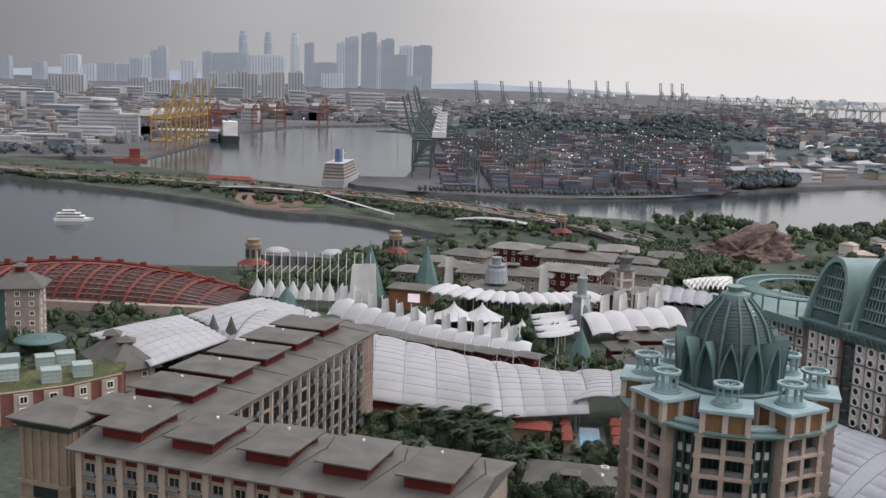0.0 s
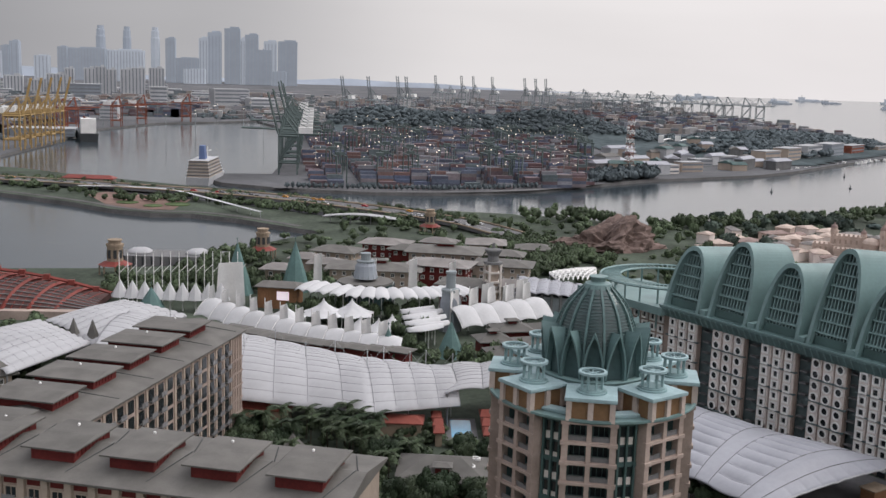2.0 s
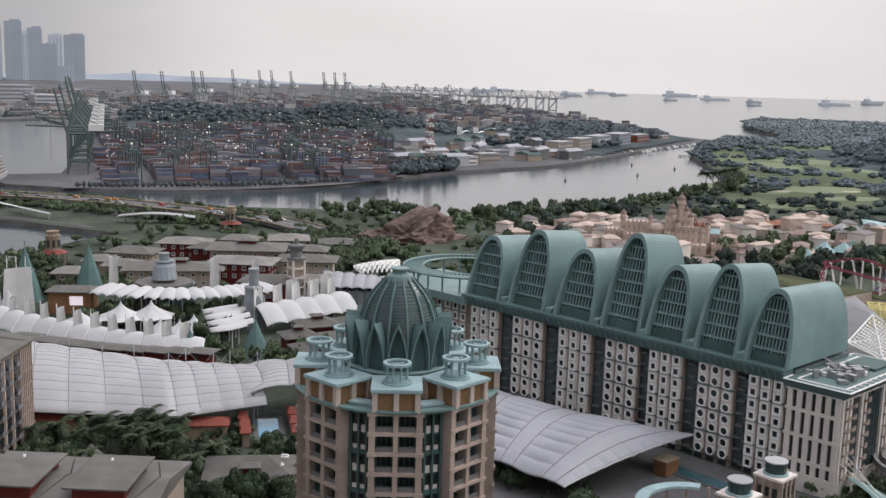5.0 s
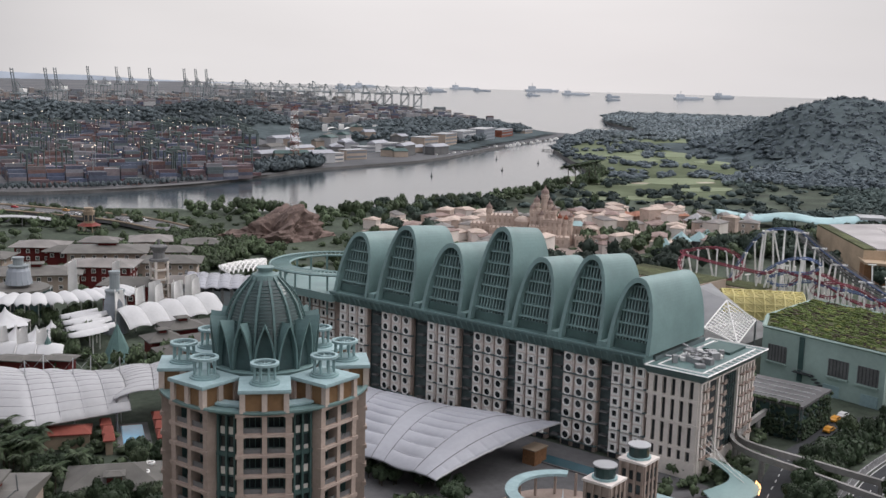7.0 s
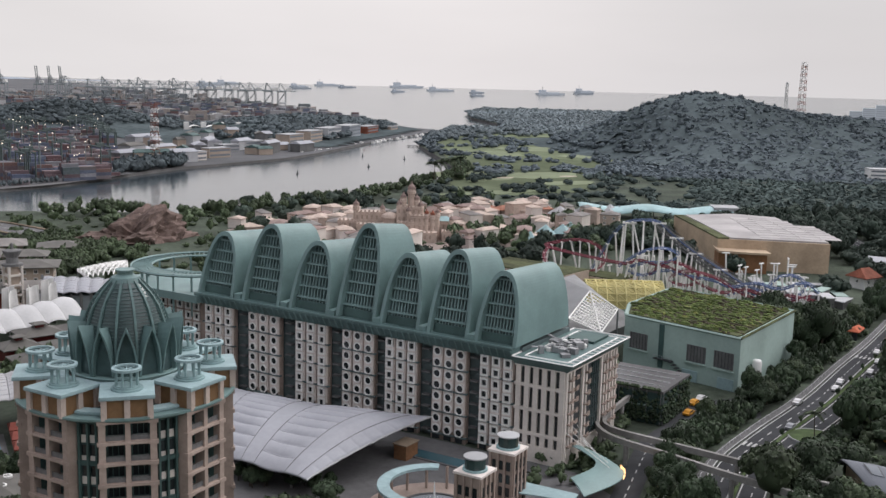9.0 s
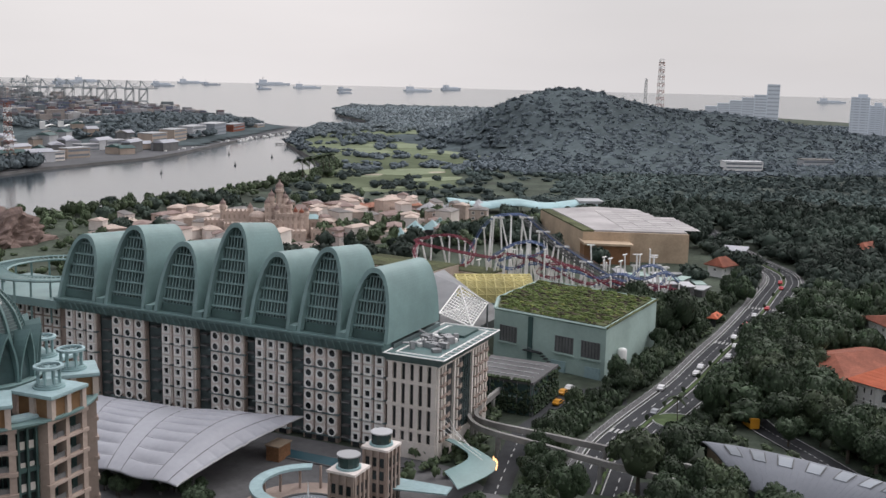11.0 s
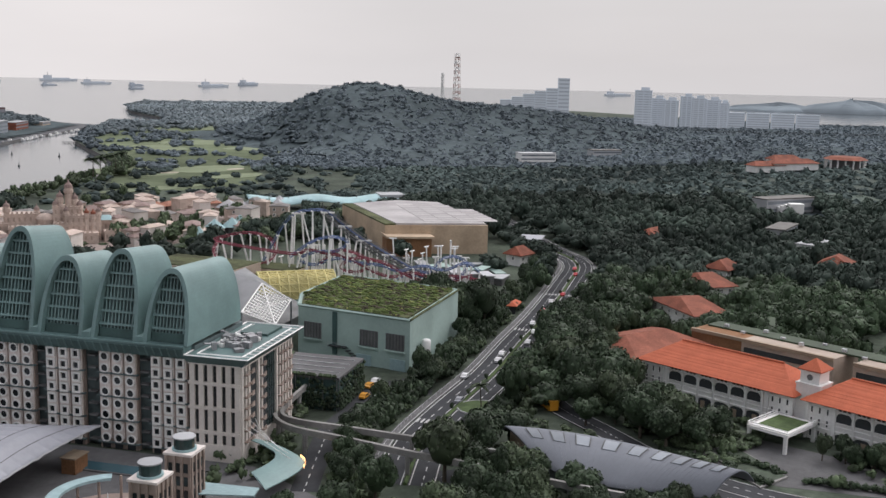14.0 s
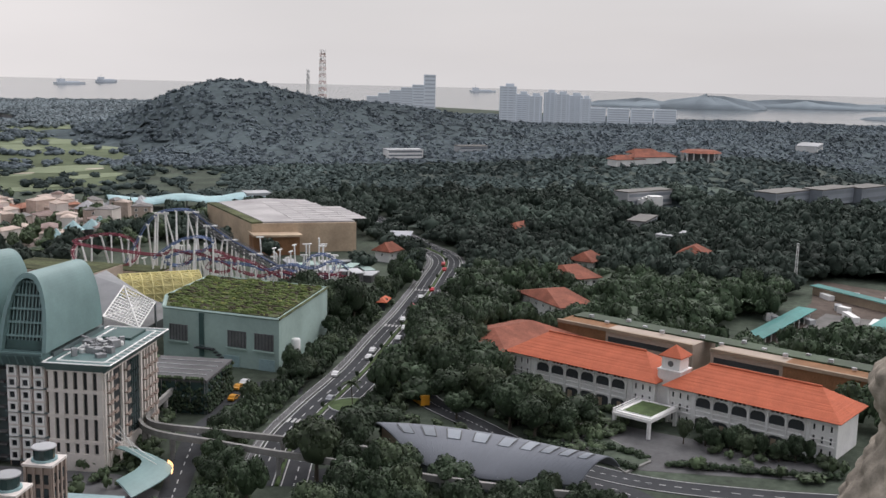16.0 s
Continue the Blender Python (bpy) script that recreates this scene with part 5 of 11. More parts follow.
bm = B()
n = 24
rows_ = []
for i in range(n + 1):
    x = -62 + L2 * i / n
    hh = vault(x - 6)
    rows_.append([bm.verts.new((x, -16 * math.cos(a) + 4, 1.5 + hh * math.sin(a))) for a in (math.pi * j / 12 for j in range(13))])
for p, q in zip(rows_, rows_[1:]):
    for j in range(12):
        bm.faces.new((p[j], q[j], q[j + 1], p[j + 1]))
bm.faces.new(rows_[0])
bm.faces.new(rows_[-1][::-1])
part("shell", bm, M["redshell"], rh, "dark louvred shell")
for j in range(1, 9):
    bm = B()
    a = math.pi * j / 18
    rail(bm, [(-62 + L2 * i / n, -16.2 * math.cos(a) + 4, 1.6 + vault(-68 + L2 * i / n) * math.sin(a) * 1.01) for i in range(n + 1)], 0.22, 4)
    part("louvre_rail", bm, M["louvre"], rh)
for i in range(36):
    # wide ribs with slim pairs between them, leaning along the hall
    x = -62 + i * 2.9
    bm = B()
    hh = vault(x - 6)
    thick = 0.75 if i % 3 == 0 else 0.2
    rail(bm, [(x - 5.5 + 10.0 * math.sin(a * 0.5) ** 1.4, -16.9 * math.cos(a) + 4, 0.3 + (hh + 1.8) * math.sin(a)) for a in (math.pi * j / 18 for j in range(19))], thick, 4)
    part("rib", bm, M["redsteel"], rh, "red steel arched rib")
bm = B()
rail(bm, [(-62 + L2 * i / n + 3, 4, 3.6 + vault(-68 + L2 * i / n)) for i in range(n + 1)], 0.6, 4)
part("ridge_beam", bm, M["redsteel"], rh)
for i in range(12):
    bm = B()
    x = -56 + i * 8.7
    box(bm, x, 4, 3.4 + vault(x - 6), 2.2, 1.4, 1.8)
    part("ridge_block", bm, M["redsteel"], rh)
bm = B()
box(bm, -10, -13.5, 0, 100, 4, 3.2)
part("plinth", bm, M["pinkdark"], rh)

# ---- waterfront turrets, wreck-like pier building, village houses ----
def turret(x, y, s=1.0):
    t = thing("yellow_turret", "yellow stone turret on red-roofed base", "turret", (x, y, 5), 10, "yellow turrets")
    bm = B()
    lathe(bm, [(4.2 * s, 7 * s), (4.0 * s, 15 * s), (4.6 * s, 15.2 * s), (4.6 * s, 16.4 * s), (3.4 * s, 16.4 * s), (3.2 * s, 18 * s), (3.8 * s, 18.2 * s), (3.8 * s, 18.8 * s)], 12)
    part("shaft", bm, M["tan"], t)
    for k in range(8):
        bm = B()
        a = 2 * math.pi * k / 8
        box(bm, 4.05 * s * math.cos(a), 4.05 * s * math.sin(a), 9 * s, 0.3, 1.4, 4.5 * s, math.degrees(a))
        part("opening", bm, M["darkrecess"], t)
    bm = B()
    prism(bm, disc(9 * s, 8), 5.5 * s, 7.4 * s, disc(5 * s, 8))
    part("skirt_roof", bm, M["redsteel"], t)
    for k in range(8):
        bm = B()
        a = 2 * math.pi * k / 8
        bar(bm, (8 * s * math.cos(a), 8 * s * math.sin(a), 0), (8 * s * math.cos(a), 8 * s * math.sin(a), 5.6 * s), 0.35, 5)
        part("column", bm, M["tan"], t)


turret(-83, 461, 0.8)
turret(-23.5, 505, 0.74)
turret(64, 588, 0.7)
pb = thing("pier_hall", "grey ship-like pier hall with white roof domes", "hall", (-62, 494, 0), -4)
bm = B()
prism(bm, [(-26, -9), (22, -9), (25, 0), (22, 9), (-26, 9)], 1, 8.5)
part("hull_wall", bm, M["louvre"], pb)
bm = B()
for k in range(13):
    bar(bm, (-25 + 4 * k, -9.2, 1), (-25 + 4 * k, -9.2, 8.5), 0.35, 4)
part("pilaster", bm, M["darkrecess"], pb)
for x in (-16, 10):
    bm = B()
    lathe(bm, [(6.0, 8.5), (5.4, 9.6), (3.4, 10.6), (0.3, 11.0)], 18, x, 0)
    part("roof_dome", bm, M["fabric"], pb, smooth=True)
VILLAGE = ((11.5, 488, 18, 13, 7), (35, 511, 20, 14, 7), (60, 480, 31, 20, 9), (84, 515, 16, 15, 7), (44, 500, 13, 9, 6), (-3, 474, 10, 8, 6), (26, 442, 36, 17, 8), (54, 446, 24, 15, 9), (82, 452, 22, 14, 8),
           (6, 462, 12, 9, 6), (60, 404, 20, 12, 9), (76, 402, 14, 10, 9), (108, 512, 16, 12, 5), (62, 522, 14, 10, 6), (88, 482, 14, 10, 7), (-14, 448, 10, 8, 6))
for i, (x, y, w, d, h) in enumerate(VILLAGE):
    house("village_house", "grey hip-roofed village house with %s walls" % ("dark red" if i % 2 else "beige"), "house", x, y, w, d, h, -24 + (i * 37 % 16), "redwood" if i % 3 == 1 else "beige", "roofpale" if i % 2 else "roofgrey", 2.4, 2.2, 0.3, group="village houses", clere=i in (2, 6))
for x, y, w, d, h in ((60, 318, 11, 8, 5), (72, 328, 13, 10, 5.5), (80, 345, 12, 10, 6), (66, 344, 11, 9, 6), (58, 334, 9, 8, 5)):
    house("red_pavilion", "dark red pavilion with grey hip roof", "pavilion", x, y, w, d, h, 8, "redwood", "roofgrey", 2.2, 1.4, 0.3, group="red pavilions", clere=True, windows=False)
# courtyard lodge, pool, red awnings
lo = house("garden_lodge", "grey hip-roofed lodge with small dormer", "house", 29, 222, 17, 13, 4.5, -10, "beige", "roofgrey", 3.2, 1.6, 0.35)
bm = B()
box(bm, 0, -4.4, 5.6, 3.0, 2.4, 1.5)
part("dormer", bm, M["redwood"], lo)
bm = B()
hip(bm, 0, -4.6, 7.1, 4.4, 3.6, 0.8, 0, 0.4)
part("dormer_roof", bm, M["roofgrey"], lo)
for x, y in ((8, -2), (9, 3)):
    bm = B()
    lathe(bm, [(1.0, 6), (1.0, 6.5), (0.7, 6.5), (0.7, 6.1)], 14, x - 2, y)
    part("vent", bm, M["white"], lo)
pl = thing("swimming_pool", "blue swimming pool with pale paved rim", "pool", (38, 259, 5), -5)
bm = B()
box(bm, 0, 0, 0, 8.0, 20, 0.25)
part("rim", bm, M["paving"], pl)
bm = B()
box(bm, 0, 0, 0.1, 5.2, 17, 0.2)
part("water_surface", bm, M["pool"], pl)
for x, y, w, d, rz in ((22.8, 259, 10, 6.5, -9), (-14, 270, 18, 4, -17), (31.9, 262, 1.6, 4, -5), (31.6, 256, 1.6, 4, -5), (31.2, 250.5, 1.6, 4, -5), (44.6, 263, 1.8, 5, -5), (44, 256, 1.8, 5, -5), (43.3, 249, 1.8, 5, -5)):
    house("red_tile_pavilion", "low pavilion with dull red striped roof", "pavilion", x, y, w, d, 3.4, rz, "tan", "redawning", 1.3, 0.6, 0.6, windows=False, group="red tiled pavilions")
for x, y in ((-10, 232), (2, 226), (-4, 240)):
    t = thing("garden_gazebo", "small gazebo with grey pointed roof", "gazebo", (x, y, 5), 30, "garden gazebos")
    bm = B()
    prism(bm, disc(3.6, 4), 3.0, 6.6, disc(0.1, 4))
    part("roof", bm, M["roofgrey"], t)
    for k in range(4):
        bm = B()
        a = math.pi / 2 * k
        bar(bm, (3 * math.cos(a), 3 * math.sin(a), 0), (3 * math.cos(a), 3 * math.sin(a), 3.2), 0.15)
        part("post", bm, M["bark"], t)
# rocky outcrop
rk = B()
bmesh.ops.create_icosphere(rk, subdivisions=5, radius=1.0)
for v in rk.verts:
    d = 1 + 0.34 * noise.fractal(v.co * 2.2 + Vector((3, 1, 0)), 0.8, 2.1, 7) + 0.16 * abs(noise.noise(v.co * 7))
    v.co = Vector((v.co.x * 27 * d, v.co.y * 18 * d, v.co.z * 12 * d * (1 + 0.25 * v.co.x) + 7 * max(0.0, v.co.z) * math.exp(-((v.co.x - 0.35) / 0.3) ** 2)))
    v.co.z = max(v.co.z, -2)
solo("rock_mount", rk, M["rock"], "red-brown artificial rock outcrop", "rock", (152, 545, 3), 12)

# glazed side wall with piers under the aquarium roof
aqw = thing("aquarium_hall", "grey-green hall with tall piers below a membrane roof", "hall", (0, 0, 5))
AQ = [(75, 388), (97.5, 379), (105, 403), (82, 419)]
bm = B()
prism(bm, AQ, 0, 8.3)
part("wall", bm, M["farsteel"], aqw)
for (ax, ay), (bx, by) in ((AQ[0], AQ[1]), (AQ[3], AQ[0])):
    for k in range(8):
        u = k / 7
        bm = B()
        box(bm, ax + (bx - ax) * u, ay + (by - ay) * u, 0, 0.9, 0.9, 9.8)
        part("pier", bm, M["louvre"], aqw)

M["sedumgreen"] = mat("green_sedum", (0.095, 0.125, 0.042), 0.95, 0.4, 1.5, 0.4, island=0.4)
M["sedumbrown"] = mat("brown_sedum", (0.07, 0.06, 0.042), 0.95, 0.4, 1.5, 0.4, island=0.4)
M["sedumlight"] = mat("light_sedum", (0.17, 0.185, 0.06), 0.95, 0.3, 1.5, 0.4, island=0.4)
# ---- service hall with planted roof, and what stands round it ----
gb = thing("green_roof_hall", "mint-green windowless hall with planted roof", "hall", (233.5, 211.7, 5), 14.4)
# plan outline in the hall's own axes: x runs along the side wall, y along the front wall
GBO = [(0.0, 0.0), (47.9, 7.4), (48.4, 53.8), (14.0, 48.5), (-0.0, 40.1)]
bm = B()
prism(bm, GBO, 0, 16.0)
part("wall", bm, M["mint"], gb)
bm = B()
prism(bm, [(1.1, 1.5), (46.6, 8.5), (47.1, 52.6), (14.4, 47.6), (1.1, 39.6)], 15.8, 16.5)
part("planted_roof", bm, M["sedum"], gb, "green and brown roof planting")
rg = random.Random(5)
for mm, lab, n_, lo, hi in (("sedumgreen", "ragged strips of green sedum", 900, 0.3, 0.75), ("sedumbrown", "dark brown dry clumps of sedum", 560, 0.15, 0.6), ("sedumlight", "yellow-green grass tufts", 200, 0.2, 0.6)):
    bm = B()
    for k in range(n_):
        row = rg.randrange(17)
        x, y = 2.0 + row * 2.9 + rg.gauss(0, 0.6), 1 + rg.random() * 50
        if not inside(x, y, [(1.8, 2.4), (45.8, 9.2), (46.3, 51.9), (14.6, 47.0), (1.8, 39.3)]):
            continue
        ln, wd, h = rg.uniform(0.6, 2.2), rg.uniform(0.35, 0.8), rg.uniform(lo, hi)
        a0 = rg.random() * 6
        base = [(x + wd * math.cos(a) * rg.uniform(0.8, 1.2), y + ln * math.sin(a) * rg.uniform(0.8, 1.2)) for a in (a0 + 1.047 * i for i in range(6))]
        prism(bm, base, 16.4, 16.5 + h, [(x + (p[0] - x) * 0.45 + rg.gauss(0, 0.1), y + (p[1] - y) * 0.6) for p in base])
    p = part("shrub_tuft", bm, M[mm], gb, lab)
    tagged(p, kind="stuff")
for q0, q1 in zip(GBO, GBO[1:] + GBO[:1]):
    bm = B()
    bar(bm, (*q0, 16.1), (*q1, 16.1), 0.45, 4)
    part("parapet", bm, M["mint"] if q0 != (0, 0) else M["sedum"], gb)
for y in (5.0, 14.2, 34.6):
    bm = B()
    box(bm, -0.05, y, 6.2, 0.35, 6.4, 5.0)
    g = part("louvre_bank", bm, M["louvre"], gb, "grey louvre bank with stains")
    for k in range(6):
        bm = B()
        box(bm, -0.25, y - 2.7 + k * 1.08, 6.2, 0.25, 0.12, 5.0)
        part("slat", bm, M["darkrecess"], g)
    bm = B()
    box(bm, -0.4, y, 5.6, 0.9, 7.0, 0.4)
    part("sill", bm, M["mint"], gb)
bm = B()
box(bm, -0.1, 26.4, 2.0, 0.5, 1.6, 13.5)
part("duct", bm, M["tealdark"], gb)
bm = B()
for k in range(5):
    box(bm, -1.0, 22 - k * 1.0, 4.6 - k * 0.7, 1.6, 1.1, 0.2)
box(bm, -1.0, 25, 4.8, 1.8, 6, 0.25)
part("stair", bm, M["darkrecess"], gb)
bm = B()
for x, y in ((-1.6, 22), (-1.6, 28), (-1.6, 25)):
    bar(bm, (x, y, 4.9), (x, y, 6.0), 0.06)
bar(bm, (-1.6, 22, 6.0), (-1.6, 28, 6.0), 0.06)
part("stair_rail", bm, M["steel"], gb)
for y in (4, 16):
    bm = B()
    box(bm, -0.1, y, 0, 0.4, 5.2, 3.4)
    part("roller_door", bm, M["teallight"], gb)
tk = thing("storage_tank", "white upright cylindrical tank", "tank", (243.5, 214.0, 5))
bm = B()
lathe(bm, [(1.4, 0), (1.4, 7.6), (1.1, 8.1), (0.2, 8.3)], 18)
part("shell", bm, M["white"], tk, smooth=True)
lb = thing("vine_wall_box", "low plant building covered with dark green vines", "plant building", (193, 200, 5), 27)
bm = B()
box(bm, 10, 10, 0, 20, 20, 8.6)
part("wall", bm, M["tealdark"], lb)
bm = B()
box(bm, 10, 10, 8.6, 21, 21, 0.7)
part("roof_slab", bm, M["paving"], lb)
rg = random.Random(15)
for k in range(6):
    for sx in (0, 1):
        bm = B()
        for i in range(46):
            o, z = rg.uniform(-1.9, 1.9), rg.choice((rg.uniform(0.6, 4.2), rg.uniform(0.6, 4.2), rg.uniform(4.2, 8.6)))
            c_ = (-0.5 - rg.random() * 0.4, 1.7 + k * 3.35 + o) if sx == 0 else (1.7 + k * 3.35 + o, -0.5 - rg.random() * 0.4)
            lathe(bm, [(0.1, z - 0.5), (rg.uniform(0.35, 0.6), z), (0.1, z + 0.6)], 5, *c_, turn=rg.random())
        p = part("vine_panel", bm, M["leaf"], lb, "dark green hanging vines")
        bm = B()
        bar(bm, *(((-0.45, 0.1 + k * 3.9, 0), (-0.45, 0.1 + k * 3.9, 9.0)) if sx == 0 else ((0.1 + k * 3.9, -0.45, 0), (0.1 + k * 3.9, -0.45, 9.0))), 0.14)
        part("post", bm, M["steel"], lb)
for w_ in ((-0.3, 10, 0.3, 20), (10, -0.3, 20, 0.3)):
    bm = B()
    box(bm, w_[0], w_[1], 4.6, w_[2], w_[3], 0.35)
    part("ledge", bm, M["mint"], lb)
bm = B()
for k in range(60):
    u = rg.uniform(-0.5, 20.5)
    for c_ in ((-0.3, u), (u, 20.3)):
        lathe(bm, [(0.5, 9.2), (rg.uniform(0.4, 0.8), 9.6), (0.1, 10.1)], 5, *c_)
part("roof_planting", bm, M["leafmid"], lb, "green planting along the roof edge")
for k in range(4):
    bm = B()
    box(bm, 4 + k * 4.2, 10, 9.3, 0.25, 18, 0.2)
    part("roof_joint", bm, M["farwall"], lb)

# coloured roller coasters
def track(name, pts, material, label, z0=5.0, legs="white"):
    t = thing(name, label, "roller coaster", (0, 0, z0))
    P = []
    for i in range(len(pts) - 1):
        p0, p1, p2, p3 = pts[max(i - 1, 0)], pts[i], pts[i + 1], pts[min(i + 2, len(pts) - 1)]
        for k in range(6):
            u = k / 6
            P.append(tuple(0.5 * ((2 * b) + (c - a) * u + (2 * a - 5 * b + 4 * c - d) * u * u + (3 * b - a - 3 * c + d) * u ** 3) for a, b, c, d in zip(p0, p1, p2, p3)))
    P.append(pts[-1])
    bm = B()
    rail(bm, P, 0.3, 6)
    part("spine", bm, M[material], t)
    bm = B()
    for o in (-0.7, 0.7):
        rail(bm, [(x + o, y, z + 0.7) for x, y, z in P], 0.16, 4)
    part("guide_rail", bm, M[material], t)
    for i in range(0, len(P), 4):
        x, y, z = P[i]
        if z > 2.5:
            bm = B()
            w1, w2 = 0.2 * math.sin(i * 2.3), 0.2 * math.cos(i * 1.7)
            bar(bm, (x, y, z - 0.3), (x + w1 * z, y + w2 * z, 0), 0.36, 6)
            if i % 8 == 0:
                bar(bm, (x, y, z * 0.96), (x - w2 * z * 0.9, y - w1 * z * 0.9, 0), 0.3, 6)
            bar(bm, (x - 0.9, y, z - 0.2), (x + 0.9, y, z - 0.2), 0.3, 4)
            part("support", bm, M[legs], t, "white tubular support")
    return t


M["trackred"] = mat("red_track_paint", (0.24, 0.05, 0.075), 0.5, 0.1, 1, 0)
M["trackblue"] = mat("blue_track_paint", (0.13, 0.18, 0.33), 0.5, 0.1, 1, 0)
RED_LOOP = [(280.7, 366.8, 15.5), (276.7, 364.5, 13.1), (274.7, 360.5, 10.6), (274.9, 355.6, 8.6), (277.4, 350.8, 7.4), (281.6, 347.0, 7.2), (286.7, 344.8, 8.1), (291.7, 344.8, 9.9), (295.8, 346.9, 12.3), (298.0, 350.8, 14.8), (297.9, 355.7, 16.9), (295.5, 360.7, 18.2), (291.1, 364.7, 18.3), (285.9, 366.9, 17.4), (280.7, 366.8, 15.5), (290.8, 332.2, 13.6), (295.1, 326.5, 15.4), (299.5, 320.9, 14.3), (303.8, 315.2, 13.3), (308.0, 309.4, 10.4), (311.9, 304.0, 7.0), (316.4, 298.0, 5.5), (321.3, 291.6, 7.4), (326.2, 285.0, 5.5), (330.8, 278.5, 6.7), (334.7, 272.8, 6.0), (337.6, 268.4, 5.4)]
BLUE_HILL = [(291.1, 352.4, 4.3), (294.7, 347.1, 16.4), (297.4, 343.1, 24.5), (300.3, 338.8, 29.1), (304.4, 333.7, 30.4), (308.3, 328.8, 29.7), (312.7, 322.9, 24.2), (317.7, 316.2, 18.4), (323.6, 307.9, 12.7), (329.3, 299.9, 7.5), (333.1, 294.4, 5.5), (335.1, 291.3, 8.7), (337.0, 288.2, 12.3), (340.1, 283.4, 12.6), (342.1, 280.1, 9.1), (340.2, 283.4, 4.1), (335.5, 290.7, 2.0), (330.4, 298.3, 4.3), (325.7, 305.1, 2.8)]
BLUE_TWIST = [(290.9, 332.2, 12.2), (294.2, 327.6, 16.7), (298.0, 322.8, 20.1), (302.0, 317.6, 21.1), (305.1, 313.4, 19.0), (302.6, 316.8, 15.5), (297.3, 323.7, 14.6), (292.9, 329.2, 11.4), (296.7, 324.6, 9.3), (302.4, 317.1, 12.2), (307.5, 310.2, 10.8), (313.4, 301.7, 10.0), (317.8, 296.2, 8.0), (323.3, 288.9, 10.4), (328.8, 281.4, 9.0), (333.9, 274.0, 12.4), (337.0, 269.3, 9.0)]
RED_TWIST = [(298.4, 322.3, 10.0), (302.4, 317.1, 15.5), (306.6, 311.4, 14.9), (310.2, 306.4, 11.5), (308.4, 309.0, 7.1), (303.6, 315.5, 8.0), (306.6, 311.4, 12.6), (313.4, 301.8, 11.4), (319.2, 294.3, 6.7), (324.9, 286.9, 3.5), (330.2, 279.4, 4.5), (335.3, 271.9, 7.4)]
track("roller_coaster", RED_LOOP, "trackred", "red looping coaster track on white supports")
track("roller_coaster", BLUE_HILL, "trackblue", "blue coaster track with tall lift hill")
track("roller_coaster", BLUE_TWIST, "trackblue", "blue twisting coaster track on white supports")
track("roller_coaster", RED_TWIST, "trackred", "red twisting coaster track on white supports")
GANTRY = [(308.3, 328.8, 29.2), (312.7, 322.9, 23.8), (317.7, 316.2, 17.9), (323.6, 307.9, 12.2), (332.4, 295.3, 4.5)]
bm = B()
for s in (-1.8, 1.8):
    rail(bm, [(x + s * 0.7, y - s * 0.7, z) for x, y, z in GANTRY], 0.45, 4)
    rail(bm, [(x + s * 0.7, y - s * 0.7, z + 1.3) for x, y, z in GANTRY], 0.12, 4)
rail(bm, [(x, y, z - 2.6) for x, y, z in GANTRY], 0.35, 4)
for p, q in zip(GANTRY, GANTRY[1:]):
    for k in range(6):
        c_ = Vector(p).lerp(Vector(q), k / 6)
        d_ = Vector(p).lerp(Vector(q), (k + 1) / 6)
        bar(bm, c_ + Vector((-1.2, 1.2, 0)), c_ + Vector((1.2, -1.2, 0)), 0.28, 4)
        bar(bm, c_, d_ - Vector((0, 0, 2.6)), 0.18, 4)
solo("lift_hill_gantry", bm, M["louvre"], "grey steel lift hill walkway of the coaster", "gantry", (0, 0, 5))
for x, y, h in [(300.6, 338.4, 29.1), (308.3, 328.8, 29.7), (312.7, 322.9, 24.2), (317.7, 316.2, 18.4), (323.6, 307.9, 12.7), (329.3, 299.9, 7.5)]:
    t = thing("lift_tower", "white steel support tower of the lift hill", "tower", (x, y, 5), -42, "lift hill towers")
    for o, f in ((-2.4, -1.4), (3.4, 1.4)):
        bm = B()
        bar(bm, (o, 0, 0), (f, 0, h), 0.42, 6)
        part("leg", bm, M["white"], t)
    bm = B()
    bar(bm, (-2.8, 0, h), (3.0, 0, h), 0.45, 6)
    part("crossbeam", bm, M["white"], t)
rg = random.Random(31)
for k in range(34):
    # free-standing white columns among the tracks
    u = rg.random()
    x, y = 306 + 44 * u + rg.uniform(-8, 8), 352 - 62 * u + rg.uniform(-9, 9)
    t = thing("track_column", "white tubular coaster column with short arm", "column", (x, y, 5), rg.choice((-40, 50, 10)), "coaster columns")
    bm = B()
    h_ = rg.uniform(9, 17)
    bar(bm, (rg.uniform(-1.5, 1.5), 0, 0), (0, 0, h_), 0.34, 6)
    bar(bm, (-1.6, 0, h_), (1.6, 0, h_), 0.3, 4)
    part("post", bm, M["white"], t)
for k in range(22):
    u = k / 21
    x, y = 352 - 4 * u + rg.uniform(-10, 22), 304 - 26 * u + rg.uniform(-8, 14)
    t = thing("maintenance_deck", "white and grey station deck below the coaster", "deck", (x, y, 5), rg.choice((-35, 55, 20)), "coaster decks")
    bm = B()
    w_, d_, h_ = rg.uniform(5, 13), rg.uniform(3, 6), rg.uniform(2.0, 5.5)
    box(bm, 0, 0, 0, w_, d_, h_)
    part("wall", bm, M["louvre"], t)
    bm = B()
    box(bm, 0, 0, h_, w_ + 1, d_ + 1, 0.4)
    part("roof_slab", bm, M["farwall"] if k % 3 else M["mint"], t)
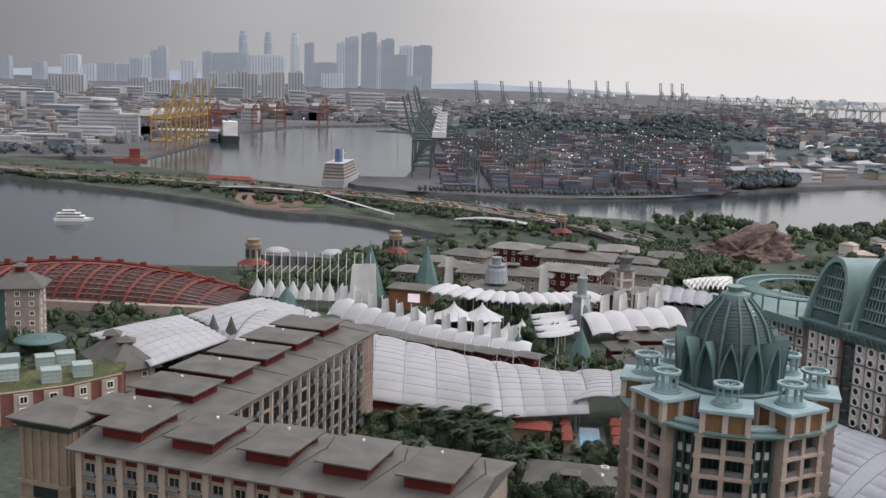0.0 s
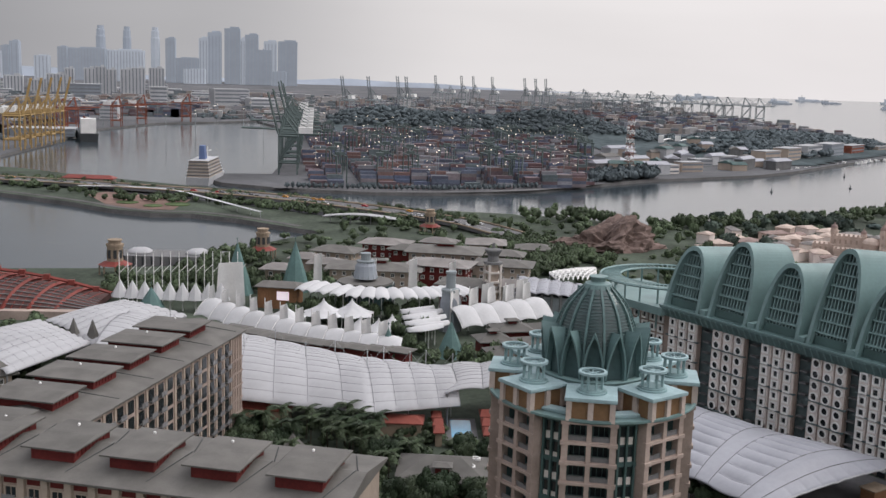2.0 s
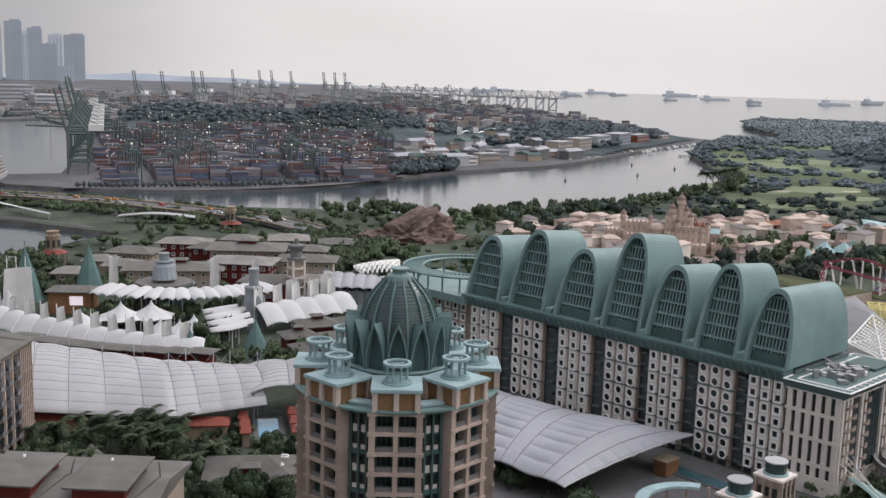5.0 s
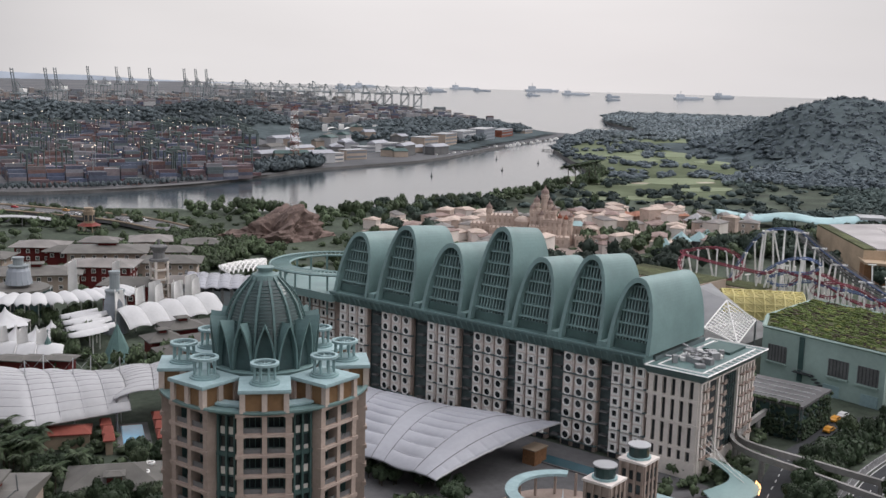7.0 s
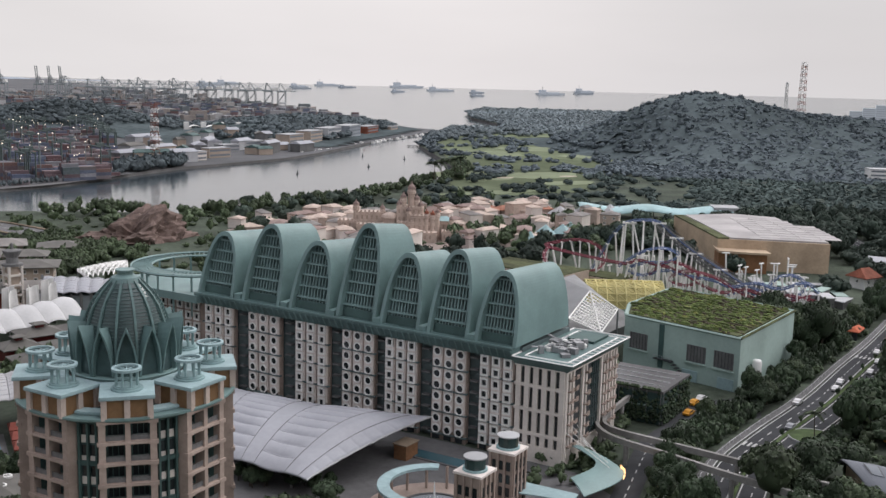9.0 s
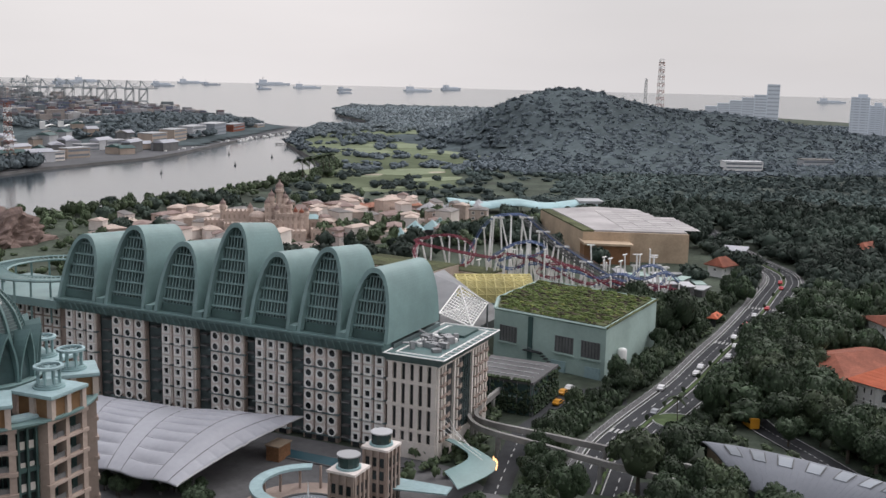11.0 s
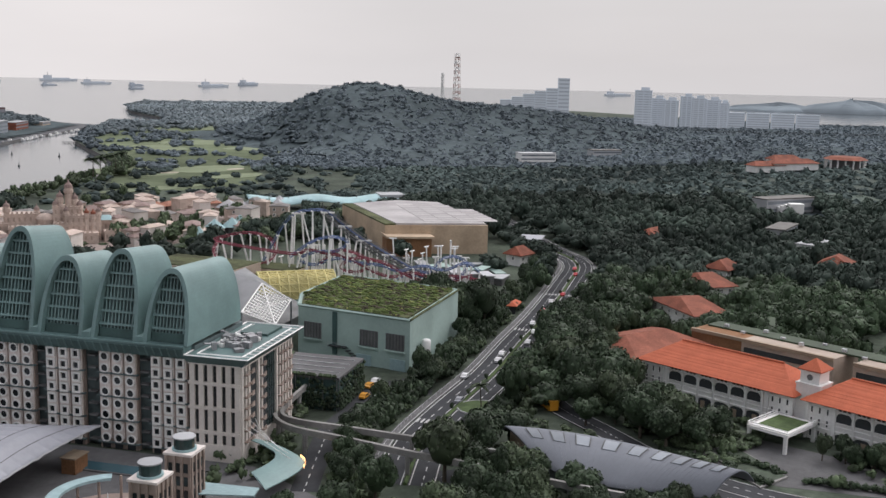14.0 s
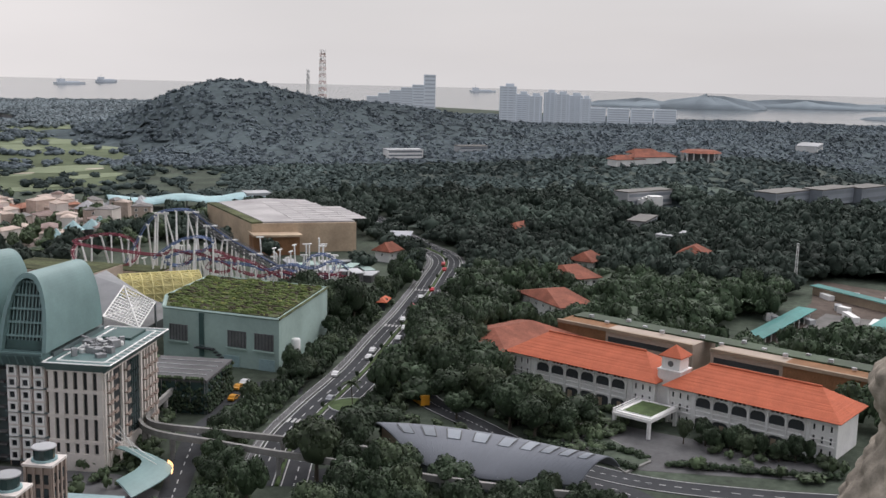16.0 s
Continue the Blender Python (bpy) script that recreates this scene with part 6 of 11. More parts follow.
# yellow lattice tube and angular white roof
yt = thing("lattice_tube", "pale yellow steel lattice vault over the show hall", "vault", (272, 305, 5), -32)
M["paleyellow"] = mat("pale_yellow_steel", (0.62, 0.55, 0.26), 0.6, 0.08, 1, 0)
bm = B()
for i in range(9):
    rail(bm, [(-16 + i * 3.6, 9 * math.cos(a), 4 + 9 * math.sin(a)) for a in (math.pi * j / 10 for j in range(11))], 0.34, 4)
part("arch_rib", bm, M["paleyellow"], yt)
bm = B()
for j in range(11):
    a = math.pi * j / 10
    bar(bm, (-16, 9 * math.cos(a), 4 + 9 * math.sin(a)), (12.8, 9 * math.cos(a), 4 + 9 * math.sin(a)), 0.22, 4)
for i in range(8):
    for j in range(10):
        a, b = math.pi * j / 10, math.pi * (j + 1) / 10
        bar(bm, (-16 + i * 3.6, 9 * math.cos(a), 4 + 9 * math.sin(a)), (-12.4 + i * 3.6, 9 * math.cos(b), 4 + 9 * math.sin(b)), 0.2, 4)
part("lattice", bm, M["paleyellow"], yt)
bm = B()
for (x0, x1) in ((-16, 12.8),):
    ring = [[bm.verts.new((x, 8.2 * math.cos(a), 4 + 8.2 * math.sin(a))) for a in (math.pi * j / 10 for j in range(11))] for x in (x0, x1)]
    for j in range(10):
        bm.faces.new((ring[0][j], ring[1][j], ring[1][j + 1], ring[0][j + 1]))
part("inner_lining", bm, M["paleyellow"], yt, "pale yellow mesh lining")
bm = B()
box(bm, -1.6, 0, 0, 30, 18, 4)
part("base_wall", bm, M["mint"], yt)
aw = thing("angular_roof", "white folded roof with open steel lattice end", "roof", (0, 0, 0))
A0, A1, A2, A3, A4, A5 = [Vector(p) for p in [(218.4, 277.0, 28.3), (234.1, 290.1, 26.1), (235.6, 268.0, 18.0), (216.9, 260.3, 27.4), (199.5, 248.6, 22.7), (209.7, 245.4, 17.8)]]
bm = B()
v = [bm.verts.new(p) for p in (A0, A1, A2, A3, A4)]
bm.faces.new((v[0], v[4], v[3], v[1]))
bm.faces.new((v[1], v[3], v[2]))
bmesh.ops.solidify(bm, geom=bm.faces[:], thickness=0.4)
part("folded_sheet", bm, M["farwall"], aw)
for (p, q) in ((A4, A3), (A3, A2), (A2, A5), (A5, A4), (A4, A2), (A3, A5)):
    bm = B()
    bar(bm, p, q, 0.26, 5)
    part("edge_chord", bm, M["white"], aw)
for k in range(1, 12):
    u = k / 12
    bm = B()
    bar(bm, A4.lerp(A3, u), A5.lerp(A2, u), 0.15, 4)
    bar(bm, A4.lerp(A3, u), A5.lerp(A2, u - 0.083), 0.12, 4)
    bar(bm, A4.lerp(A5, u), A3.lerp(A2, u), 0.12, 4)
    part("lattice_bar", bm, M["white"], aw)
for p in (A2, A5, A4):
    bm = B()
    bar(bm, (p.x, p.y, 5), p, 0.35, 6)
    part("column", bm, M["steel"], aw)
bm = B()
prism(bm, [(222, 262), (252, 276), (262, 304), (236, 316), (216, 290)], 5, 11)
part("base_wall", bm, M["louvre"], aw)
for x, y, w, d, h in ((262, 352, 22, 40, 11), (288, 338, 14, 24, 8)):
    t = thing("planted_roof_shed", "beige shed with planted flat roof", "shed", (x, y, 5), 20, "planted roof sheds")
    bm = B()
    box(bm, 0, 0, 0, w, d, h)
    part("wall", bm, M["beige"], t)
    bm = B()
    box(bm, 0, 0, h, w - 1, d - 1, 0.4)
    part("planting", bm, M["sedum"], t)
# ochre show hall with panelled roof
M["roofpanel"] = mat("grey_roof_panel", (0.43, 0.41, 0.405), 0.9, 0.08, 0.5, 0.03, spec=0.05, objvar=0.12)
oc = thing("show_hall", "large ochre hall with white panelled flat roof", "hall", (0, 0, 5))
OB = [(415, 328), (377, 362), (415, 432), (450, 424), (462, 402)]
bm = B()
prism(bm, OB, 0, 14.2)
part("wall", bm, M["ochrewall"], oc)
bm = B()
prism(bm, [(415.5, 329.5), (382, 359), (420, 429), (449.5, 422.5), (461, 402)], 14.0, 15.0)
part("roof_sheet", bm, M["roofpanel"], oc)
pm = B()
box(pm, 0, 0, 0, 9.2, 7.4, 0.16)
pm = mesh_of("roof_panel", pm, M["roofpanel"])
for i in range(4):
    for j in range(9):
        x, y = 410 + i * 9.6 * 0.75 + j * 4.5, 341 + j * 7.6 * 0.88 + i * -9.6 * 0.62 + 12
        if 385 < x < 458:
            again("roof_panel", pm, oc, pose(x - 8, y, 15.02 + 0.02 * ((i + j) % 2), 0, 0, -40))
bm = B()
prism(bm, [(377, 362), (381.5, 359), (419.5, 429.5), (415, 432)], 14.2, 14.9)
part("planted_strip", bm, M["sedum"], oc)
bm = B()
prism(bm, [(372, 356), (388, 341), (396, 352), (380, 367)], 0, 9)
part("annex", bm, M["brick"], oc)
bm = B()
prism(bm, [(371, 355), (388, 339), (397, 352), (380, 368)], 9, 10)
part("annex_roof", bm, M["ochrewall"], oc)
aq = thing("wave_roof", "pale aqua wave-shaped roof of the water park", "roof", (470, 508, 5), -34)
bm = B()
sheet(bm, lambda u, v: (-48 + 96 * u, -11 + 22 * v, 6.2 + 2.2 * math.cos(2 * math.pi * u * 1.1) ** 2 + 0.4 * v - 2.6 * abs(2 * v - 1) ** 3), 40, 10, 0.5)
part("sheet", bm, M["aqua"], aq, smooth=True)
for k in range(9):
    bm = B()
    bar(bm, (-44 + 11 * k, 0, 0), (-44 + 11 * k, 0, 8), 0.4)
    part("column", bm, M["steel"], aq)
bm = B()
box(bm, 44, 0, 0, 16, 16, 9)
part("end_house", bm, M["farwall"], aq)
rg = random.Random(8)
for x, y, r in ((409, 526, 8), (420, 532, 7), (434, 530, 8), (446, 522, 7), (352, 464, 6), (362, 462, 6), (372, 468, 5), (436, 512, 6), (392, 500, 4), (330, 448, 4)):
    t = thing("park_tent", "pale peaked canopy in the theme park", "canopy", (x, y, 5), rg.random() * 90, "theme park canopies")
    bm = B()
    prism(bm, disc(r, 6), 3.6, 8.4, disc(0.2, 6))
    part("cover", bm, M["fabric"] if r > 6 or x > 400 else M["aqua"], t)
    bm = B()
    lathe(bm, [(r * 0.7, 0), (r * 0.7, 3.7)], 8)
    part("booth", bm, M["louvre"], t)
M["peach"] = mat("peach_stone", (0.53, 0.43, 0.37), 0.85, 0.15, 0.6, 0.1)
M["fadedtile"] = mat("faded_orange_brown_tiles", (0.33, 0.16, 0.11), 0.85, 0.2, 1.5, 0.2, stain=0.3)
M["parkpaving"] = mat("pinkish_park_paving", (0.30, 0.25, 0.225), 0.95, 0.2, 0.2, 0.05, stain=0.3, spec=0.05)
M["brownroof"] = mat("pinkish_brown_roof", (0.27, 0.20, 0.18), 0.8, 0.2, 0.8, 0.1)
cs = thing("toy_castle", "peach-coloured fairy castle with stepped towers and halls", "castle", (286, 496, 5), -30)


def castle_block(x, y, w, d, h, roof="", teeth=True):
    bm = B()
    box(bm, x, y, 0, w, d, h)
    box(bm, x, y, h - 1.0, w + 0.5, d + 0.5, 0.35)
    box(bm, x, y, h, w + 0.3, d + 0.3, 0.4)
    wg = part("wing", bm, M["peach"], cs)
    for k in range(int(w / 2.2) if teeth else 0):
        bm = B()
        box(bm, x - w / 2 + 1.1 + 2.2 * k, y - d / 2 + 0.2, h + 0.4, 1.0, 0.6, 1.0)
        part("battlement", bm, M["peach"], wg)
    for k in range(int(w / 2.6)):
        for z in range(2, int(h) - 2, 4):
            bm = B()
            box(bm, x - w / 2 + 1.3 + 2.6 * k, y - d / 2 - 0.02, z, 0.9, 0.3, 2.0, 0)
            part("opening", bm, M["pinkdark"], wg)
    if roof:
        bm = B()
        hip(bm, x, y, h + 0.3, w, d, 2.4, 0, 0.5)
        part("roof", bm, M[roof], wg)


def castle_turret(x, y, r, h, tip, roof="brownroof"):
    bm = B()
    lathe(bm, [(r, 0), (r, h - 3), (r * 1.25, h - 2.4), (r * 1.25, h - 1), (r * 1.05, h - 0.8), (r * 1.05, h)], 10, x, y)
    tt = part("turret", bm, M["peach"], cs)
    bm = B()
    lathe(bm, [(r * 1.2, h), (r * 0.95, h + tip * 0.35), (r * 0.35, h + tip * 0.6), (0.06, h + tip)], 10, x, y)
    part("spire", bm, M[roof], tt)


for a in ((-1.2, 2, 13, 11, 17), (6, -3, 16, 9, 13), (-3, -6, 9, 6, 9.5), (-22.5, 4, 15, 9, 13.5), (-34, 2, 10, 9, 9), (-20, -5, 17, 7, 8), (24, -8, 15, 7, 5.5), (6, -11, 15, 7, 5.0), (38, -10, 12, 7, 4.5)):
    castle_block(*a)
castle_block(17.5, 2, 8, 8, 9.5, "aqua", False)
castle_block(11, 4, 7, 7, 14.5, "brownroof", False)
for a in ((0, 1, 1.9, 26.5, 4.5), (-4.2, 0, 1.6, 22, 3.6), (2.9, 0.5, 1.5, 21, 3.5), (-6.4, -2, 1.3, 18.5, 3.2), (5.2, -1, 1.4, 18, 3.2), (-1.4, -5, 1.3, 15.5, 3), (8.2, -7, 1.2, 14.5, 2.8, "oldtile"), (11.4, -7, 1.2, 14, 2.8, "oldtile"), (14, -5, 1.2, 15, 3), (-29.5, 2, 1.5, 17.5, 3), (-15.4, 2, 1.3, 15.5, 3), (21.5, -4, 1.1, 11, 2.4)):
    castle_turret(*a)
bm = B()
lathe(bm, [(4.2, 0), (4.2, 10.5), (4.6, 10.7), (4.6, 11.4), (3.9, 12.6), (2.2, 13.6), (0.2, 14.0)], 18, -11.5, 0)
part("round_hall", bm, M["peach"], cs, "pale domed round hall")
bm = B()
prism(bm, [(212, 462), (300, 448), (372, 462), (424, 520), (420, 566), (350, 574), (250, 590), (206, 560)], 5.0, 5.07)
solo("pavement_park", bm, M["parkpaving"], "pinkish paved streets of the theme park", "pavement", kind="structure")
rg = random.Random(11)
for k in range(110):
    x, y = 205 + rg.random() * 215, 455 + rg.random() * 120
    if (x - 286) ** 2 + (y - 496) ** 2 < 30 ** 2:
        continue
    if x < 225 and y < 500:
        continue
    w, d, h = 5 + rg.random() * 10, 5 + rg.random() * 6, 4 + rg.random() * 6
    house("park_house", "small %s theme park house with hipped roof" % ("peach", "cream", "pink")[k % 3], "house", x, y, w, d, h, rg.random() * 90, ("peach", "cream", "pink")[k % 3], ("brownroof", "peach", "roofpale", "peach")[k % 4], 1.6, 0.4, 0.6, windows=k % 6 == 0, group="theme park houses")
for x, y in ((395, 545), (360, 552), (338, 540)):
    t = thing("red_show_roof", "long low red-brown show building roof", "building", (x, y, 5), -12)
    bm = B()
    box(bm, 0, 0, 0, 34, 12, 5)
    part("wall", bm, M["pinkdark"], t)
    bm = B()
    hip(bm, 0, 0, 5, 36, 14, 2.5, 0, 0.8)
    part("roof", bm, M["fadedtile"], t)
bm = B()
prism(bm, [(352, 588), (372, 604), (426, 588), (418, 572), (384, 578), (360, 580)], 5.0, 5.1)
solo("lagoon", bm, M["sea"], "narrow grey lagoon behind the park", "water", kind="structure")

# ---- fountain court and small gate towers ----
fc = thing("fountain_court", "round pale-aqua canopy ring with fountain pool", "fountain", (112.8, 181.2, 5))
bm = B()
R0, R1, n = 9.4, 12.0, 40
for k in range(n):
    a, b = 2 * math.pi * k / n, 2 * math.pi * (k + 1) / n
    if 0.1 < a < 0.8:
        continue
    for z in (5.2, 5.5):
        f = [(R0 * math.cos(a), R0 * math.sin(a), z), (R0 * math.cos(b), R0 * math.sin(b), z), (R1 * math.cos(b), R1 * math.sin(b), z), (R1 * math.cos(a), R1 * math.sin(a), z)]
        face(bm, f if z < 5.4 else f)
    for r in (R0, R1):
        face(bm, [(r * math.cos(a), r * math.sin(a), 4.9), (r * math.cos(b), r * math.sin(b), 4.9), (r * math.cos(b), r * math.sin(b), 5.5), (r * math.cos(a), r * math.sin(a), 5.5)])
part("ring_roof", bm, M["teallight"], fc)
for k in range(16):
    a = 2 * math.pi * k / 16
    bm = B()
    bar(bm, (11.4 * math.cos(a), 11.4 * math.sin(a), 0), (11.4 * math.cos(a), 11.4 * math.sin(a), 5.2), 0.3, 6)
    part("column", bm, M["pinkdark"], fc)
bm = B()
lathe(bm, [(7.4, 0), (7.4, 0.7), (6.9, 0.7), (6.9, 0.3)], 32, cap=False)
part("basin_rim", bm, M["paving"], fc)
bm = B()
prism(bm, disc(6.95, 32), 0, 0.42)
part("basin_water", bm, M["farglass"], fc)
spray = mat("water_spray", (0.75, 0.78, 0.8), 0.4)
bm = B()
for k in range(24):
    a = 2 * math.pi * k / 24
    bar(bm, (3.5 * math.cos(a), 3.5 * math.sin(a), 0.4), (2.9 * math.cos(a), 2.9 * math.sin(a), 1.7), 0.07, 4)
lathe(bm, [(0.35, 0.4), (0.2, 3.5), (0.05, 6.0)], 8)
part("jet", bm, spray, fc, "white fountain jets")
bm = B()
prism(bm, disc(14.5, 32), 0.0, 0.09)
part("court_paving", bm, M["pinkdark"], fc)
for x, y, h in ((112.8, 166.2, 13.4), (126.6, 174.8, 12.8)):
    t = thing("gate_tower", "square pink-brown gate tower with glazed lantern top", "tower", (x, y, 5), 27, "gate towers")
    bm = B()
    box(bm, 0, 0, 0, 5.4, 5.4, h)
    part("shaft", bm, M["pinkdark"], t)
    for r in range(int(h / 2.8)):
        for o in (-1.9, 0, 1.9):
            for rz in (-90, 0):
                bm = B()
                box(bm, 0, 0, 0, 0.9, 0.25, 1.9)
                w = part("window", bm, M["glass"], t)
                w.matrix_basis = pose(0, 0, 0, 0, 0, rz) @ pose(o * 0.87, -2.75, 0.9 + r * 2.8)
    for o in (-2.95, -0.95, 0.95, 2.95):
        for rz in (-90, 0):
            bm = B()
            box(bm, 0, 0, 0, 0.55, 0.5, h)
            w = part("pier", bm, M["pinkdark"], t)
            w.matrix_basis = pose(0, 0, 0, 0, 0, rz) @ pose(o * 0.87, -2.85, 0)
    bm = B()
    box(bm, 0, 0, h, 6.3, 6.3, 0.5)
    part("cornice", bm, M["pink"], t)
    bm = B()
    lathe(bm, [(2.1, h + 0.5), (2.1, h + 3.0)], 14)
    part("lantern_glass", bm, M["tealglass"], t)
    bm = B()
    lathe(bm, [(2.5, h + 0.5), (2.5, h + 0.9), (2.0, h + 0.9)], 20)
    part("lantern_sill", bm, M["aqua"], t)
    bm = B()
    lathe(bm, [(1.9, h + 2.9), (2.35, h + 3.05), (2.35, h + 3.3), (0.4, h + 3.4)], 20)
    part("lantern_cap", bm, M["farwall"], t)
bm = B()
prism(bm, [(131.5, 178.5), (138.6, 165.8), (135.2, 163.4), (127.6, 172.6)], 3.7, 4.0)
solo("walkway_roof", bm, M["teallight"], "low aqua walkway roof beside the hotel", "canopy", (0, 0, 5))

bm = B()
prism(bm, [(60, 214), (88, 190), (104, 160), (132, 158), (150, 160), (152, 184), (136, 216), (104, 276), (84, 284), (62, 250)], 5.0, 5.04)
solo("pavement_court", bm, M["paving"], "grey paved hotel court under the entrance canopy", "pavement", kind="structure")
kb = thing("timber_kiosk", "brown timber kiosk beside the fountain court", "kiosk", (122.5, 210.5, 5), 27)
bm = B()
box(bm, 0, 0, 0, 5.0, 3.4, 3.6)
part("wall", bm, M["brick"], kb)
bm = B()
box(bm, 0, 0, 3.6, 5.6, 4.0, 0.25)
part("roof", bm, M["tan"], kb)
wp_ = thing("reflecting_pool", "teal tiled pool along the hotel foot", "pool", (129.6, 203.4, 5), 27)
bm = B()
box(bm, 0, 0, 0, 5.4, 22, 0.4)
part("rim", bm, M["paving"], wp_)
bm = B()
box(bm, 0, 0, 0.4, 4.4, 21, 0.05)
part("water_surface", bm, M["darkpool"], wp_)
VEHICLES = []
# ---- roads ----
def ribbon(name, pts, w, z, material, label, marks=(), kind="structure", thick=0.12):
    bm = B()
    L, R_ = [], []
    n = len(pts)
    for i in range(n):
        a, b = Vector(pts[max(i - 1, 0)]), Vector(pts[min(i + 1, n - 1)])
        t = (b - a).normalized()
        nrm = Vector((-t.y, t.x))
        L.append(Vector(pts[i]) + nrm * w / 2)
        R_.append(Vector(pts[i]) - nrm * w / 2)
    for i in range(n - 1):
        face(bm, [(*R_[i], z), (*R_[i + 1], z), (*L[i + 1], z), (*L[i], z)])
        for S, sg in ((L, 1), (R_, -1)):
            face(bm, [(*S[i], z - thick), (*S[i + 1], z - thick), (*S[i + 1], z), (*S[i], z)])
    solo(name, bm, material, label, "road", kind=kind)
    for off, dash in marks:
        bm = B()
        for i in range(n - 1):
            a, b = L[i].lerp(R_[i], 0.5 + off / w), L[i + 1].lerp(R_[i + 1], 0.5 + off / w)
            d = (b - a).length
            k = max(1, int(d / dash)) if dash else 1
            t = (b - a).normalized()
            nn = Vector((-t.y, t.x)) * 0.14
            for j in range(k):
                p, q = a.lerp(b, j / k), a.lerp(b, (j + (0.45 if dash else 1)) / k)
                face(bm, [(*(p - nn), z + 0.02), (*(q - nn), z + 0.02), (*(q + nn), z + 0.02), (*(p + nn), z + 0.02)])
        solo("road_marking", bm, M["line"], "worn white painted lane line", "road marking", kind="structure")


MAINROAD = smooth([(168, 152), (190, 167), (214, 178), (250, 192.5), (287, 210), (326, 228), (381, 256), (426, 282), (452, 318), (488, 366), (526, 414), (560, 470)])
ribbon("road", MAINROAD, 13.6, 5.10, M["asphalt"], "grey asphalt dual carriageway with median planting", ((-6.4, 0), (6.4, 0), (-3.7, 4), (3.7, 4), (-1.0, 0), (1.0, 0)))
for i, wz in ((8, 1), (22, 1), (28, 1)):
    # zebra bars and hatched lanes across the road
    a, b = Vector(MAINROAD[i]), Vector(MAINROAD[i + 1])
    t_ = (b - a).normalized()
    n_ = Vector((-t_.y, t_.x))
    bm = B()
    for k in range(10):
        o = -6.0 + k * 1.3
        q = [a + n_ * o, a + n_ * (o + 0.6), a + n_ * (o + 0.6) + t_ * 3.2, a + n_ * o + t_ * 3.2]
        face(bm, [(*p, 5.13) for p in q])
    solo("zebra_crossing", bm, M["line"], "worn white zebra bars on asphalt", "road marking", kind="structure")
for sd, w_ in ((8.3, 2.4), (-8.0, 1.6)):
    P = []
    for i in range(len(MAINROAD)):
        a, b = Vector(MAINROAD[max(i - 1, 0)]), Vector(MAINROAD[min(i + 1, len(MAINROAD) - 1)])
        t_ = (b - a).normalized()
        P.append(tuple(Vector(MAINROAD[i]) + Vector((-t_.y, t_.x)) * sd))
    ribbon("pavement", P[6 if sd < 0 else 0:], w_, 5.24, M["paving"], "grey pavement with pale kerb beside the road", (((w_ / 2 - 0.2) * (1 if sd > 0 else -1), 0),), thick=0.25)
    if sd > 0:
        rl_ = B()
        for i in range(0, 44):
            bar(rl_, (*P[i], 6.2), (*P[i + 1], 6.2), 0.05, 4)
            for u in (0.0, 0.5):
                q = Vector(P[i]).lerp(Vector(P[i + 1]), u)
                bar(rl_, (*q, 5.2), (*q, 6.2), 0.08, 4)
        solo("guard_rail", rl_, M["farwall"], "white roadside guard rail on posts", "railing")
SLIP = smooth([(262, 196), (256, 187), (247, 172), (240, 163), (236, 156), (232.5, 147), (229, 138), (224, 126), (219.5, 110), (218.5, 96), (221, 82), (229, 62), (240, 40)]) + smooth([(150, 165), (168, 180), (184, 192), (204, 200), (222, 206)]) + smooth([(196, 60), (206, 78), (212, 95), (205, 118), (190, 140), (176, 150)])
ribbon("road_slip", smooth([(262, 196), (256, 187), (247, 172), (240, 163), (236, 156), (232.5, 147), (229, 138), (224, 126), (219.5, 110), (218.5, 96), (221, 82), (229, 62), (240, 40), (250, 10)]), 8.0, 5.14, M["asphalt"], "asphalt slip road past the white hotel", ((-3.6, 0), (3.6, 0), (0, 5)))
ribbon("road_service", smooth([(150, 165), (168, 180), (184, 192), (204, 200), (222, 206)]), 6.0, 5.07, M["asphalt"], "asphalt service yard lane", ((0, 4),))
ribbon("road_front", smooth([(196, 60), (206, 78), (212, 95), (205, 118), (190, 140), (176, 150)]), 7.5, 5.08, M["asphalt"], "asphalt road below the station", ((0, 4),))
bm = B()
prism(bm, [(196, 200), (222, 192), (236, 206), (206, 214)], 5.0, 5.05)
solo("pavement_yard", bm, M["asphalt"], "asphalt parking yard beside the green hall", "pavement", kind="structure")
bm = B()
for i in range(len(MAINROAD) - 12):
    a, b = MAINROAD[i], MAINROAD[i + 1]
    bar(bm, (*a, 5.25), (*b, 5.25), 0.55, 4)
solo("median", bm, M["grass"], "planted road median with kerb", "kerb", kind="structure")
bm = B()
prism(bm, [(245.7, 181), (250.5, 181.5), (242.6, 170.6), (236.6, 165.5), (232, 169.3), (238, 175)], 5.0, 5.3)
solo("pavement_island", bm, M["grass"], "grass traffic island with pale kerb", "pavement", kind="structure")
bm = B()
prism(bm, disc(6.2, 18, 222, 174.5), 5.0, 5.32)
solo("pavement_island", bm, M["grass"], "round grass island with a palm", "pavement", kind="structure")
bm = B()
lathe(bm, [(6.2, 5.0), (6.5, 5.0), (6.5, 5.36), (6.2, 5.36)], 24, 222, 174.5, cap=False)
solo("kerb_island", bm, M["farwall"], "pale concrete kerb ring", "kerb", kind="structure")
bm = B()
prism(bm, [(226, 92), (230, 116), (252, 120), (256, 58), (244, 58), (234, 76)], 5.0, 5.06)
solo("pavement_forecourt", bm, M["paving"], "grey paved hotel forecourt", "pavement", kind="structure")


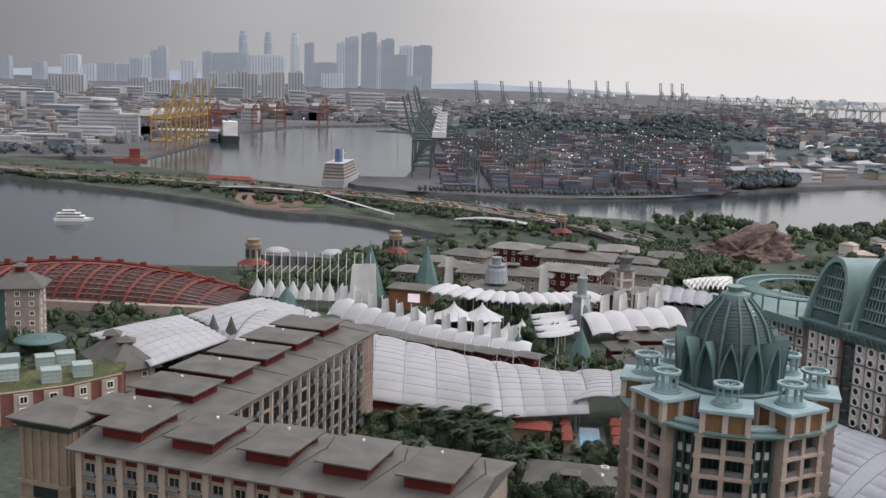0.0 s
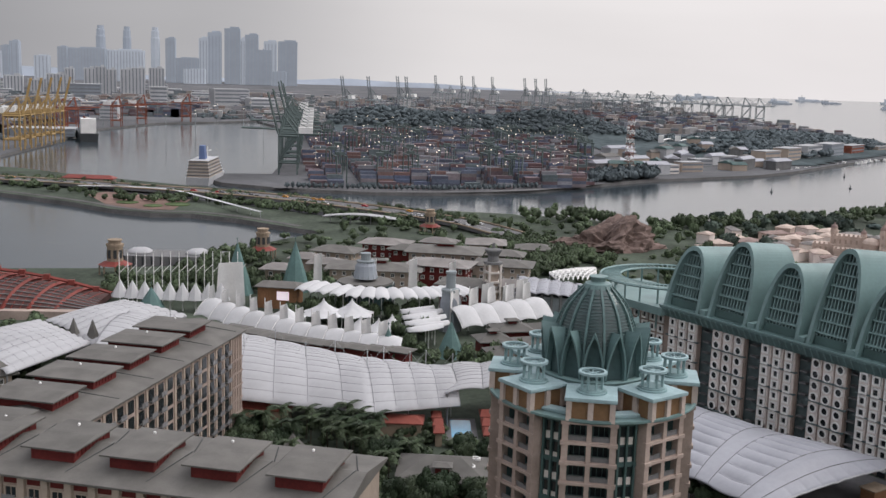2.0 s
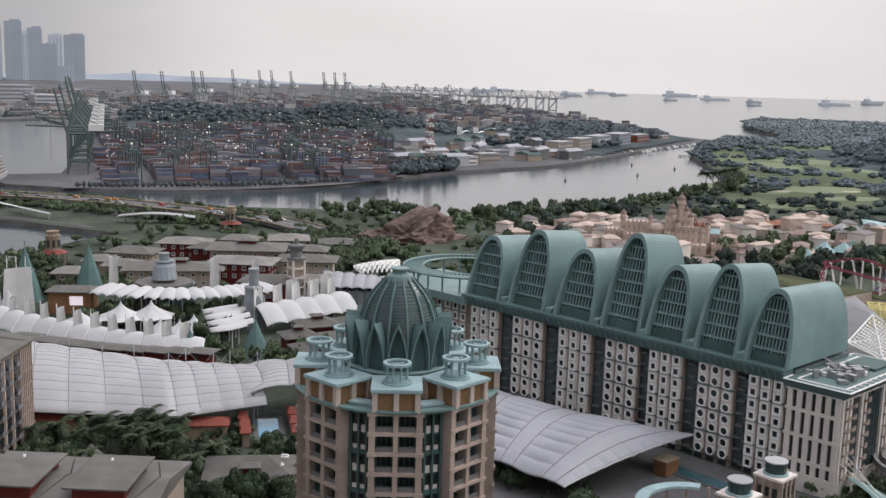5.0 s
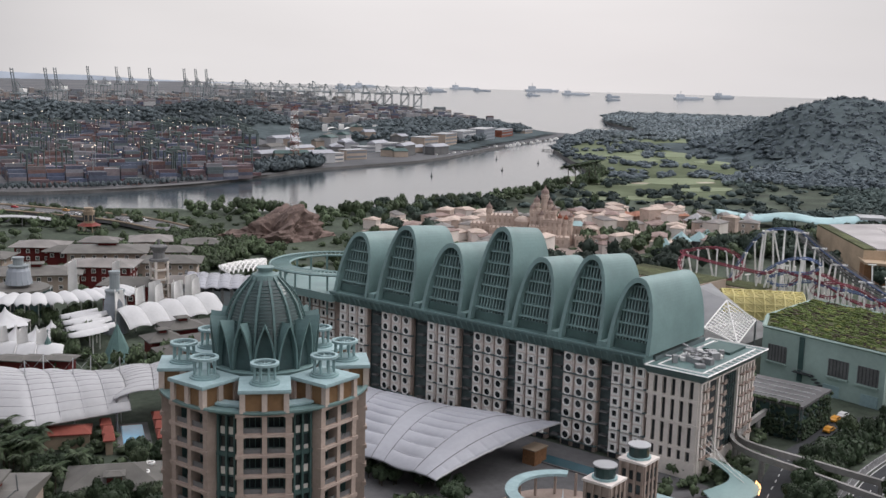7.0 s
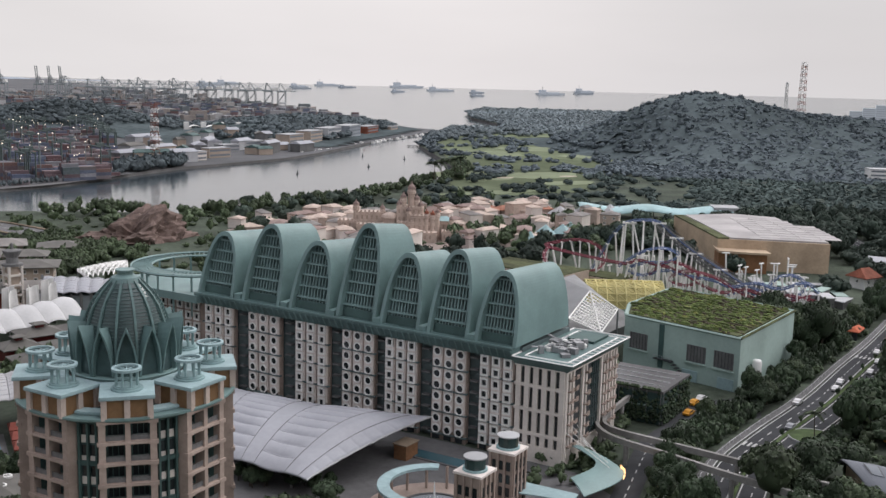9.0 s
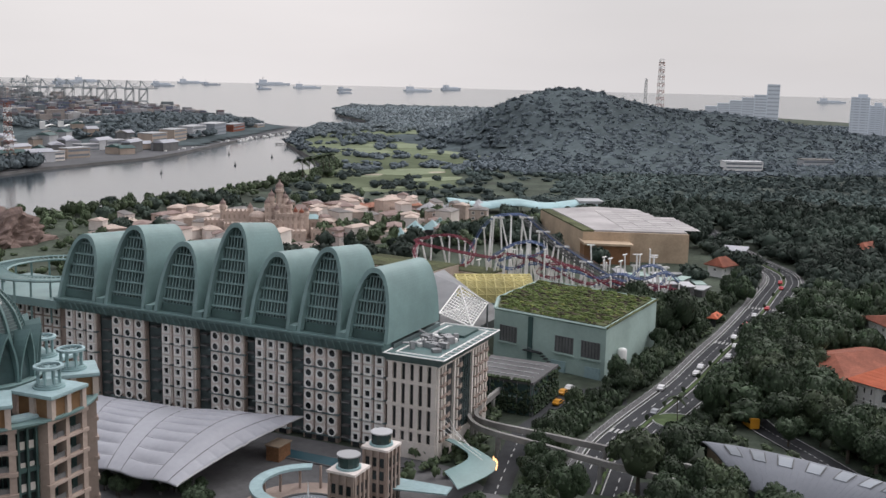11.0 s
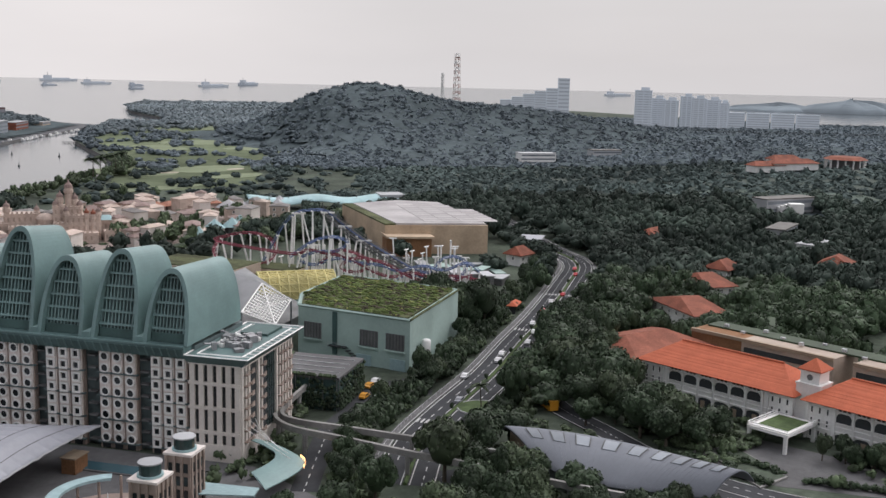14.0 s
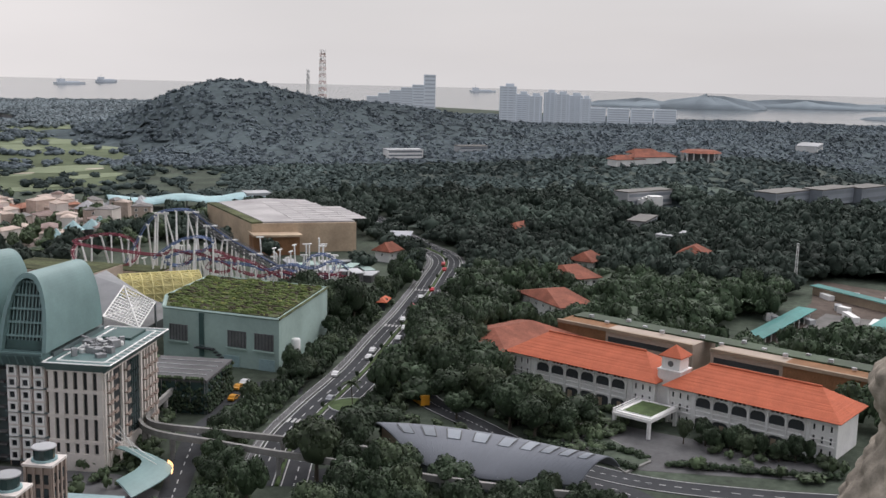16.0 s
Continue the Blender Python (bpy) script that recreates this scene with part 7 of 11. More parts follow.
PLANTER = [(232.6, 111.6), (241.3, 108.4), (232.2, 92.2), (221.5, 93.9)]
bm = B()
prism(bm, PLANTER, 5.06, 5.5)
solo("planter", bm, M["beam"], "raised pale concrete planting bed of the forecourt", "planter")
bm = B()
prism(bm, [(x * 0.93 + sum(p[0] for p in PLANTER) / 4 * 0.07, y * 0.93 + sum(p[1] for p in PLANTER) / 4 * 0.07) for x, y in PLANTER], 5.5, 5.56)
solo("planter_soil", bm, M["soil"], "dark soil in the raised planting bed", "soil", kind="structure")


def rail_beam(pts, z):
    t = thing("monorail_track", "pale concrete monorail beam on slim piers", "monorail track", (0, 0, 0))
    P = smooth(pts, 6)
    bm = B()
    rings = []
    for i, p in enumerate(P):
        d = (Vector(P[min(i + 1, len(P) - 1)]) - Vector(P[max(i - 1, 0)])).normalized()
        nx, ny = -d.y * 0.45, d.x * 0.45
        rings.append([bm.verts.new(q) for q in ((p[0] + nx, p[1] + ny, z - 0.7), (p[0] - nx, p[1] - ny, z - 0.7), (p[0] - nx, p[1] - ny, z + 0.7), (p[0] + nx, p[1] + ny, z + 0.7))])
    for a, b in zip(rings, rings[1:]):
        for i in range(4):
            bm.faces.new((a[i], a[(i + 1) % 4], b[(i + 1) % 4], b[i]))
    part("beam", bm, M["beam"], t)
    for p in P[::5]:
        bm = B()
        bar(bm, (*p, 5), (*p, z - 0.6), 0.55, 8)
        part("pier", bm, M["beam"], t)


rail_beam([(196, 212), (182, 204), (171.5, 197), (167.9, 189.8), (173, 175.4), (178.8, 160), (184.4, 143.6), (187.4, 135)], 11.0)
rail_beam([(194, 216), (180, 208), (168.4, 196.5), (164.8, 186.6), (168.2, 171.7), (172, 155), (177, 137.4), (178.6, 129), (180.8, 121), (185, 107), (191, 92)], 10.6)


def train_station():
    t = thing("station_roof", "leaf-shaped blue-grey metal station roof with skylights", "station", (0, 0, 0))
    zinc = mat("grey_zinc_sheet", (0.165, 0.176, 0.198), 0.6, 0.04, 1.2, 0.02, spec=0.15, stain=0.1)
    RG = smooth([(197.8, 146.5), (200.2, 132), (203.2, 114), (205.0, 101), (206.4, 92)], 8)
    EV = smooth([(191.4, 133.0), (188.9, 122.5), (191.0, 113), (195.6, 104), (200, 95)], 8)

    def fn(u, v):
        k = min(int(u * 31.999), 31)
        w = u * 32 - k
        r = Vector(RG[k]).lerp(Vector(RG[k + 1]), w)
        e = Vector(EV[k]).lerp(Vector(EV[k + 1]), w)
        zr = 12.2 + 2.0 * math.sin(min(1.0, u * 2.2) * math.pi / 2)
        if v < 0:
            p = r - (e - r) * 0.55 * -v
            return (p.x, p.y, zr - 2.8 * v * v)
        p = r.lerp(e, v)
        return (p.x, p.y, zr + (9.0 - zr) * (0.25 * v + 0.75 * v ** 2.4))

    bm = B()
    sheet(bm, lambda u, v: fn(u, -1 + 2 * v), 48, 24, 0.3)
    part("shell", bm, zinc, t, smooth=True)
    for k in range(40):
        bm = B()
        rail(bm, [fn((k + 0.5) / 40, -0.4 + 1.4 * j / 12) for j in range(13)], 0.03, 4)
        part("standing_seam", bm, zinc, t)
    for k in range(9):
        bm = B()
        sheet(bm, lambda u, v: tuple(c + o for c, o in zip(fn(0.10 + k * 0.095 + 0.045 * u, -0.04 + 0.34 * v), (0, 0, 0.16 + 0.1 * math.sin(math.pi * v)))), 3, 5, 0.15)
        part("skylight", bm, M["farglass"], t, "blue-grey glazed skylight strip")
        for e_ in (-0.003, 0.048):
            bm = B()
            rail(bm, [tuple(c + o for c, o in zip(fn(0.10 + k * 0.095 + e_, -0.05 + 0.36 * j / 5), (0, 0, 0.2))) for j in range(6)], 0.1, 4)
            part("skylight_rim", bm, M["louvre"], t)
    bm = B()
    n = 10
    for k in range(n):
        p, q = fn(0.012, k / n), fn(0.012, (k + 1) / n)
        face(bm, [(p[0], p[1], 4.5), (q[0], q[1], 4.5), (q[0], q[1], q[2] - 0.3), (p[0], p[1], p[2] - 0.3)])
    bmesh.ops.solidify(bm, geom=bm.faces[:], thickness=0.4)
    part("end_wall", bm, M["tan"], t, "grey-brown concrete end wall")
    for k in range(14):
        u0, u1 = 0.06 + k * 0.064, 0.06 + (k + 1) * 0.064 - 0.008
        p, q = fn(u0, 0.82), fn(u1, 0.82)
        bm = B()
        face(bm, [(p[0], p[1], 4.6), (q[0], q[1], 4.6), (q[0], q[1], q[2] - 0.3), (p[0], p[1], p[2] - 0.3)])
        bmesh.ops.solidify(bm, geom=bm.faces[:], thickness=0.15)
        part("glazing_panel", bm, M["farglass"], t)
    for k in range(6):
        p = fn(0.08 + 0.16 * k, 0.95)
        bm = B()
        bar(bm, (p[0], p[1], 4.5), (p[0], p[1], p[2] - 0.2), 0.3, 8)
        part("column", bm, M["trackblue"] if k == 0 else M["steel"], t)


train_station()


# ---- white colonial hotel with orange tiled roofs ----
def colonial_hotel():
    ho = thing("colonial_hotel", "white three-storey colonial hotel with orange tiled roofs", "hotel", (259, 58, 5), -4.9)
    E_ = 10.0
    # arches are flat dark faces on the wall, standing in for inner shade
    arch = B()
    w, h = 4.1, 2.55
    outer = [(-w / 2, 0), (w / 2, 0), (w / 2, h * 0.6), (w * 0.42, h * 0.86), (w * 0.25, h), (-w * 0.25, h), (-w * 0.42, h * 0.86), (-w / 2, h * 0.6)]
    f = arch.faces.new([arch.verts.new((x, -0.03, z)) for x, z in outer])
    arch = mesh_of("arched_opening", arch, M["darkrecess"])
    trim_ = B()
    rail(trim_, [(x, -0.08, z) for x, z in outer[1:]], 0.11, 4)
    trim_ = mesh_of("arch_trim", trim_, M["white"])
    low_ = B()
    lw = [(-2.0, 0), (2.0, 0), (2.0, 2.3), (1.6, 2.75), (0.8, 2.95), (-0.8, 2.95), (-1.6, 2.75), (-2.0, 2.3)]
    low_.faces.new([low_.verts.new((x, -0.03, z)) for x, z in lw])
    low_ = mesh_of("ground_opening", low_, M["darkrecess"])
    door_ = B()
    box(door_, 0, -0.1, 0, 1.3, 0.12, 2.2)
    door_ = mesh_of("door", door_, M["tan"])
    rl = B()
    box(rl, 0, -0.14, 0.82, 4.3, 0.16, 0.14)
    box(rl, 0, -0.14, 0.02, 4.3, 0.14, 0.16)
    for k in range(15):
        box(rl, -1.96 + k * 0.28, -0.14, 0.18, 0.13, 0.1, 0.66)
    rl = mesh_of("balustrade", rl, M["white"])
    pil = B()
    box(pil, 0, -0.15, 0, 0.55, 0.4, E_)
    pil = mesh_of("pilaster", pil, M["white"])
    wn = window_mesh(0.75, 1.9, M["white"], 0.15, 0)
    small = B()
    box(small, 0, -0.04, 0, 0.8, 0.1, 0.5)
    small = mesh_of("vent_window", small, M["darkrecess"])
    for y0, y1 in ((-1, 43.6), (47.4, 94)):
        bm = B()
        box(bm, 8.5, (y0 + y1) / 2, 0, 16, y1 - y0 - 1, E_)
        part("wall", bm, M["white"], ho)
        # roof in courses of tiles
        bm = B()
        Lh = (y1 - y0) + 2.2
        cy = (y0 + y1) / 2
        rows = 26
        for side in (-1, 1):
            for r in range(rows):
                a, b = r / rows, (r + 1) / rows
                xa, xb = 8.5 + side * 10.0 * (1 - a), 8.5 + side * 10.0 * (1 - b) + side * 0.05
                za, zb = E_ + 0.1 + 5.4 * a + 0.04, E_ + 0.1 + 5.4 * b
                ha, hb = Lh / 2 - 8.5 * a, Lh / 2 - 8.5 * b
                v = [bm.verts.new(p) for p in ((xa, cy - ha, za), (xa, cy + ha, za), (xb, cy + hb, zb), (xb, cy - hb, zb))]
                bm.faces.new(v if side < 0 else v[::-1])
                v2 = [bm.verts.new(p) for p in ((xa, cy - ha, za - 0.06), (xa, cy + ha, za - 0.06), (xa, cy + ha, za), (xa, cy - ha, za))]
                bm.faces.new(v2)
        for end in (-1, 1):
            for r in range(rows):
                a, b = r / rows, (r + 1) / rows
                ya, yb = cy + end * (Lh / 2 - 8.5 * a), cy + end * (Lh / 2 - 8.5 * b)
                za, zb = E_ + 0.14 + 5.4 * a, E_ + 0.1 + 5.4 * b
                face(bm, [(8.5 - 10 * (1 - a), ya, za), (8.5 + 10 * (1 - a), ya, za), (8.5 + 10 * (1 - b), yb, zb), (8.5 - 10 * (1 - b), yb, zb)])
        box(bm, 8.5, cy, E_ - 0.1, 19.8, Lh, 0.2)
        bmesh.ops.remove_doubles(bm, verts=bm.verts[:], dist=0.075)
        part("roof", bm, M["terracotta"], ho, "bright orange clay-tile hipped roof")
        bm = B()
        bar(bm, (8.5, cy - Lh / 2 + 8.5, E_ + 5.6), (8.5, cy + Lh / 2 - 8.5, E_ + 5.6), 0.28, 6)
        part("ridge", bm, M["terracotta"], ho)
        bm = B()
        n = 9
        box(bm, 0.3, cy, 3.3, 0.5, y1 - y0, 0.3)
        box(bm, 0.3, cy, 4.7, 0.5, y1 - y0, 0.25)
        box(bm, 0.3, cy, 8.62, 0.5, y1 - y0, 0.25)
        box(bm, 0.3, cy, 9.55, 0.6, y1 - y0, 0.35)
        part("string_course", bm, M["white"], ho)
        pitch_ = 4.9
        ya = cy - 3 * pitch_
        for k in range(7):
            again("pilaster", pil, ho, pose(0.35, ya + pitch_ * k, 0, 0, 0, -90))
        for k in range(6):
            y = ya + pitch_ * (k + 0.5)
            again("arched_opening", arch, ho, pose(0.42, y, 5.95, 0, 0, -90))
            again("arch_trim", trim_, ho, pose(0.42, y, 5.95, 0, 0, -90))
            again("balustrade", rl, ho, pose(0.4, y, 5.0, 0, 0, -90))
            again("ground_opening", low_, ho, pose(0.42, y, 0.1, 0, 0, -90))
            again("door", door_, ho, pose(0.36, y + (0.6 if k % 2 else -0.5), 0.1, 0, 0, -90))
            for o in (-1.2, 0, 1.2):
                again("vent_window", small, ho, pose(0.42, y + o, 8.95, 0, 0, -90))
        for yy in (y0 + 3.6, y1 - 3.6):
            for r in range(3):
                for o in (-2.1, 0, 2.1):
                    again("window", wn, ho, pose(0.42, yy + o, 1.7 + r * 3.1, 0, 0, -90))
            for o in (-3.4, 3.4):
                again("pilaster", pil, ho, pose(0.35, yy + o, 0, 0, 0, -90))
    for k in range(5):
        for r in range(3):
            again("window", wn, ho, pose(2.5 + 3 * k, 0.45, 1.7 + r * 3.2))
    # centre with cupola tower and porch
    bm = B()
    box(bm, 8.5, 45.4, 0, 12, 6, 10.6)
    part("centre_wall", bm, M["white"], ho)
    bm = B()
    box(bm, 5.5, 44.6, 10.6, 6.5, 6.5, 2.6)
    box(bm, 5.5, 44.6, 13.2, 5.2, 5.2, 3.4)
    box(bm, 5.5, 44.6, 13.0, 6.9, 6.9, 0.4)
    box(bm, 5.5, 44.6, 16.4, 6.0, 6.0, 0.35)
    part("cupola_tower", bm, M["white"], ho)
    bm = B()
    lathe(bm, [(0.8, 0), (0.8, 0.1)], 16)
    bmesh.ops.rotate(bm, verts=bm.verts[:], cent=(0, 0, 0), matrix=Matrix.Rotation(radians(-90), 3, "Y"))
    bmesh.ops.translate(bm, verts=bm.verts[:], vec=(2.88, 44.6, 15))
    part("clock_face", bm, M["louvre"], ho)
    bm = B()
    hip(bm, 5.5, 44.6, 16.75, 6.6, 6.6, 3.0, 0, 0.02)
    part("cupola_roof", bm, M["terracotta"], ho)
    bm = B()
    box(bm, -8.5, 45.2, 4.3, 15, 11.0, 0.7)
    po = part("porch_roof", bm, M["white"], ho)
    bm = B()
    box(bm, -8.0, 45.2, 5.0, 11, 8.2, 0.12)
    part("porch_lawn", bm, M["grass"], po)
    for sx in (-15.6, -1.5):
        for sy in (40.3, 50.2):
            bm = B()
            box(bm, sx, sy, 0, 0.8, 0.8, 4.4)
            part("porch_column", bm, M["white"], po)
    bm = B()
    for p, q in (((-15.8, 39.8), (-15.8, 50.6)), ((-15.8, 39.8), (-1.2, 39.8)), ((-15.8, 50.6), (-1.2, 50.6))):
        bar(bm, (*p, 5.9), (*q, 5.9), 0.14, 4)
        bar(bm, (*p, 5.3), (*q, 5.3), 0.2, 4)
    part("porch_balustrade", bm, M["white"], po)


colonial_hotel()
# brown brick service wall and blocks behind
bw = thing("brick_annex", "long brown brick and cream annex with flat planted roof", "building", (300, 60, 5), -4.9)
for y0, y1, mm in ((0, 24, "brick"), (24, 46, "beige"), (52, 82, "beige"), (82, 100, "brick")):
    bm = B()
    box(bm, 10, (y0 + y1) / 2, 0, 16, y1 - y0, 10)
    part("block", bm, M[mm], bw)
    bm = B()
    box(bm, 1.8, (y0 + y1) / 2, 9.4, 1.0, y1 - y0, 1.0)
    part("coping", bm, M["tan"], bw)
    if mm == "beige":
        bm = B()
        for z in (2.6, 6.2):
            box(bm, 1.9, (y0 + y1) / 2, z, 0.3, y1 - y0 - 2, 1.6)
        part("window_band", bm, M["darkrecess"], bw)
bm = B()
box(bm, 13, 50, 10, 7, 98, 0.5)
part("planting", bm, M["leaf"], bw)
for k in range(14):
    bm = B()
    box(bm, 8 + (k % 3) * 3, 6 + k * 6.6 + (k * 7 % 3), 10.4, 1.1, 1.3, 0.6 + (k % 2) * 0.4)
    part("roof_unit", bm, M["farwall"], bw)


# red-roofed bungalows in the woods
for x, y, w, d, h, rz, rf in ((296, 168, 32, 26, 6, -14, "oldtile"), (354, 184, 13, 30, 6.5, -30, "oldtile"), (402, 203, 12, 24, 6.5, -28, "oldtile"), (440, 214, 12, 10, 6, 0, "oldtile"),
                              (492, 183, 12, 12, 6, 10, "oldtile"), (508, 289, 16, 9, 5, 0, "oldtile"), (404, 300, 9, 8, 5, 0, "oldtile"), (438, 318, 14, 9, 7, 30, "fabricgrey"), (420, 352, 12, 9, 4, 30, "fabricgrey")):
    house("bungalow", "white bungalow with %s roof among trees" % ("weathered red tile" if rf == "oldtile" else "pale flat"), "house", x, y, w, d, h, rz, "white", rf, 4.0 if rf == "oldtile" else 0.8, 1.4, 0.5, group="bungalows in the woods", storeys=1)
bh = thing("bus_shelter", "small orange-roofed bus shelter", "shelter", (322, 240, 5), 25)
bm = B()
hip(bm, 0, 0, 3, 9, 4, 1.5, 0, 0.6)
part("roof", bm, M["terracotta"], bh)
bm = B()
for x in (-3.6, 3.6):
    box(bm, x, 0, 0, 0.4, 2.6, 3.1)
part("support", bm, M["darkrecess"], bh)


def flat_block(name, label, x, y, w, d, h, rz, wall="white", storeys=3, z=5.0, cat="building", group="", roof="farwall", band="farwindow"):
    """A flat-roofed block with window bands on each floor."""
    t = thing(name, label, cat, (x, y, z), rz, group)
    bm = B()
    box(bm, 0, 0, 0, w, d, h)
    part("wall", bm, M[wall], t)
    fh = h / storeys
    me = B()
    box(me, 0, 0, 0, w * 0.94, 0.3, fh * 0.42)
    me = mesh_of("window_band", me, M[band])
    me2 = B()
    box(me2, 0, 0, 0, 0.3, d * 0.9, fh * 0.42)
    me2 = mesh_of("window_band", me2, M[band])
    for s in range(storeys):
        again("window_band", me, t, pose(0, -d / 2, s * fh + fh * 0.35))
        if storeys < 8 and group not in ("harbourside blocks", "town blocks"):
            again("window_band", me2, t, pose(w / 2, 0, s * fh + fh * 0.35))
    bm = B()
    box(bm, 0, 0, h, w + 0.8, d + 0.8, 0.6)
    part("roof_slab", bm, M[roof], t)
    return t


def hz(x, y):
    """Height of the wooded ground."""
    def g(cx, cy, h, sa, sb, ang=0.0):
        c, s = math.cos(radians(ang)), math.sin(radians(ang))
        u, v = (x - cx) * c + (y - cy) * s, -(x - cx) * s + (y - cy) * c
        return h * math.exp(-0.5 * ((u / sa) ** 2 + (v / sb) ** 2))

    ramp_ = min(1.0, max(0.0, (x * 0.9 - y * 0.2 - 485) / 85))
    ramp_ = ramp_ * ramp_ * (3 - 2 * ramp_)
    return 5 + ramp_ * (g(897, 905, 29.3, 61.7, 70, -32) + g(836.5, 887, 35.7, 144.3, 119, -32) + g(1050, 794, 26.3, 95.4, 92, -32)) + g(1230, 690, 11, 160, 130) + g(790, 290, 13, 120, 90) + g(1000, 420, 15, 130, 110) + g(1500, 300, 14, 300, 200)


def hz2(x, y):
    def g(cx, cy, h, s):
        return h * math.exp(-0.5 * (((x - cx) ** 2 + (y - cy) ** 2) / s ** 2))

    return 4 + g(85, 1575, 24, 55) + g(330, 1500, 30, 70) + g(500, 1260, 17, 70) + g(650, 1430, 14, 80) + g(200, 1620, 16, 70)


for name, fn, x0, x1, y0, y1, step, lab in (("ground_hill", hz, 380, 2000, 60, 1480, 30, "wooded island hill ground"), ("ground_knoll", hz2, 20, 800, 980, 1700, 20, "wooded terminal hills")):
    nx, ny = int((x1 - x0) / step), int((y1 - y0) / step)
    bm = B()
    vs_ = [[bm.verts.new((x0 + step * i, y0 + step * j, fn(x0 + step * i, y0 + step * j) - 0.35)) for j in range(ny + 1)] for i in range(nx + 1)]
    for i in range(nx):
        for j in range(ny):
            if max(v.co.z for v in (vs_[i][j], vs_[i + 1][j], vs_[i + 1][j + 1], vs_[i][j + 1])) > (7.5 if fn is hz else 5.4):
                if all(inside(v.co.x, v.co.y, SENTOSA if fn is hz else ISLAND) for v in (vs_[i][j], vs_[i + 1][j], vs_[i + 1][j + 1], vs_[i][j + 1])):
                    bm.faces.new((vs_[i][j], vs_[i + 1][j], vs_[i + 1][j + 1], vs_[i][j + 1]))
    bmesh.ops.delete(bm, geom=[v for v in bm.verts if not v.link_faces], context="VERTS")
    solo(name, bm, M["leaf_haze_floor"], lab, "ground", kind="structure", smooth=True)

for a in ((804, 585, 34, 14, 10, -35, "white", 3), (640, 275, 40, 12, 9, -20, "farwall", 2), (560, 240, 30, 10, 7, 10, "farwall", 2), (530, 210, 22, 9, 6, 0, "white", 2), (700, 205, 40, 16, 9, -15, "farglass", 2), (735, 185, 40, 14, 10, -15, "farglass", 2),
          (770, 170, 34, 14, 10, -15, "farglass", 2), (880, 560, 30, 12, 8, -30, "farwall", 2), (1100, 300, 60, 20, 9, 10, "white", 2)):
    flat_block("hillside_block", "pale low block among the trees", a[0], a[1], a[2], a[3], a[4], a[5], a[6], a[7], hz(a[0], a[1]) + 1, group="hillside blocks", roof="farwall" if a[6] == "white" else "roofgrey")
rp = thing("round_pavilion", "round red-roofed colonnaded pavilion on the ridge", "pavilion", (850, 318, hz(850, 318) + 3), 0)
bm = B()
prism(bm, disc(17, 24), 6.5, 8.5, disc(12, 24))
part("roof", bm, M["oldtile"], rp)
for k in range(16):
    bm = B()
    a = 2 * math.pi * k / 16
    bar(bm, (15 * math.cos(a), 15 * math.sin(a), -3), (15 * math.cos(a), 15 * math.sin(a), 6.6), 0.7, 6)
    part("column", bm, M["white"], rp)
bm = B()
prism(bm, disc(11, 20), -3, 6.5)
part("drum", bm, M["louvre"], rp)
for x, y, w in ((800, 340, 40), (780, 352, 26), (830, 360, 24)):
    house("ridge_house", "long red-roofed house on the ridge", "house", x, y, w, 12, 5, -30, "white", "oldtile", 3.5, 1, 0.7, z=hz(x, y) + 4, windows=False, group="ridge houses")
wc = thing("curved_white_house", "white curved stepped house among trees", "house", (620, 262, hz(620, 262) + 3), 40)
for k in range(4):
    bm = B()
    prism(bm, [(-14 + 7 * k, -4 - k * 0.8), (-7 + 7 * k, -4 - k * 1.4), (-7 + 7 * k, 4), (-14 + 7 * k, 4)], 0, 9 - k * 1.6)
    part("step", bm, M["white"], wc)

# ---- mast, condominiums, islands ----
def lattice_mast(x, y, z, h, w, label):
    g = 0.28 if w > 2 else 0.1
    t = thing("radio_mast", label, "mast", (x, y, z), 20)
    n = int(h / 4)
    for k in range(n):
        bm = B()
        s0, s1 = w * (1 - 0.35 * k / n) / 2, w * (1 - 0.35 * (k + 1) / n) / 2
        z0, z1 = h * k / n, h * (k + 1) / n
        for sx, sy in ((-1, -1), (1, -1), (1, 1), (-1, 1)):
            bar(bm, (sx * s0, sy * s0, z0), (sx * s1, sy * s1, z1), g, 4)
        for (ax, ay), (bx, by) in (((-1, -1), (1, -1)), ((1, -1), (1, 1)), ((1, 1), (-1, 1)), ((-1, 1), (-1, -1))):
            bar(bm, (ax * s0, ay * s0, z0), (bx * s1, by * s1, z1), g * 0.7, 4)
            bar(bm, (ax * s1, ay * s1, z1), (bx * s1, by * s1, z1), g * 0.7, 4)
        part("mast_section", bm, M["white"] if k % 2 or w < 3.5 else M["oldtile"], t)
    for k in range(5 if w > 2 else 0):
        bm = B()
        lathe(bm, [(1.3, h * (0.5 + 0.1 * k)), (1.6, h * (0.5 + 0.1 * k) + 1.6)], 8, w * 0.55 * (-1) ** k, 0)
        part("dish", bm, M["white"], t)


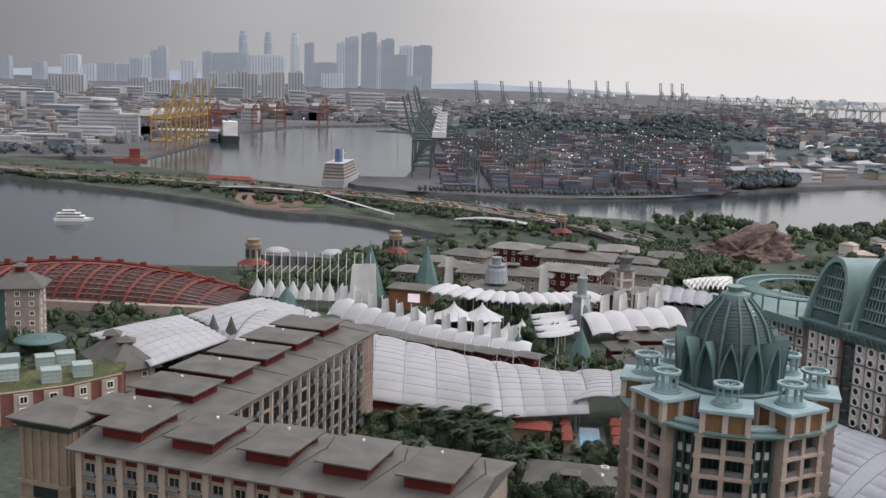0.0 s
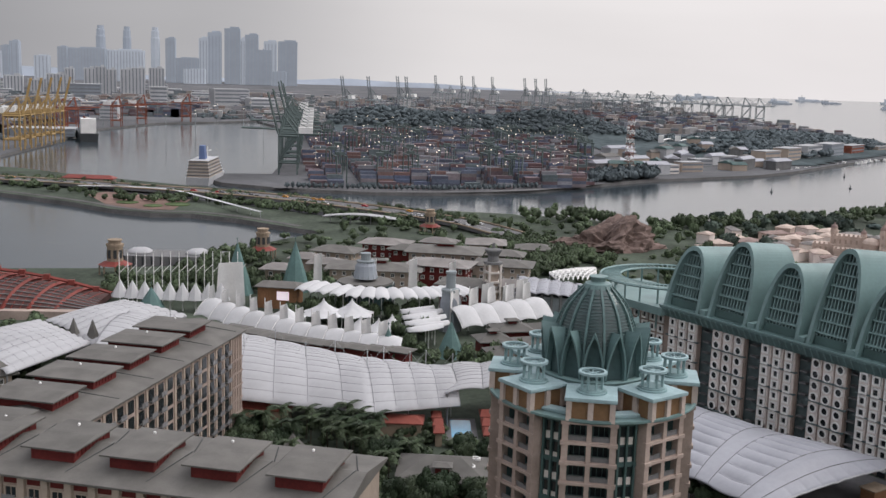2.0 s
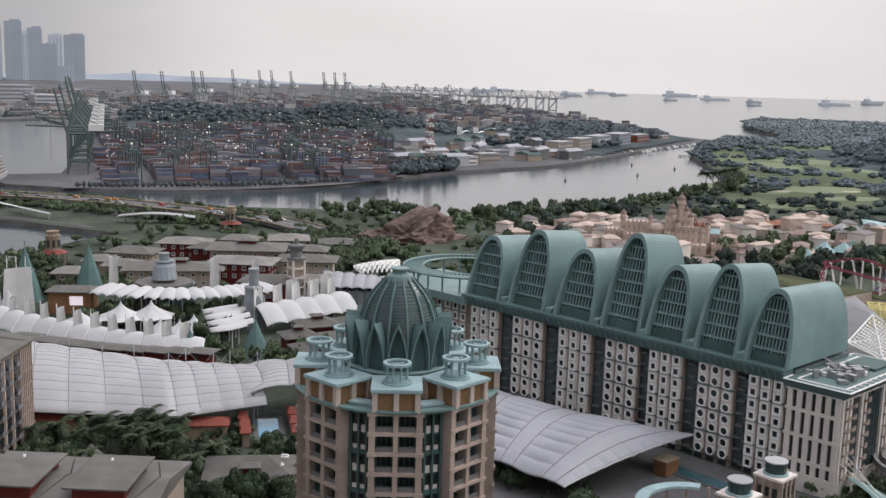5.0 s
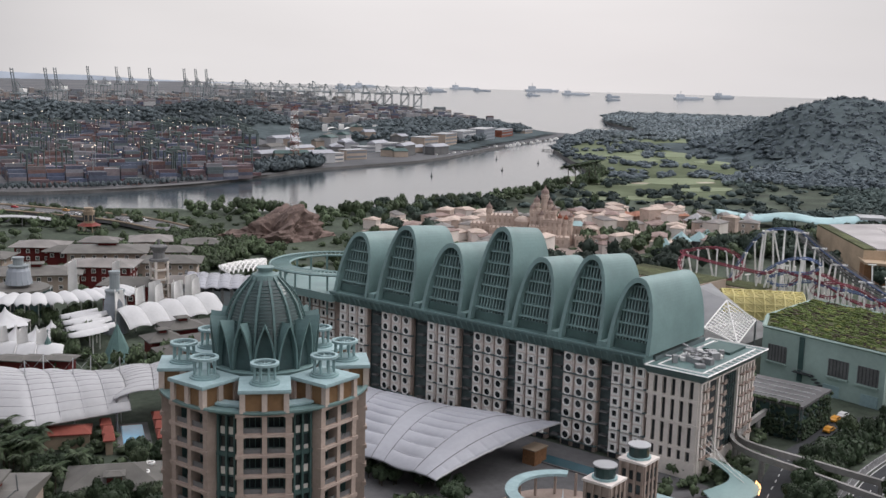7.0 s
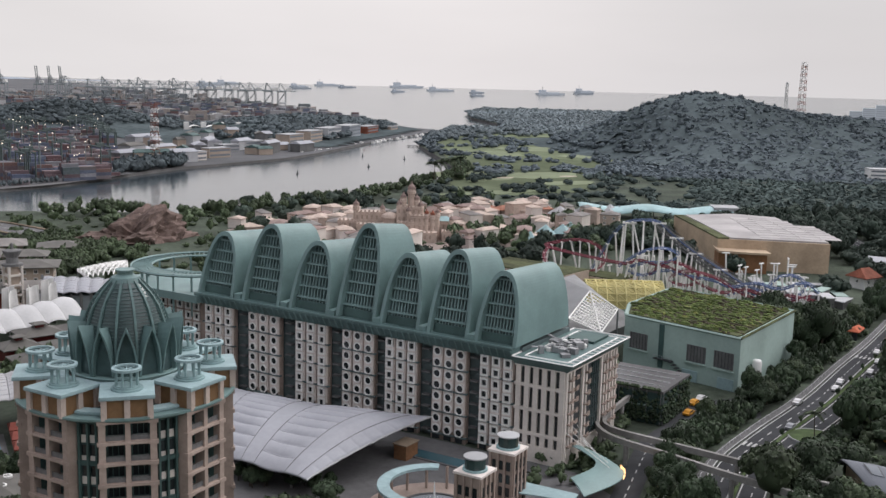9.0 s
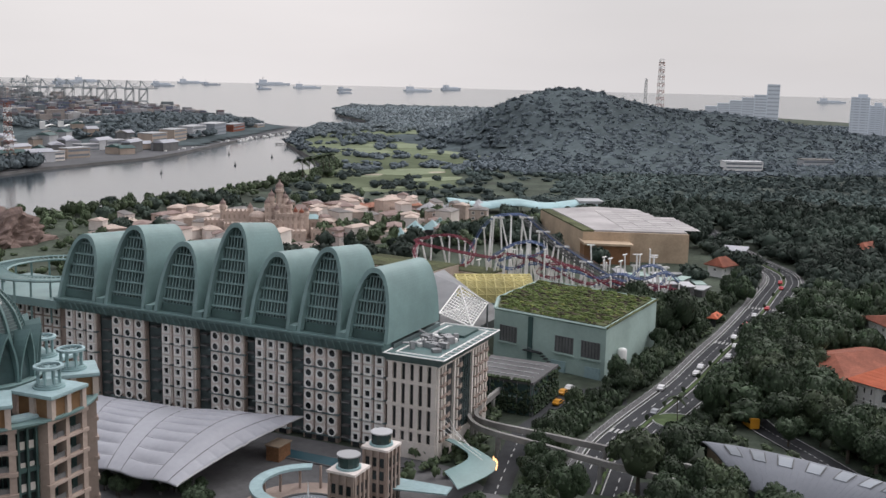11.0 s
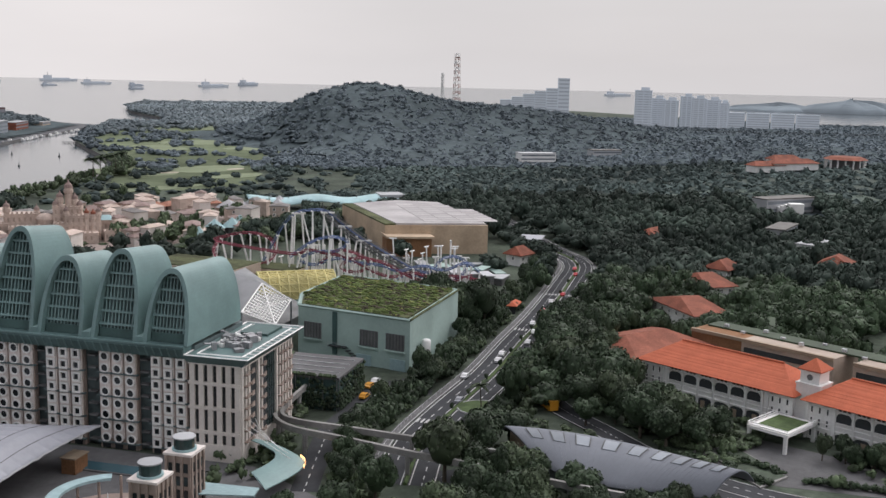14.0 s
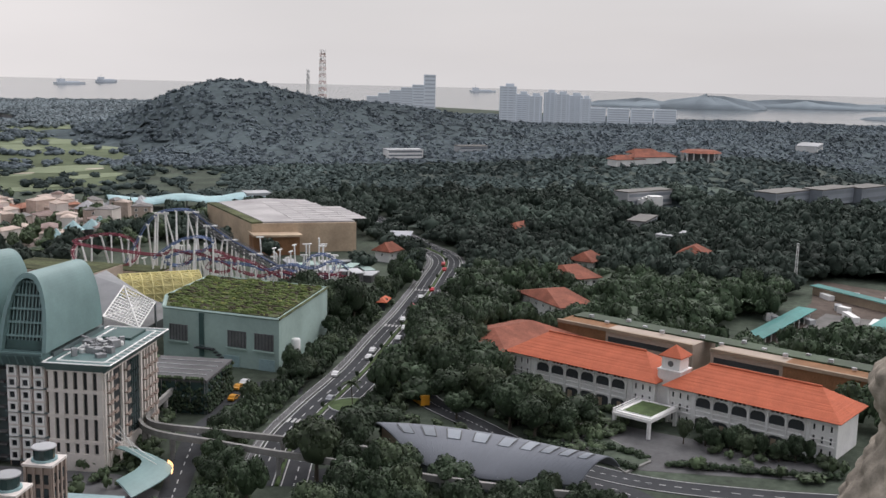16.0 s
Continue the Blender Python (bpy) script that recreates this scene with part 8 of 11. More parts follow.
lattice_mast(990, 841, 56, 56, 7, "red and white lattice radio mast on the hill")
lattice_mast(979, 854, 56, 33, 3, "slim grey lattice mast on the hill")
lattice_mast(465, 127, 6, 19, 1.1, "slim white lattice mast on the building site")
lattice_mast(285, 958, 5, 52, 6, "lattice signal tower beside the terminal")
# far flats take the glowing facade materials, their haze being in the material
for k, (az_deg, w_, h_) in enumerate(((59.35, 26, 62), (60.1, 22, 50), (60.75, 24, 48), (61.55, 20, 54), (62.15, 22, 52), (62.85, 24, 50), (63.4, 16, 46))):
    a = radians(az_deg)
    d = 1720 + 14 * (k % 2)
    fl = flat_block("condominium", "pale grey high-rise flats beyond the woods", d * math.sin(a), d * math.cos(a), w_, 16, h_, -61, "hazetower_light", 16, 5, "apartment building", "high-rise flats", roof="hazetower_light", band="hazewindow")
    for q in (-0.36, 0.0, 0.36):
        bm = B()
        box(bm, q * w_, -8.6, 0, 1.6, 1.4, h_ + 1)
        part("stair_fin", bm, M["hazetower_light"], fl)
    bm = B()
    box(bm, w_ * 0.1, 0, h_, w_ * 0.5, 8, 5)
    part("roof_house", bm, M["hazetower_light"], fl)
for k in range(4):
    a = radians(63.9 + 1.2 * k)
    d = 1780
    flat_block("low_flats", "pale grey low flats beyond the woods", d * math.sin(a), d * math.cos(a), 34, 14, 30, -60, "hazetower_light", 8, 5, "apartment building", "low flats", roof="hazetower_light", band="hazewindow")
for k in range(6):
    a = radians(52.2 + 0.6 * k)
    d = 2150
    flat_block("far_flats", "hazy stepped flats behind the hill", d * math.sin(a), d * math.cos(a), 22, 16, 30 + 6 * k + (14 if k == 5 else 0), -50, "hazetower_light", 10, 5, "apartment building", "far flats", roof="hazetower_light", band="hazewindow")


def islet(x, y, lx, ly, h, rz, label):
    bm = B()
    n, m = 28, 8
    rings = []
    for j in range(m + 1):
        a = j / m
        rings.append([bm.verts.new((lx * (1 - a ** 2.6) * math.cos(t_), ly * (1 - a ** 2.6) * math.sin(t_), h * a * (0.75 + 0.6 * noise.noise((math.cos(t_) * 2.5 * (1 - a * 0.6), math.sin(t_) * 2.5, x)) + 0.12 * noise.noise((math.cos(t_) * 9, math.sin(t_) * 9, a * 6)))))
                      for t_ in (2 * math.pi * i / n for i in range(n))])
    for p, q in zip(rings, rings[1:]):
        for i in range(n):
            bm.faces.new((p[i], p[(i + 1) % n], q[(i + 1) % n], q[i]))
    # haze over the island is in its material, as pale colour and glow
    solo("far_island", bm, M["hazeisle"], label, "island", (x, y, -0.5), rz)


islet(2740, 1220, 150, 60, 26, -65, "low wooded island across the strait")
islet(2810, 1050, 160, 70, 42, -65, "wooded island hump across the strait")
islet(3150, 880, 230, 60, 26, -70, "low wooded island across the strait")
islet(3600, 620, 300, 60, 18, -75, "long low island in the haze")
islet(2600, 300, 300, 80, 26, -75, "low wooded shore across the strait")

# ---- building site with teal roofs beyond the white hotel ----
M["tealroof"] = mat("bright_teal_roof_sheet", (0.045, 0.20, 0.185), 0.55, 0.12, 0.6, 0.1, stain=0.3)
for x, y, w, d, rz in ((378, 108, 70, 7, -1.5), (376, 77, 80, 10, -3), (452, 100, 40, 6, 62)):
    t = thing("teal_shed", "long open shed with bright teal sheet roof", "shed", (x, y, 5), rz, "teal sheds")
    bm = B()
    box(bm, 0, d * 0.35, 0, w - 2, 0.4, 3.2)
    part("wall", bm, M["tan"], t)
    bm = B()
    hip(bm, 0, 0, 3.6, w, d, 1.0, 0, 0.9)
    part("roof", bm, M["tealroof"], t)
    for k in range(int(w / 6)):
        bm = B()
        bar(bm, (-w / 2 + 3 + 6 * k, -d * 0.42, 0), (-w / 2 + 3 + 6 * k, -d * 0.42, 3.7), 0.18, 6)
        part("post", bm, M["white"], t)
M["sitesoil"] = mat("red_brown_site_soil", (0.115, 0.09, 0.075), 0.95, 0.3, 0.2, 0.3, stain=0.4)
M["sitecourt"] = mat("stained_site_concrete", (0.165, 0.158, 0.15), 0.9, 0.25, 0.15, 0.1, stain=0.35)
bm = B()
prism(bm, [(345, 66), (480, 60), (492, 126), (440, 113), (352, 112)], 5, 5.08)
solo("ground_site", bm, M["sitesoil"], "bare red-brown building site", "ground", kind="structure")
bm = B()
prism(bm, [(356, 84), (424, 82), (424, 103), (358, 104)], 5.08, 5.16)
solo("pavement_site", bm, M["sitecourt"], "stained concrete yard between the teal sheds", "pavement", kind="structure")
rg = random.Random(21)
for k in range(16):
    t = thing("site_hut", "pale site hut or material stack", "hut", (390 + rg.random() * 80, 70 + rg.random() * 50, 5), rg.random() * 90, "site huts")
    bm = B()
    box(bm, 0, 0, 0, 3 + rg.random() * 8, 2.6, 1.5 + rg.random() * 2)
    part("body", bm, M["white"] if k % 2 else M["farwall"], t)

# ---- great stone statue near the cabin, partly in view ----
bm = B()
prof = [(10, 5), (9.5, 30), (8.5, 50), (7.4, 60), (6.9, 63.5), (5.7, 66), (4.6, 68.2), (4.2, 69.8), (4.9, 71.2), (5.5, 72.6), (5.2, 74), (4.0, 75.2), (2.0, 75.9), (0.3, 76.1)]
rows_ = []
for (r0, z0), (r1, z1) in zip(prof, prof[1:]):
    n = max(1, int((z1 - z0) / 0.3))
    rows_ += [(r0 + (r1 - r0) * k / n, z0 + (z1 - z0) * k / n) for k in range(n)]
lathe(bm, rows_ + [prof[-1]], 120)
for v in bm.verts:
    a = math.atan2(v.co.y, v.co.x)
    w = 1 + 0.05 * abs(math.sin(v.co.z * 1.6 + 4 * a)) + 0.045 * abs(math.sin(9 * a - v.co.z * 1.1)) + 0.05 * noise.fractal(v.co * 0.5, 0.9, 2.1, 5) - 0.07
    v.co.x *= w
    v.co.y *= w
solo("statue", bm, M["statue"], "weathered pale stone statue with curling mane", "statue", (89.5, 10.7, 0), 0, smooth=True)

# ---- harbour: quay cranes, container yard, sheds, ships ----
def crane_meshes(boom_up, steel, house_mat, s):
    """The parts of a quay crane, its boom along -x over the water."""
    out = []

    def add(name, bm, m):
        out.append((name, mesh_of(name, bm, m)))

    for x in (-9, 9):
        for y in (-9, 9):
            bm = B()
            box(bm, x * s, y * s, 0, 1.35 * s, 1.35 * s, 40 * s)
            add("leg", bm, steel)
    for z in (12, 38):
        bm = B()
        for y in (-9, 9):
            bar(bm, (-9 * s, y * s, z * s), (9 * s, y * s, z * s), 1.0 * s, 4)
        for x in (-9, 9):
            bar(bm, (x * s, -9 * s, z * s), (x * s, 9 * s, z * s), 1.0 * s, 4)
        add("portal_beam", bm, steel)
    bm = B()
    for y in (-9, 9):
        bar(bm, (-9 * s, y * s, 13 * s), (9 * s, y * s, 37 * s), 0.6 * s, 4)
    add("brace", bm, steel)
    bm = B()
    for y in (-3, 3):
        bar(bm, (-9 * s, y * s, 40 * s), (32 * s, y * s, 40 * s), 0.9 * s, 4)
    add("back_girder", bm, steel)
    bm = B()
    for y in (-3, 3):
        bar(bm, (-8 * s, y * 2 * s, 40 * s), (-5 * s, y * 0.5 * s, 58 * s), 0.8 * s, 4)
        bar(bm, (9 * s, y * 2 * s, 40 * s), (-5 * s, y * 0.5 * s, 58 * s), 0.6 * s, 4)
    add("apex_frame", bm, steel)
    bm = B()
    tip = (-20 * s, 0, 80 * s) if boom_up else (-50 * s, 0, 41 * s)
    for y in (-2.2, 2.2):
        bar(bm, (-10 * s, y * s, 40 * s), (tip[0], y * s, tip[2]), 0.95 * s, 4)
    for k in range(8):
        u = (k + 0.5) / 8
        bar(bm, ((-10 + (tip[0] / s + 10) * u) * s, -2.2 * s, (40 + (tip[2] / s - 40) * u) * s), ((-10 + (tip[0] / s + 10) * u) * s, 2.2 * s, (40 + (tip[2] / s - 40) * u) * s), 0.5 * s, 4)
    add("boom", bm, steel)
    bm = B()
    bar(bm, (-5 * s, 0, 58 * s), ((tip[0] - 10 * s) / 2 * 1.1, 0, (tip[2] + 40 * s) / 2), 0.3 * s, 4)
    bar(bm, (-5 * s, 0, 58 * s), (30 * s, 0, 41 * s), 0.35 * s, 4)
    add("stay", bm, steel)
    bm = B()
    box(bm, 17 * s, 0, 40.5 * s, 14 * s, 7 * s, 6 * s)
    add("machinery_house", bm, house_mat)
    return out


CR = {}
for key, up, st, sc in (("dark_up", True, "palesteel", 0.84), ("dark_down", False, "palesteel", 0.84), ("yellow_up", True, "yellow", 0.86), ("far_up", True, "farsteel", 0.92), ("far_down", False, "farsteel", 0.88), ("brown_down", False, "oldtile", 0.7)):
    CR[key] = crane_meshes(up, M[st], M["white"], sc)
CLAB = {"dark_up": "grey-green quay crane with raised boom", "dark_down": "grey-green quay crane with lowered boom", "yellow_up": "yellow quay crane with raised boom", "far_up": "hazy grey quay crane with raised boom",
        "far_down": "hazy grey quay crane with lowered boom", "brown_down": "red-brown quay crane with lowered boom"}


def quay_crane(key, x, y, rz):
    t = thing("quay_crane", CLAB[key], "crane", (x, y, 4), rz, "quay cranes")
    for name, me in CR[key]:
        again(name, me, t, Matrix())


for y, k in ((905, "dark_up"), (962, "dark_down"), (1010, "dark_up"), (1090, "dark_down"), (1165, "dark_up"), (1230, "dark_down"), (1310, "dark_up"), (1390, "dark_up"), (1480, "dark_up")):
    quay_crane(k, -22 if y < 1320 else -30, y, 0)
for k in range(5):
    quay_crane("yellow_up", -288 + 3.3 * k, 1083 + 26.9 * k, 180)
for x, y in ((-300, 1330), (-300, 1390), (-262, 1480), (-240, 1545), (-190, 1640)):
    quay_crane("brown_down", x, y, 180)
for x, y, k in ((49, 1727, "far_up"), (91, 1752, "far_up"), (150, 1920, "far_up"), (166, 1930, "far_up"), (274, 2448, "far_up"), (300, 2420, "far_down"), (400, 2430, "far_up"), (467, 2393, "far_up"), (495, 2410, "far_up"),
                (523, 2434, "far_up"), (340, 2500, "far_up"), (370, 2520, "far_up")):
    quay_crane(k, x, y, 60)
for k in range(15):
    u = k / 14
    quay_crane("far_down", 540 + 345 * u, 2240 - 150 * u + (20 if k % 3 == 0 else 0), -30)
for k in range(4):
    quay_crane("far_down", 560 + 80 * k, 2560 - 10 * k, -30)

# containers: stacks in blocks on the yard
rg = random.Random(2)
V, F = [], []


def container(x, y, z, c, s, L=12.2, W=2.44, H=2.55):
    b = len(V)
    for px, py in ((-L / 2, -W / 2), (L / 2, -W / 2), (L / 2, W / 2), (-L / 2, W / 2)):
        V.append((x + px * c - py * s, y + px * s + py * c, z))
    for px, py in ((-L / 2, -W / 2), (L / 2, -W / 2), (L / 2, W / 2), (-L / 2, W / 2)):
        V.append((x + px * c - py * s, y + px * s + py * c, z + H))
    F.extend(((b, b + 1, b + 5, b + 4), (b + 1, b + 2, b + 6, b + 5), (b + 2, b + 3, b + 7, b + 6), (b + 3, b, b + 4, b + 7), (b + 4, b + 5, b + 6, b + 7)))


def in_yard(x, y):
    front = 800 + max(0, (x - 60)) ** 2 * 0.0016
    right = 250 + (y - 950) * 0.22
    return y > front + 10 and y < 1520 and -8 < x < right and (x - 85) ** 2 + (y - 1560) ** 2 > 85 ** 2 and (x - 330) ** 2 + (y - 1490) ** 2 > 110 ** 2 and not (22 < x < 30) and not (132 < x < 140)


ANG = radians(8)
for bx in range(-2, 30):
    for by in range(0, 30):
        base = rg.choice((0, 1, 2, 3, 3, 4, 4))
        if rg.random() < 0.14:
            continue
        for r in range(6):
            for q in range(1):
                lx, ly = bx * 13.2 - 10, 806 + by * 25 + r * 2.75
                x, y = lx * math.cos(ANG) - (ly - 812) * math.sin(ANG) * 0.3, ly + lx * math.sin(ANG) * 0.25
                if not in_yard(x, y):
                    continue
                for lev in range(max(0, min(5, base + rg.choice((-1, 0, 0, 1))))):
                    container(x, y, 4.0 + lev * 2.6, math.cos(0.03), math.sin(0.03))
for k in range(1500):
    u = rg.random()
    x, y = rg.choice(((-380 + rg.random() * 180, 1750 + rg.random() * 260), (60 + rg.random() * 780, 1640 + rg.random() * 640), (-330 - rg.random() * 130, 1300 + rg.random() * 300)))
    for lev in range(rg.choice((2, 3, 4, 5))):
        container(round(x / 13) * 13, round(y / 3) * 3, 4 + lev * 2.6, 1, 0)
me = bpy.data.meshes.new("container_stack")
me.from_pydata(V, [], F)
# container colours are muted, with distance haze put into them
me.materials.append(hue_mat("container_paint", ((0.15, 0.095, 0.10), (0.11, 0.13, 0.19), (0.19, 0.12, 0.11), (0.13, 0.15, 0.20), (0.27, 0.27, 0.29), (0.15, 0.11, 0.12), (0.14, 0.17, 0.18), (0.17, 0.15, 0.15), (0.11, 0.12, 0.16), (0.22, 0.19, 0.20))))
tagged(new("container_stack", me), "stacked shipping containers in hazed red, blue and grey", "container", kind="stuff")
# yard gantries, lamp posts with lit heads
yg = B()
for x in (-10, 10):
    for y in (-4, 4):
        bar(yg, (x, y, 0), (x, y, 21), 0.55, 4)
for y in (-4, 4):
    bar(yg, (-11, y, 21), (11, y, 21), 0.8, 4)
box(yg, 2, 0, 21, 4, 6, 2.6)
ygm = mesh_of("frame", yg, M["palesteel"])
rg = random.Random(4)
for k in range(80):
    x, y = rg.random() * 330, 826 + int(rg.random() * 22) * 25 + rg.random() * 4
    if in_yard(x, y):
        t = thing("yard_gantry", "green-grey straddling yard crane over container rows", "gantry crane", (x, y, 4), 90 + 8, "yard gantries")
        again("frame", ygm, t, Matrix())
lampme = B()
bar(lampme, (0, 0, 0), (0, 0, 28), 0.3, 5)
lampme = mesh_of("post", lampme, M["farsteel"])
glow = mat("lamp_glow", (0.9, 0.8, 0.7), 0.5)
glow.node_tree.nodes["Principled BSDF"].inputs["Emission Color"].default_value = (1, 0.85, 0.65, 1)
glow.node_tree.nodes["Principled BSDF"].inputs["Emission Strength"].default_value = 1.2
headme = B()
box(headme, 0, 0, 27.6, 1.2, 0.8, 0.5)
headme = mesh_of("lamp_head", headme, glow)
for k in range(62):
    x, y = rg.random() * 340 - 10, 815 + rg.random() ** 1.4 * 620
    if k > 44:
        x, y = -350 + rg.random() * 300, 1250 + rg.random() * 500
    if in_yard(x, y) or k > 44:
        t = thing("yard_lamp", "tall yard lamp with lit head", "lamp", (x, y, 4), rg.random() * 90, "yard lamps")
        again("post", lampme, t, Matrix())
        again("lamp_head", headme, t, Matrix())
# small red and white lights low in the yard
bm = B()
for k in range(260):
    x, y = rg.random() * 360 - 10, 815 + rg.random() * 620
    if in_yard(x, y):
        box(bm, x, y, 17 + rg.random() * 3, 0.7, 0.7, 0.5)
p = solo("vehicle_light", bm, glow, "small lit lamps on yard vehicles", "lamp", kind="stuff")
# sea wall road along the terminal
ribbon("road_terminal", smooth([(-30, 806), (45, 793), (90, 796), (134, 808), (180, 831), (236, 880)]), 10, 4.12, M["paving"], "pale perimeter road along the sea wall", kind="structure")


def shed(x, y, w, d, h, rz, wall, roof, label, z=4.0, group="harbour sheds"):
    return house("harbour_shed", label, "shed", x, y, w, d, h, rz, wall, roof, 3, 0.6, 0.9, z=z, windows=False, group=group)


rg = random.Random(9)
for k in range(60):
    x, y = 150 + rg.random() * 330, 960 + rg.random() * 260
    if hz2(x, y) > 14 or y < 900 + (x - 150) * 0.45 or in_yard(x, y):
        continue
    shed(x, y, 12 + rg.random() * 22, 8 + rg.random() * 8, 5 + rg.random() * 6, rg.random() * 90, rg.choice(("farwall", "beige", "louvre")), rg.choice(("fabricgrey", "tealdark", "roofgrey", "fabricgrey")), "low pale harbour shed beneath the wooded hill", max(4, hz2(x, y)))
wp = thing("white_arcade", "long white building with curved roof and corner turrets", "building", (461, 1309, 4), -12)
for k in range(3):
    bm = B()
    sheet(bm, lambda u, v: (-32 + 21.5 * k + 21.5 * u, -8 + 16 * v, 8 + 5 * math.sin(math.pi * u)), 10, 2, 0.5)
    part("curved_roof", bm, M["white"], wp)
bm = B()
box(bm, 0, 0, 0, 64, 15, 8.5)
part("wall", bm, M["white"], wp)
for x in (-32, -11, 11, 32):
    bm = B()
    box(bm, x, -7, 8, 6, 6, 9)
    part("turret", bm, M["white"], wp)
for x, y, w, d, h, rz, mm in ((484, 1118, 30, 18, 14, 35, "beige"), (520, 1145, 34, 18, 16, 42, "beige"), (560, 1180, 44, 18, 17, 44, "farwall"), (610, 1228, 46, 20, 17, 46, "farglass"), (670, 1290, 46, 16, 12, 44, "oldtile"), (735, 1345, 30, 12, 8, 42, "beige"),
                              (430, 1096, 26, 14, 9, 20, "farwall"), (395, 1075, 22, 14, 7, 20, "farwall"), (360, 1010, 26, 12, 9, 20, "beige"), (330, 985, 20, 12, 8, 20, "cream")):
    flat_block("naval_block", "waterfront block with window bands on the quay", x, y, w, d, h, rz, mm, max(2, int(h / 4)), 4, "building", "waterfront blocks")


def boat(x, y, L, rz, hull, label, deck=True, group="", name="boat"):
    t = thing(name, label, "ship", (x, y, SEA), rz, group)
    w = L * 0.16
    bm = B()
    pts = [(-L / 2, -w / 2), (L * 0.3, -w / 2), (L / 2, 0), (L * 0.3, w / 2), (-L / 2, w / 2)]
    prism(bm, [(a * 0.94, b * 0.8) for a, b in pts], -0.4, L * 0.05, pts)
    part("hull", bm, M[hull], t)
    far_ = hull.startswith("haze")
    bm = B()
    box(bm, -L * 0.3, 0, L * 0.05, L * 0.18, w * 0.8, L * 0.09)
    part("deckhouse", bm, M[hull] if far_ else M["white"], t)
    if deck:
        bm = B()
        box(bm, L * 0.05, 0, L * 0.05, L * 0.42, w * 0.7, L * 0.025)
        part("deck_load", bm, M[hull] if far_ else M["farwall"], t)
    bm = B()
    bar(bm, (-L * 0.3, 0, L * 0.1), (-L * 0.3, 0, L * 0.22), L * 0.006, 4)
    part("mast", bm, M["farsteel"], t)
    return t


rg = random.Random(14)
for k in range(26):
    u = k / 25
    boat(470 + 350 * u + rg.random() * 8, 1060 + 300 * u - 8, 14 + rg.random() * 14, 40 + rg.random() * 20, "white" if k % 2 else "farwall", "small moored craft along the quay", group="moored craft")
for x, y, L, rz in ((1797, 4067, 130, 20), (2021, 4085, 110, 5), (1938, 3496, 90, 15), (2263, 3733, 150, -10), (2267, 3470, 110, 20), (2530, 3356, 170, 0), (3017, 3758, 160, 10), (1693, 3815, 110, 0), (2026, 3099, 90, 15), (2815, 3512, 120, -5),
                    (3600, 2250, 150, -25), (1500, 4300, 140, 10), (1650, 4480, 160, 10), (2400, 4250, 200, -10), (3300, 3350, 160, -15), (2080, 4400, 160, 0), (1350, 3900, 120, 15)):
    boat(x, y, L * 0.8, rz, "hazetower_light" if L > 120 else "hazetower", "hazy cargo ship at anchor in the strait", group="ships at anchor", name="cargo_ship")
for x, y in ((470, 900), (545, 965), (640, 1010), (380, 860), (520, 1010)):
    t = thing("buoy", "small dark channel buoy", "buoy", (x, y, SEA), 0, "channel buoys")
    bm = B()
    lathe(bm, [(1.2, -0.3), (1.2, 0.6), (0.4, 1.0), (0.3, 3.4)], 8)
    part("body", bm, M["darkrecess"], t)
jt = thing("jetty", "dark timber jetty on piles", "jetty", (652, 1108, 0), -40)
bm = B()
box(bm, 0, 0, 2.6, 40, 4, 0.6)
part("deck", bm, M["louvre"], jt)
for k in range(8):
    bm = B()
    bar(bm, (-18 + 5 * k, 0, -1), (-18 + 5 * k, 0, 2.7), 0.4)
    part("pile", bm, M["bark"], jt)
fy = thing("ferry", "white three-deck passenger ferry under way", "ferry", (-215, 615, SEA), 12)
fy.scale = (0.72, 0.72, 0.72)
bm = B()
prism(bm, [(-14, -4), (8, -4), (15, 0), (8, 4), (-14, 4)], -0.3, 2.4, [(-14, -4.4), (9, -4.4), (16.5, 0), (9, 4.4), (-14, 4.4)])
part("hull", bm, M["white"], fy)
for k, (a, b, w) in enumerate(((-13, 9, 8), (-12, 6, 7.4), (-8, 2, 6))):
    bm = B()
    box(bm, (a + b) / 2, 0, 2.4 + k * 2.2, b - a, w, 1.9)
    part("deck_cabin", bm, M["white"], fy)
    bm = B()
    box(bm, (a + b) / 2, 0, 3.1 + k * 2.2, b - a + 0.1, w + 0.1, 0.8)
    part("window_band", bm, M["glass"], fy)
bm = B()
bar(bm, (-3, 0, 9), (-4, 0, 12), 0.15)
part("mast", bm, M["farsteel"], fy)
bc = thing("bulk_ship", "dark-hulled cargo ship berthed at the quay", "ship", (-262, 1285, SEA), 105)
bm = B()
prism(bm, [(-55, -9), (40, -9), (58, 0), (40, 9), (-55, 9)], -0.5, 9, [(-55, -10), (42, -10), (62, 0), (42, 10), (-55, 10)])
part("hull", bm, M["darkrecess"], bc)
bm = B()
box(bm, -40, 0, 9, 16, 16, 16)
part("deckhouse", bm, M["white"], bc)
bm = B()
for k in range(5):
    bar(bm, (-20 + 14 * k, 0, 9), (-20 + 14 * k, 0, 24), 0.8, 4)
part("derrick", bm, M["oldtile"], bc)
qs = thing("passenger_ship", "tiered cream ship with blue funnel at the quay", "ship", (-84, 862, SEA), 84)
bm = B()
prism(bm, [(-35, -8), (22, -8), (34, 0), (22, 8), (-35, 8)], -0.5, 6, [(-36, -9), (24, -9), (38, 0), (24, 9), (-36, 9)])
part("hull", bm, M["farwall"], qs)
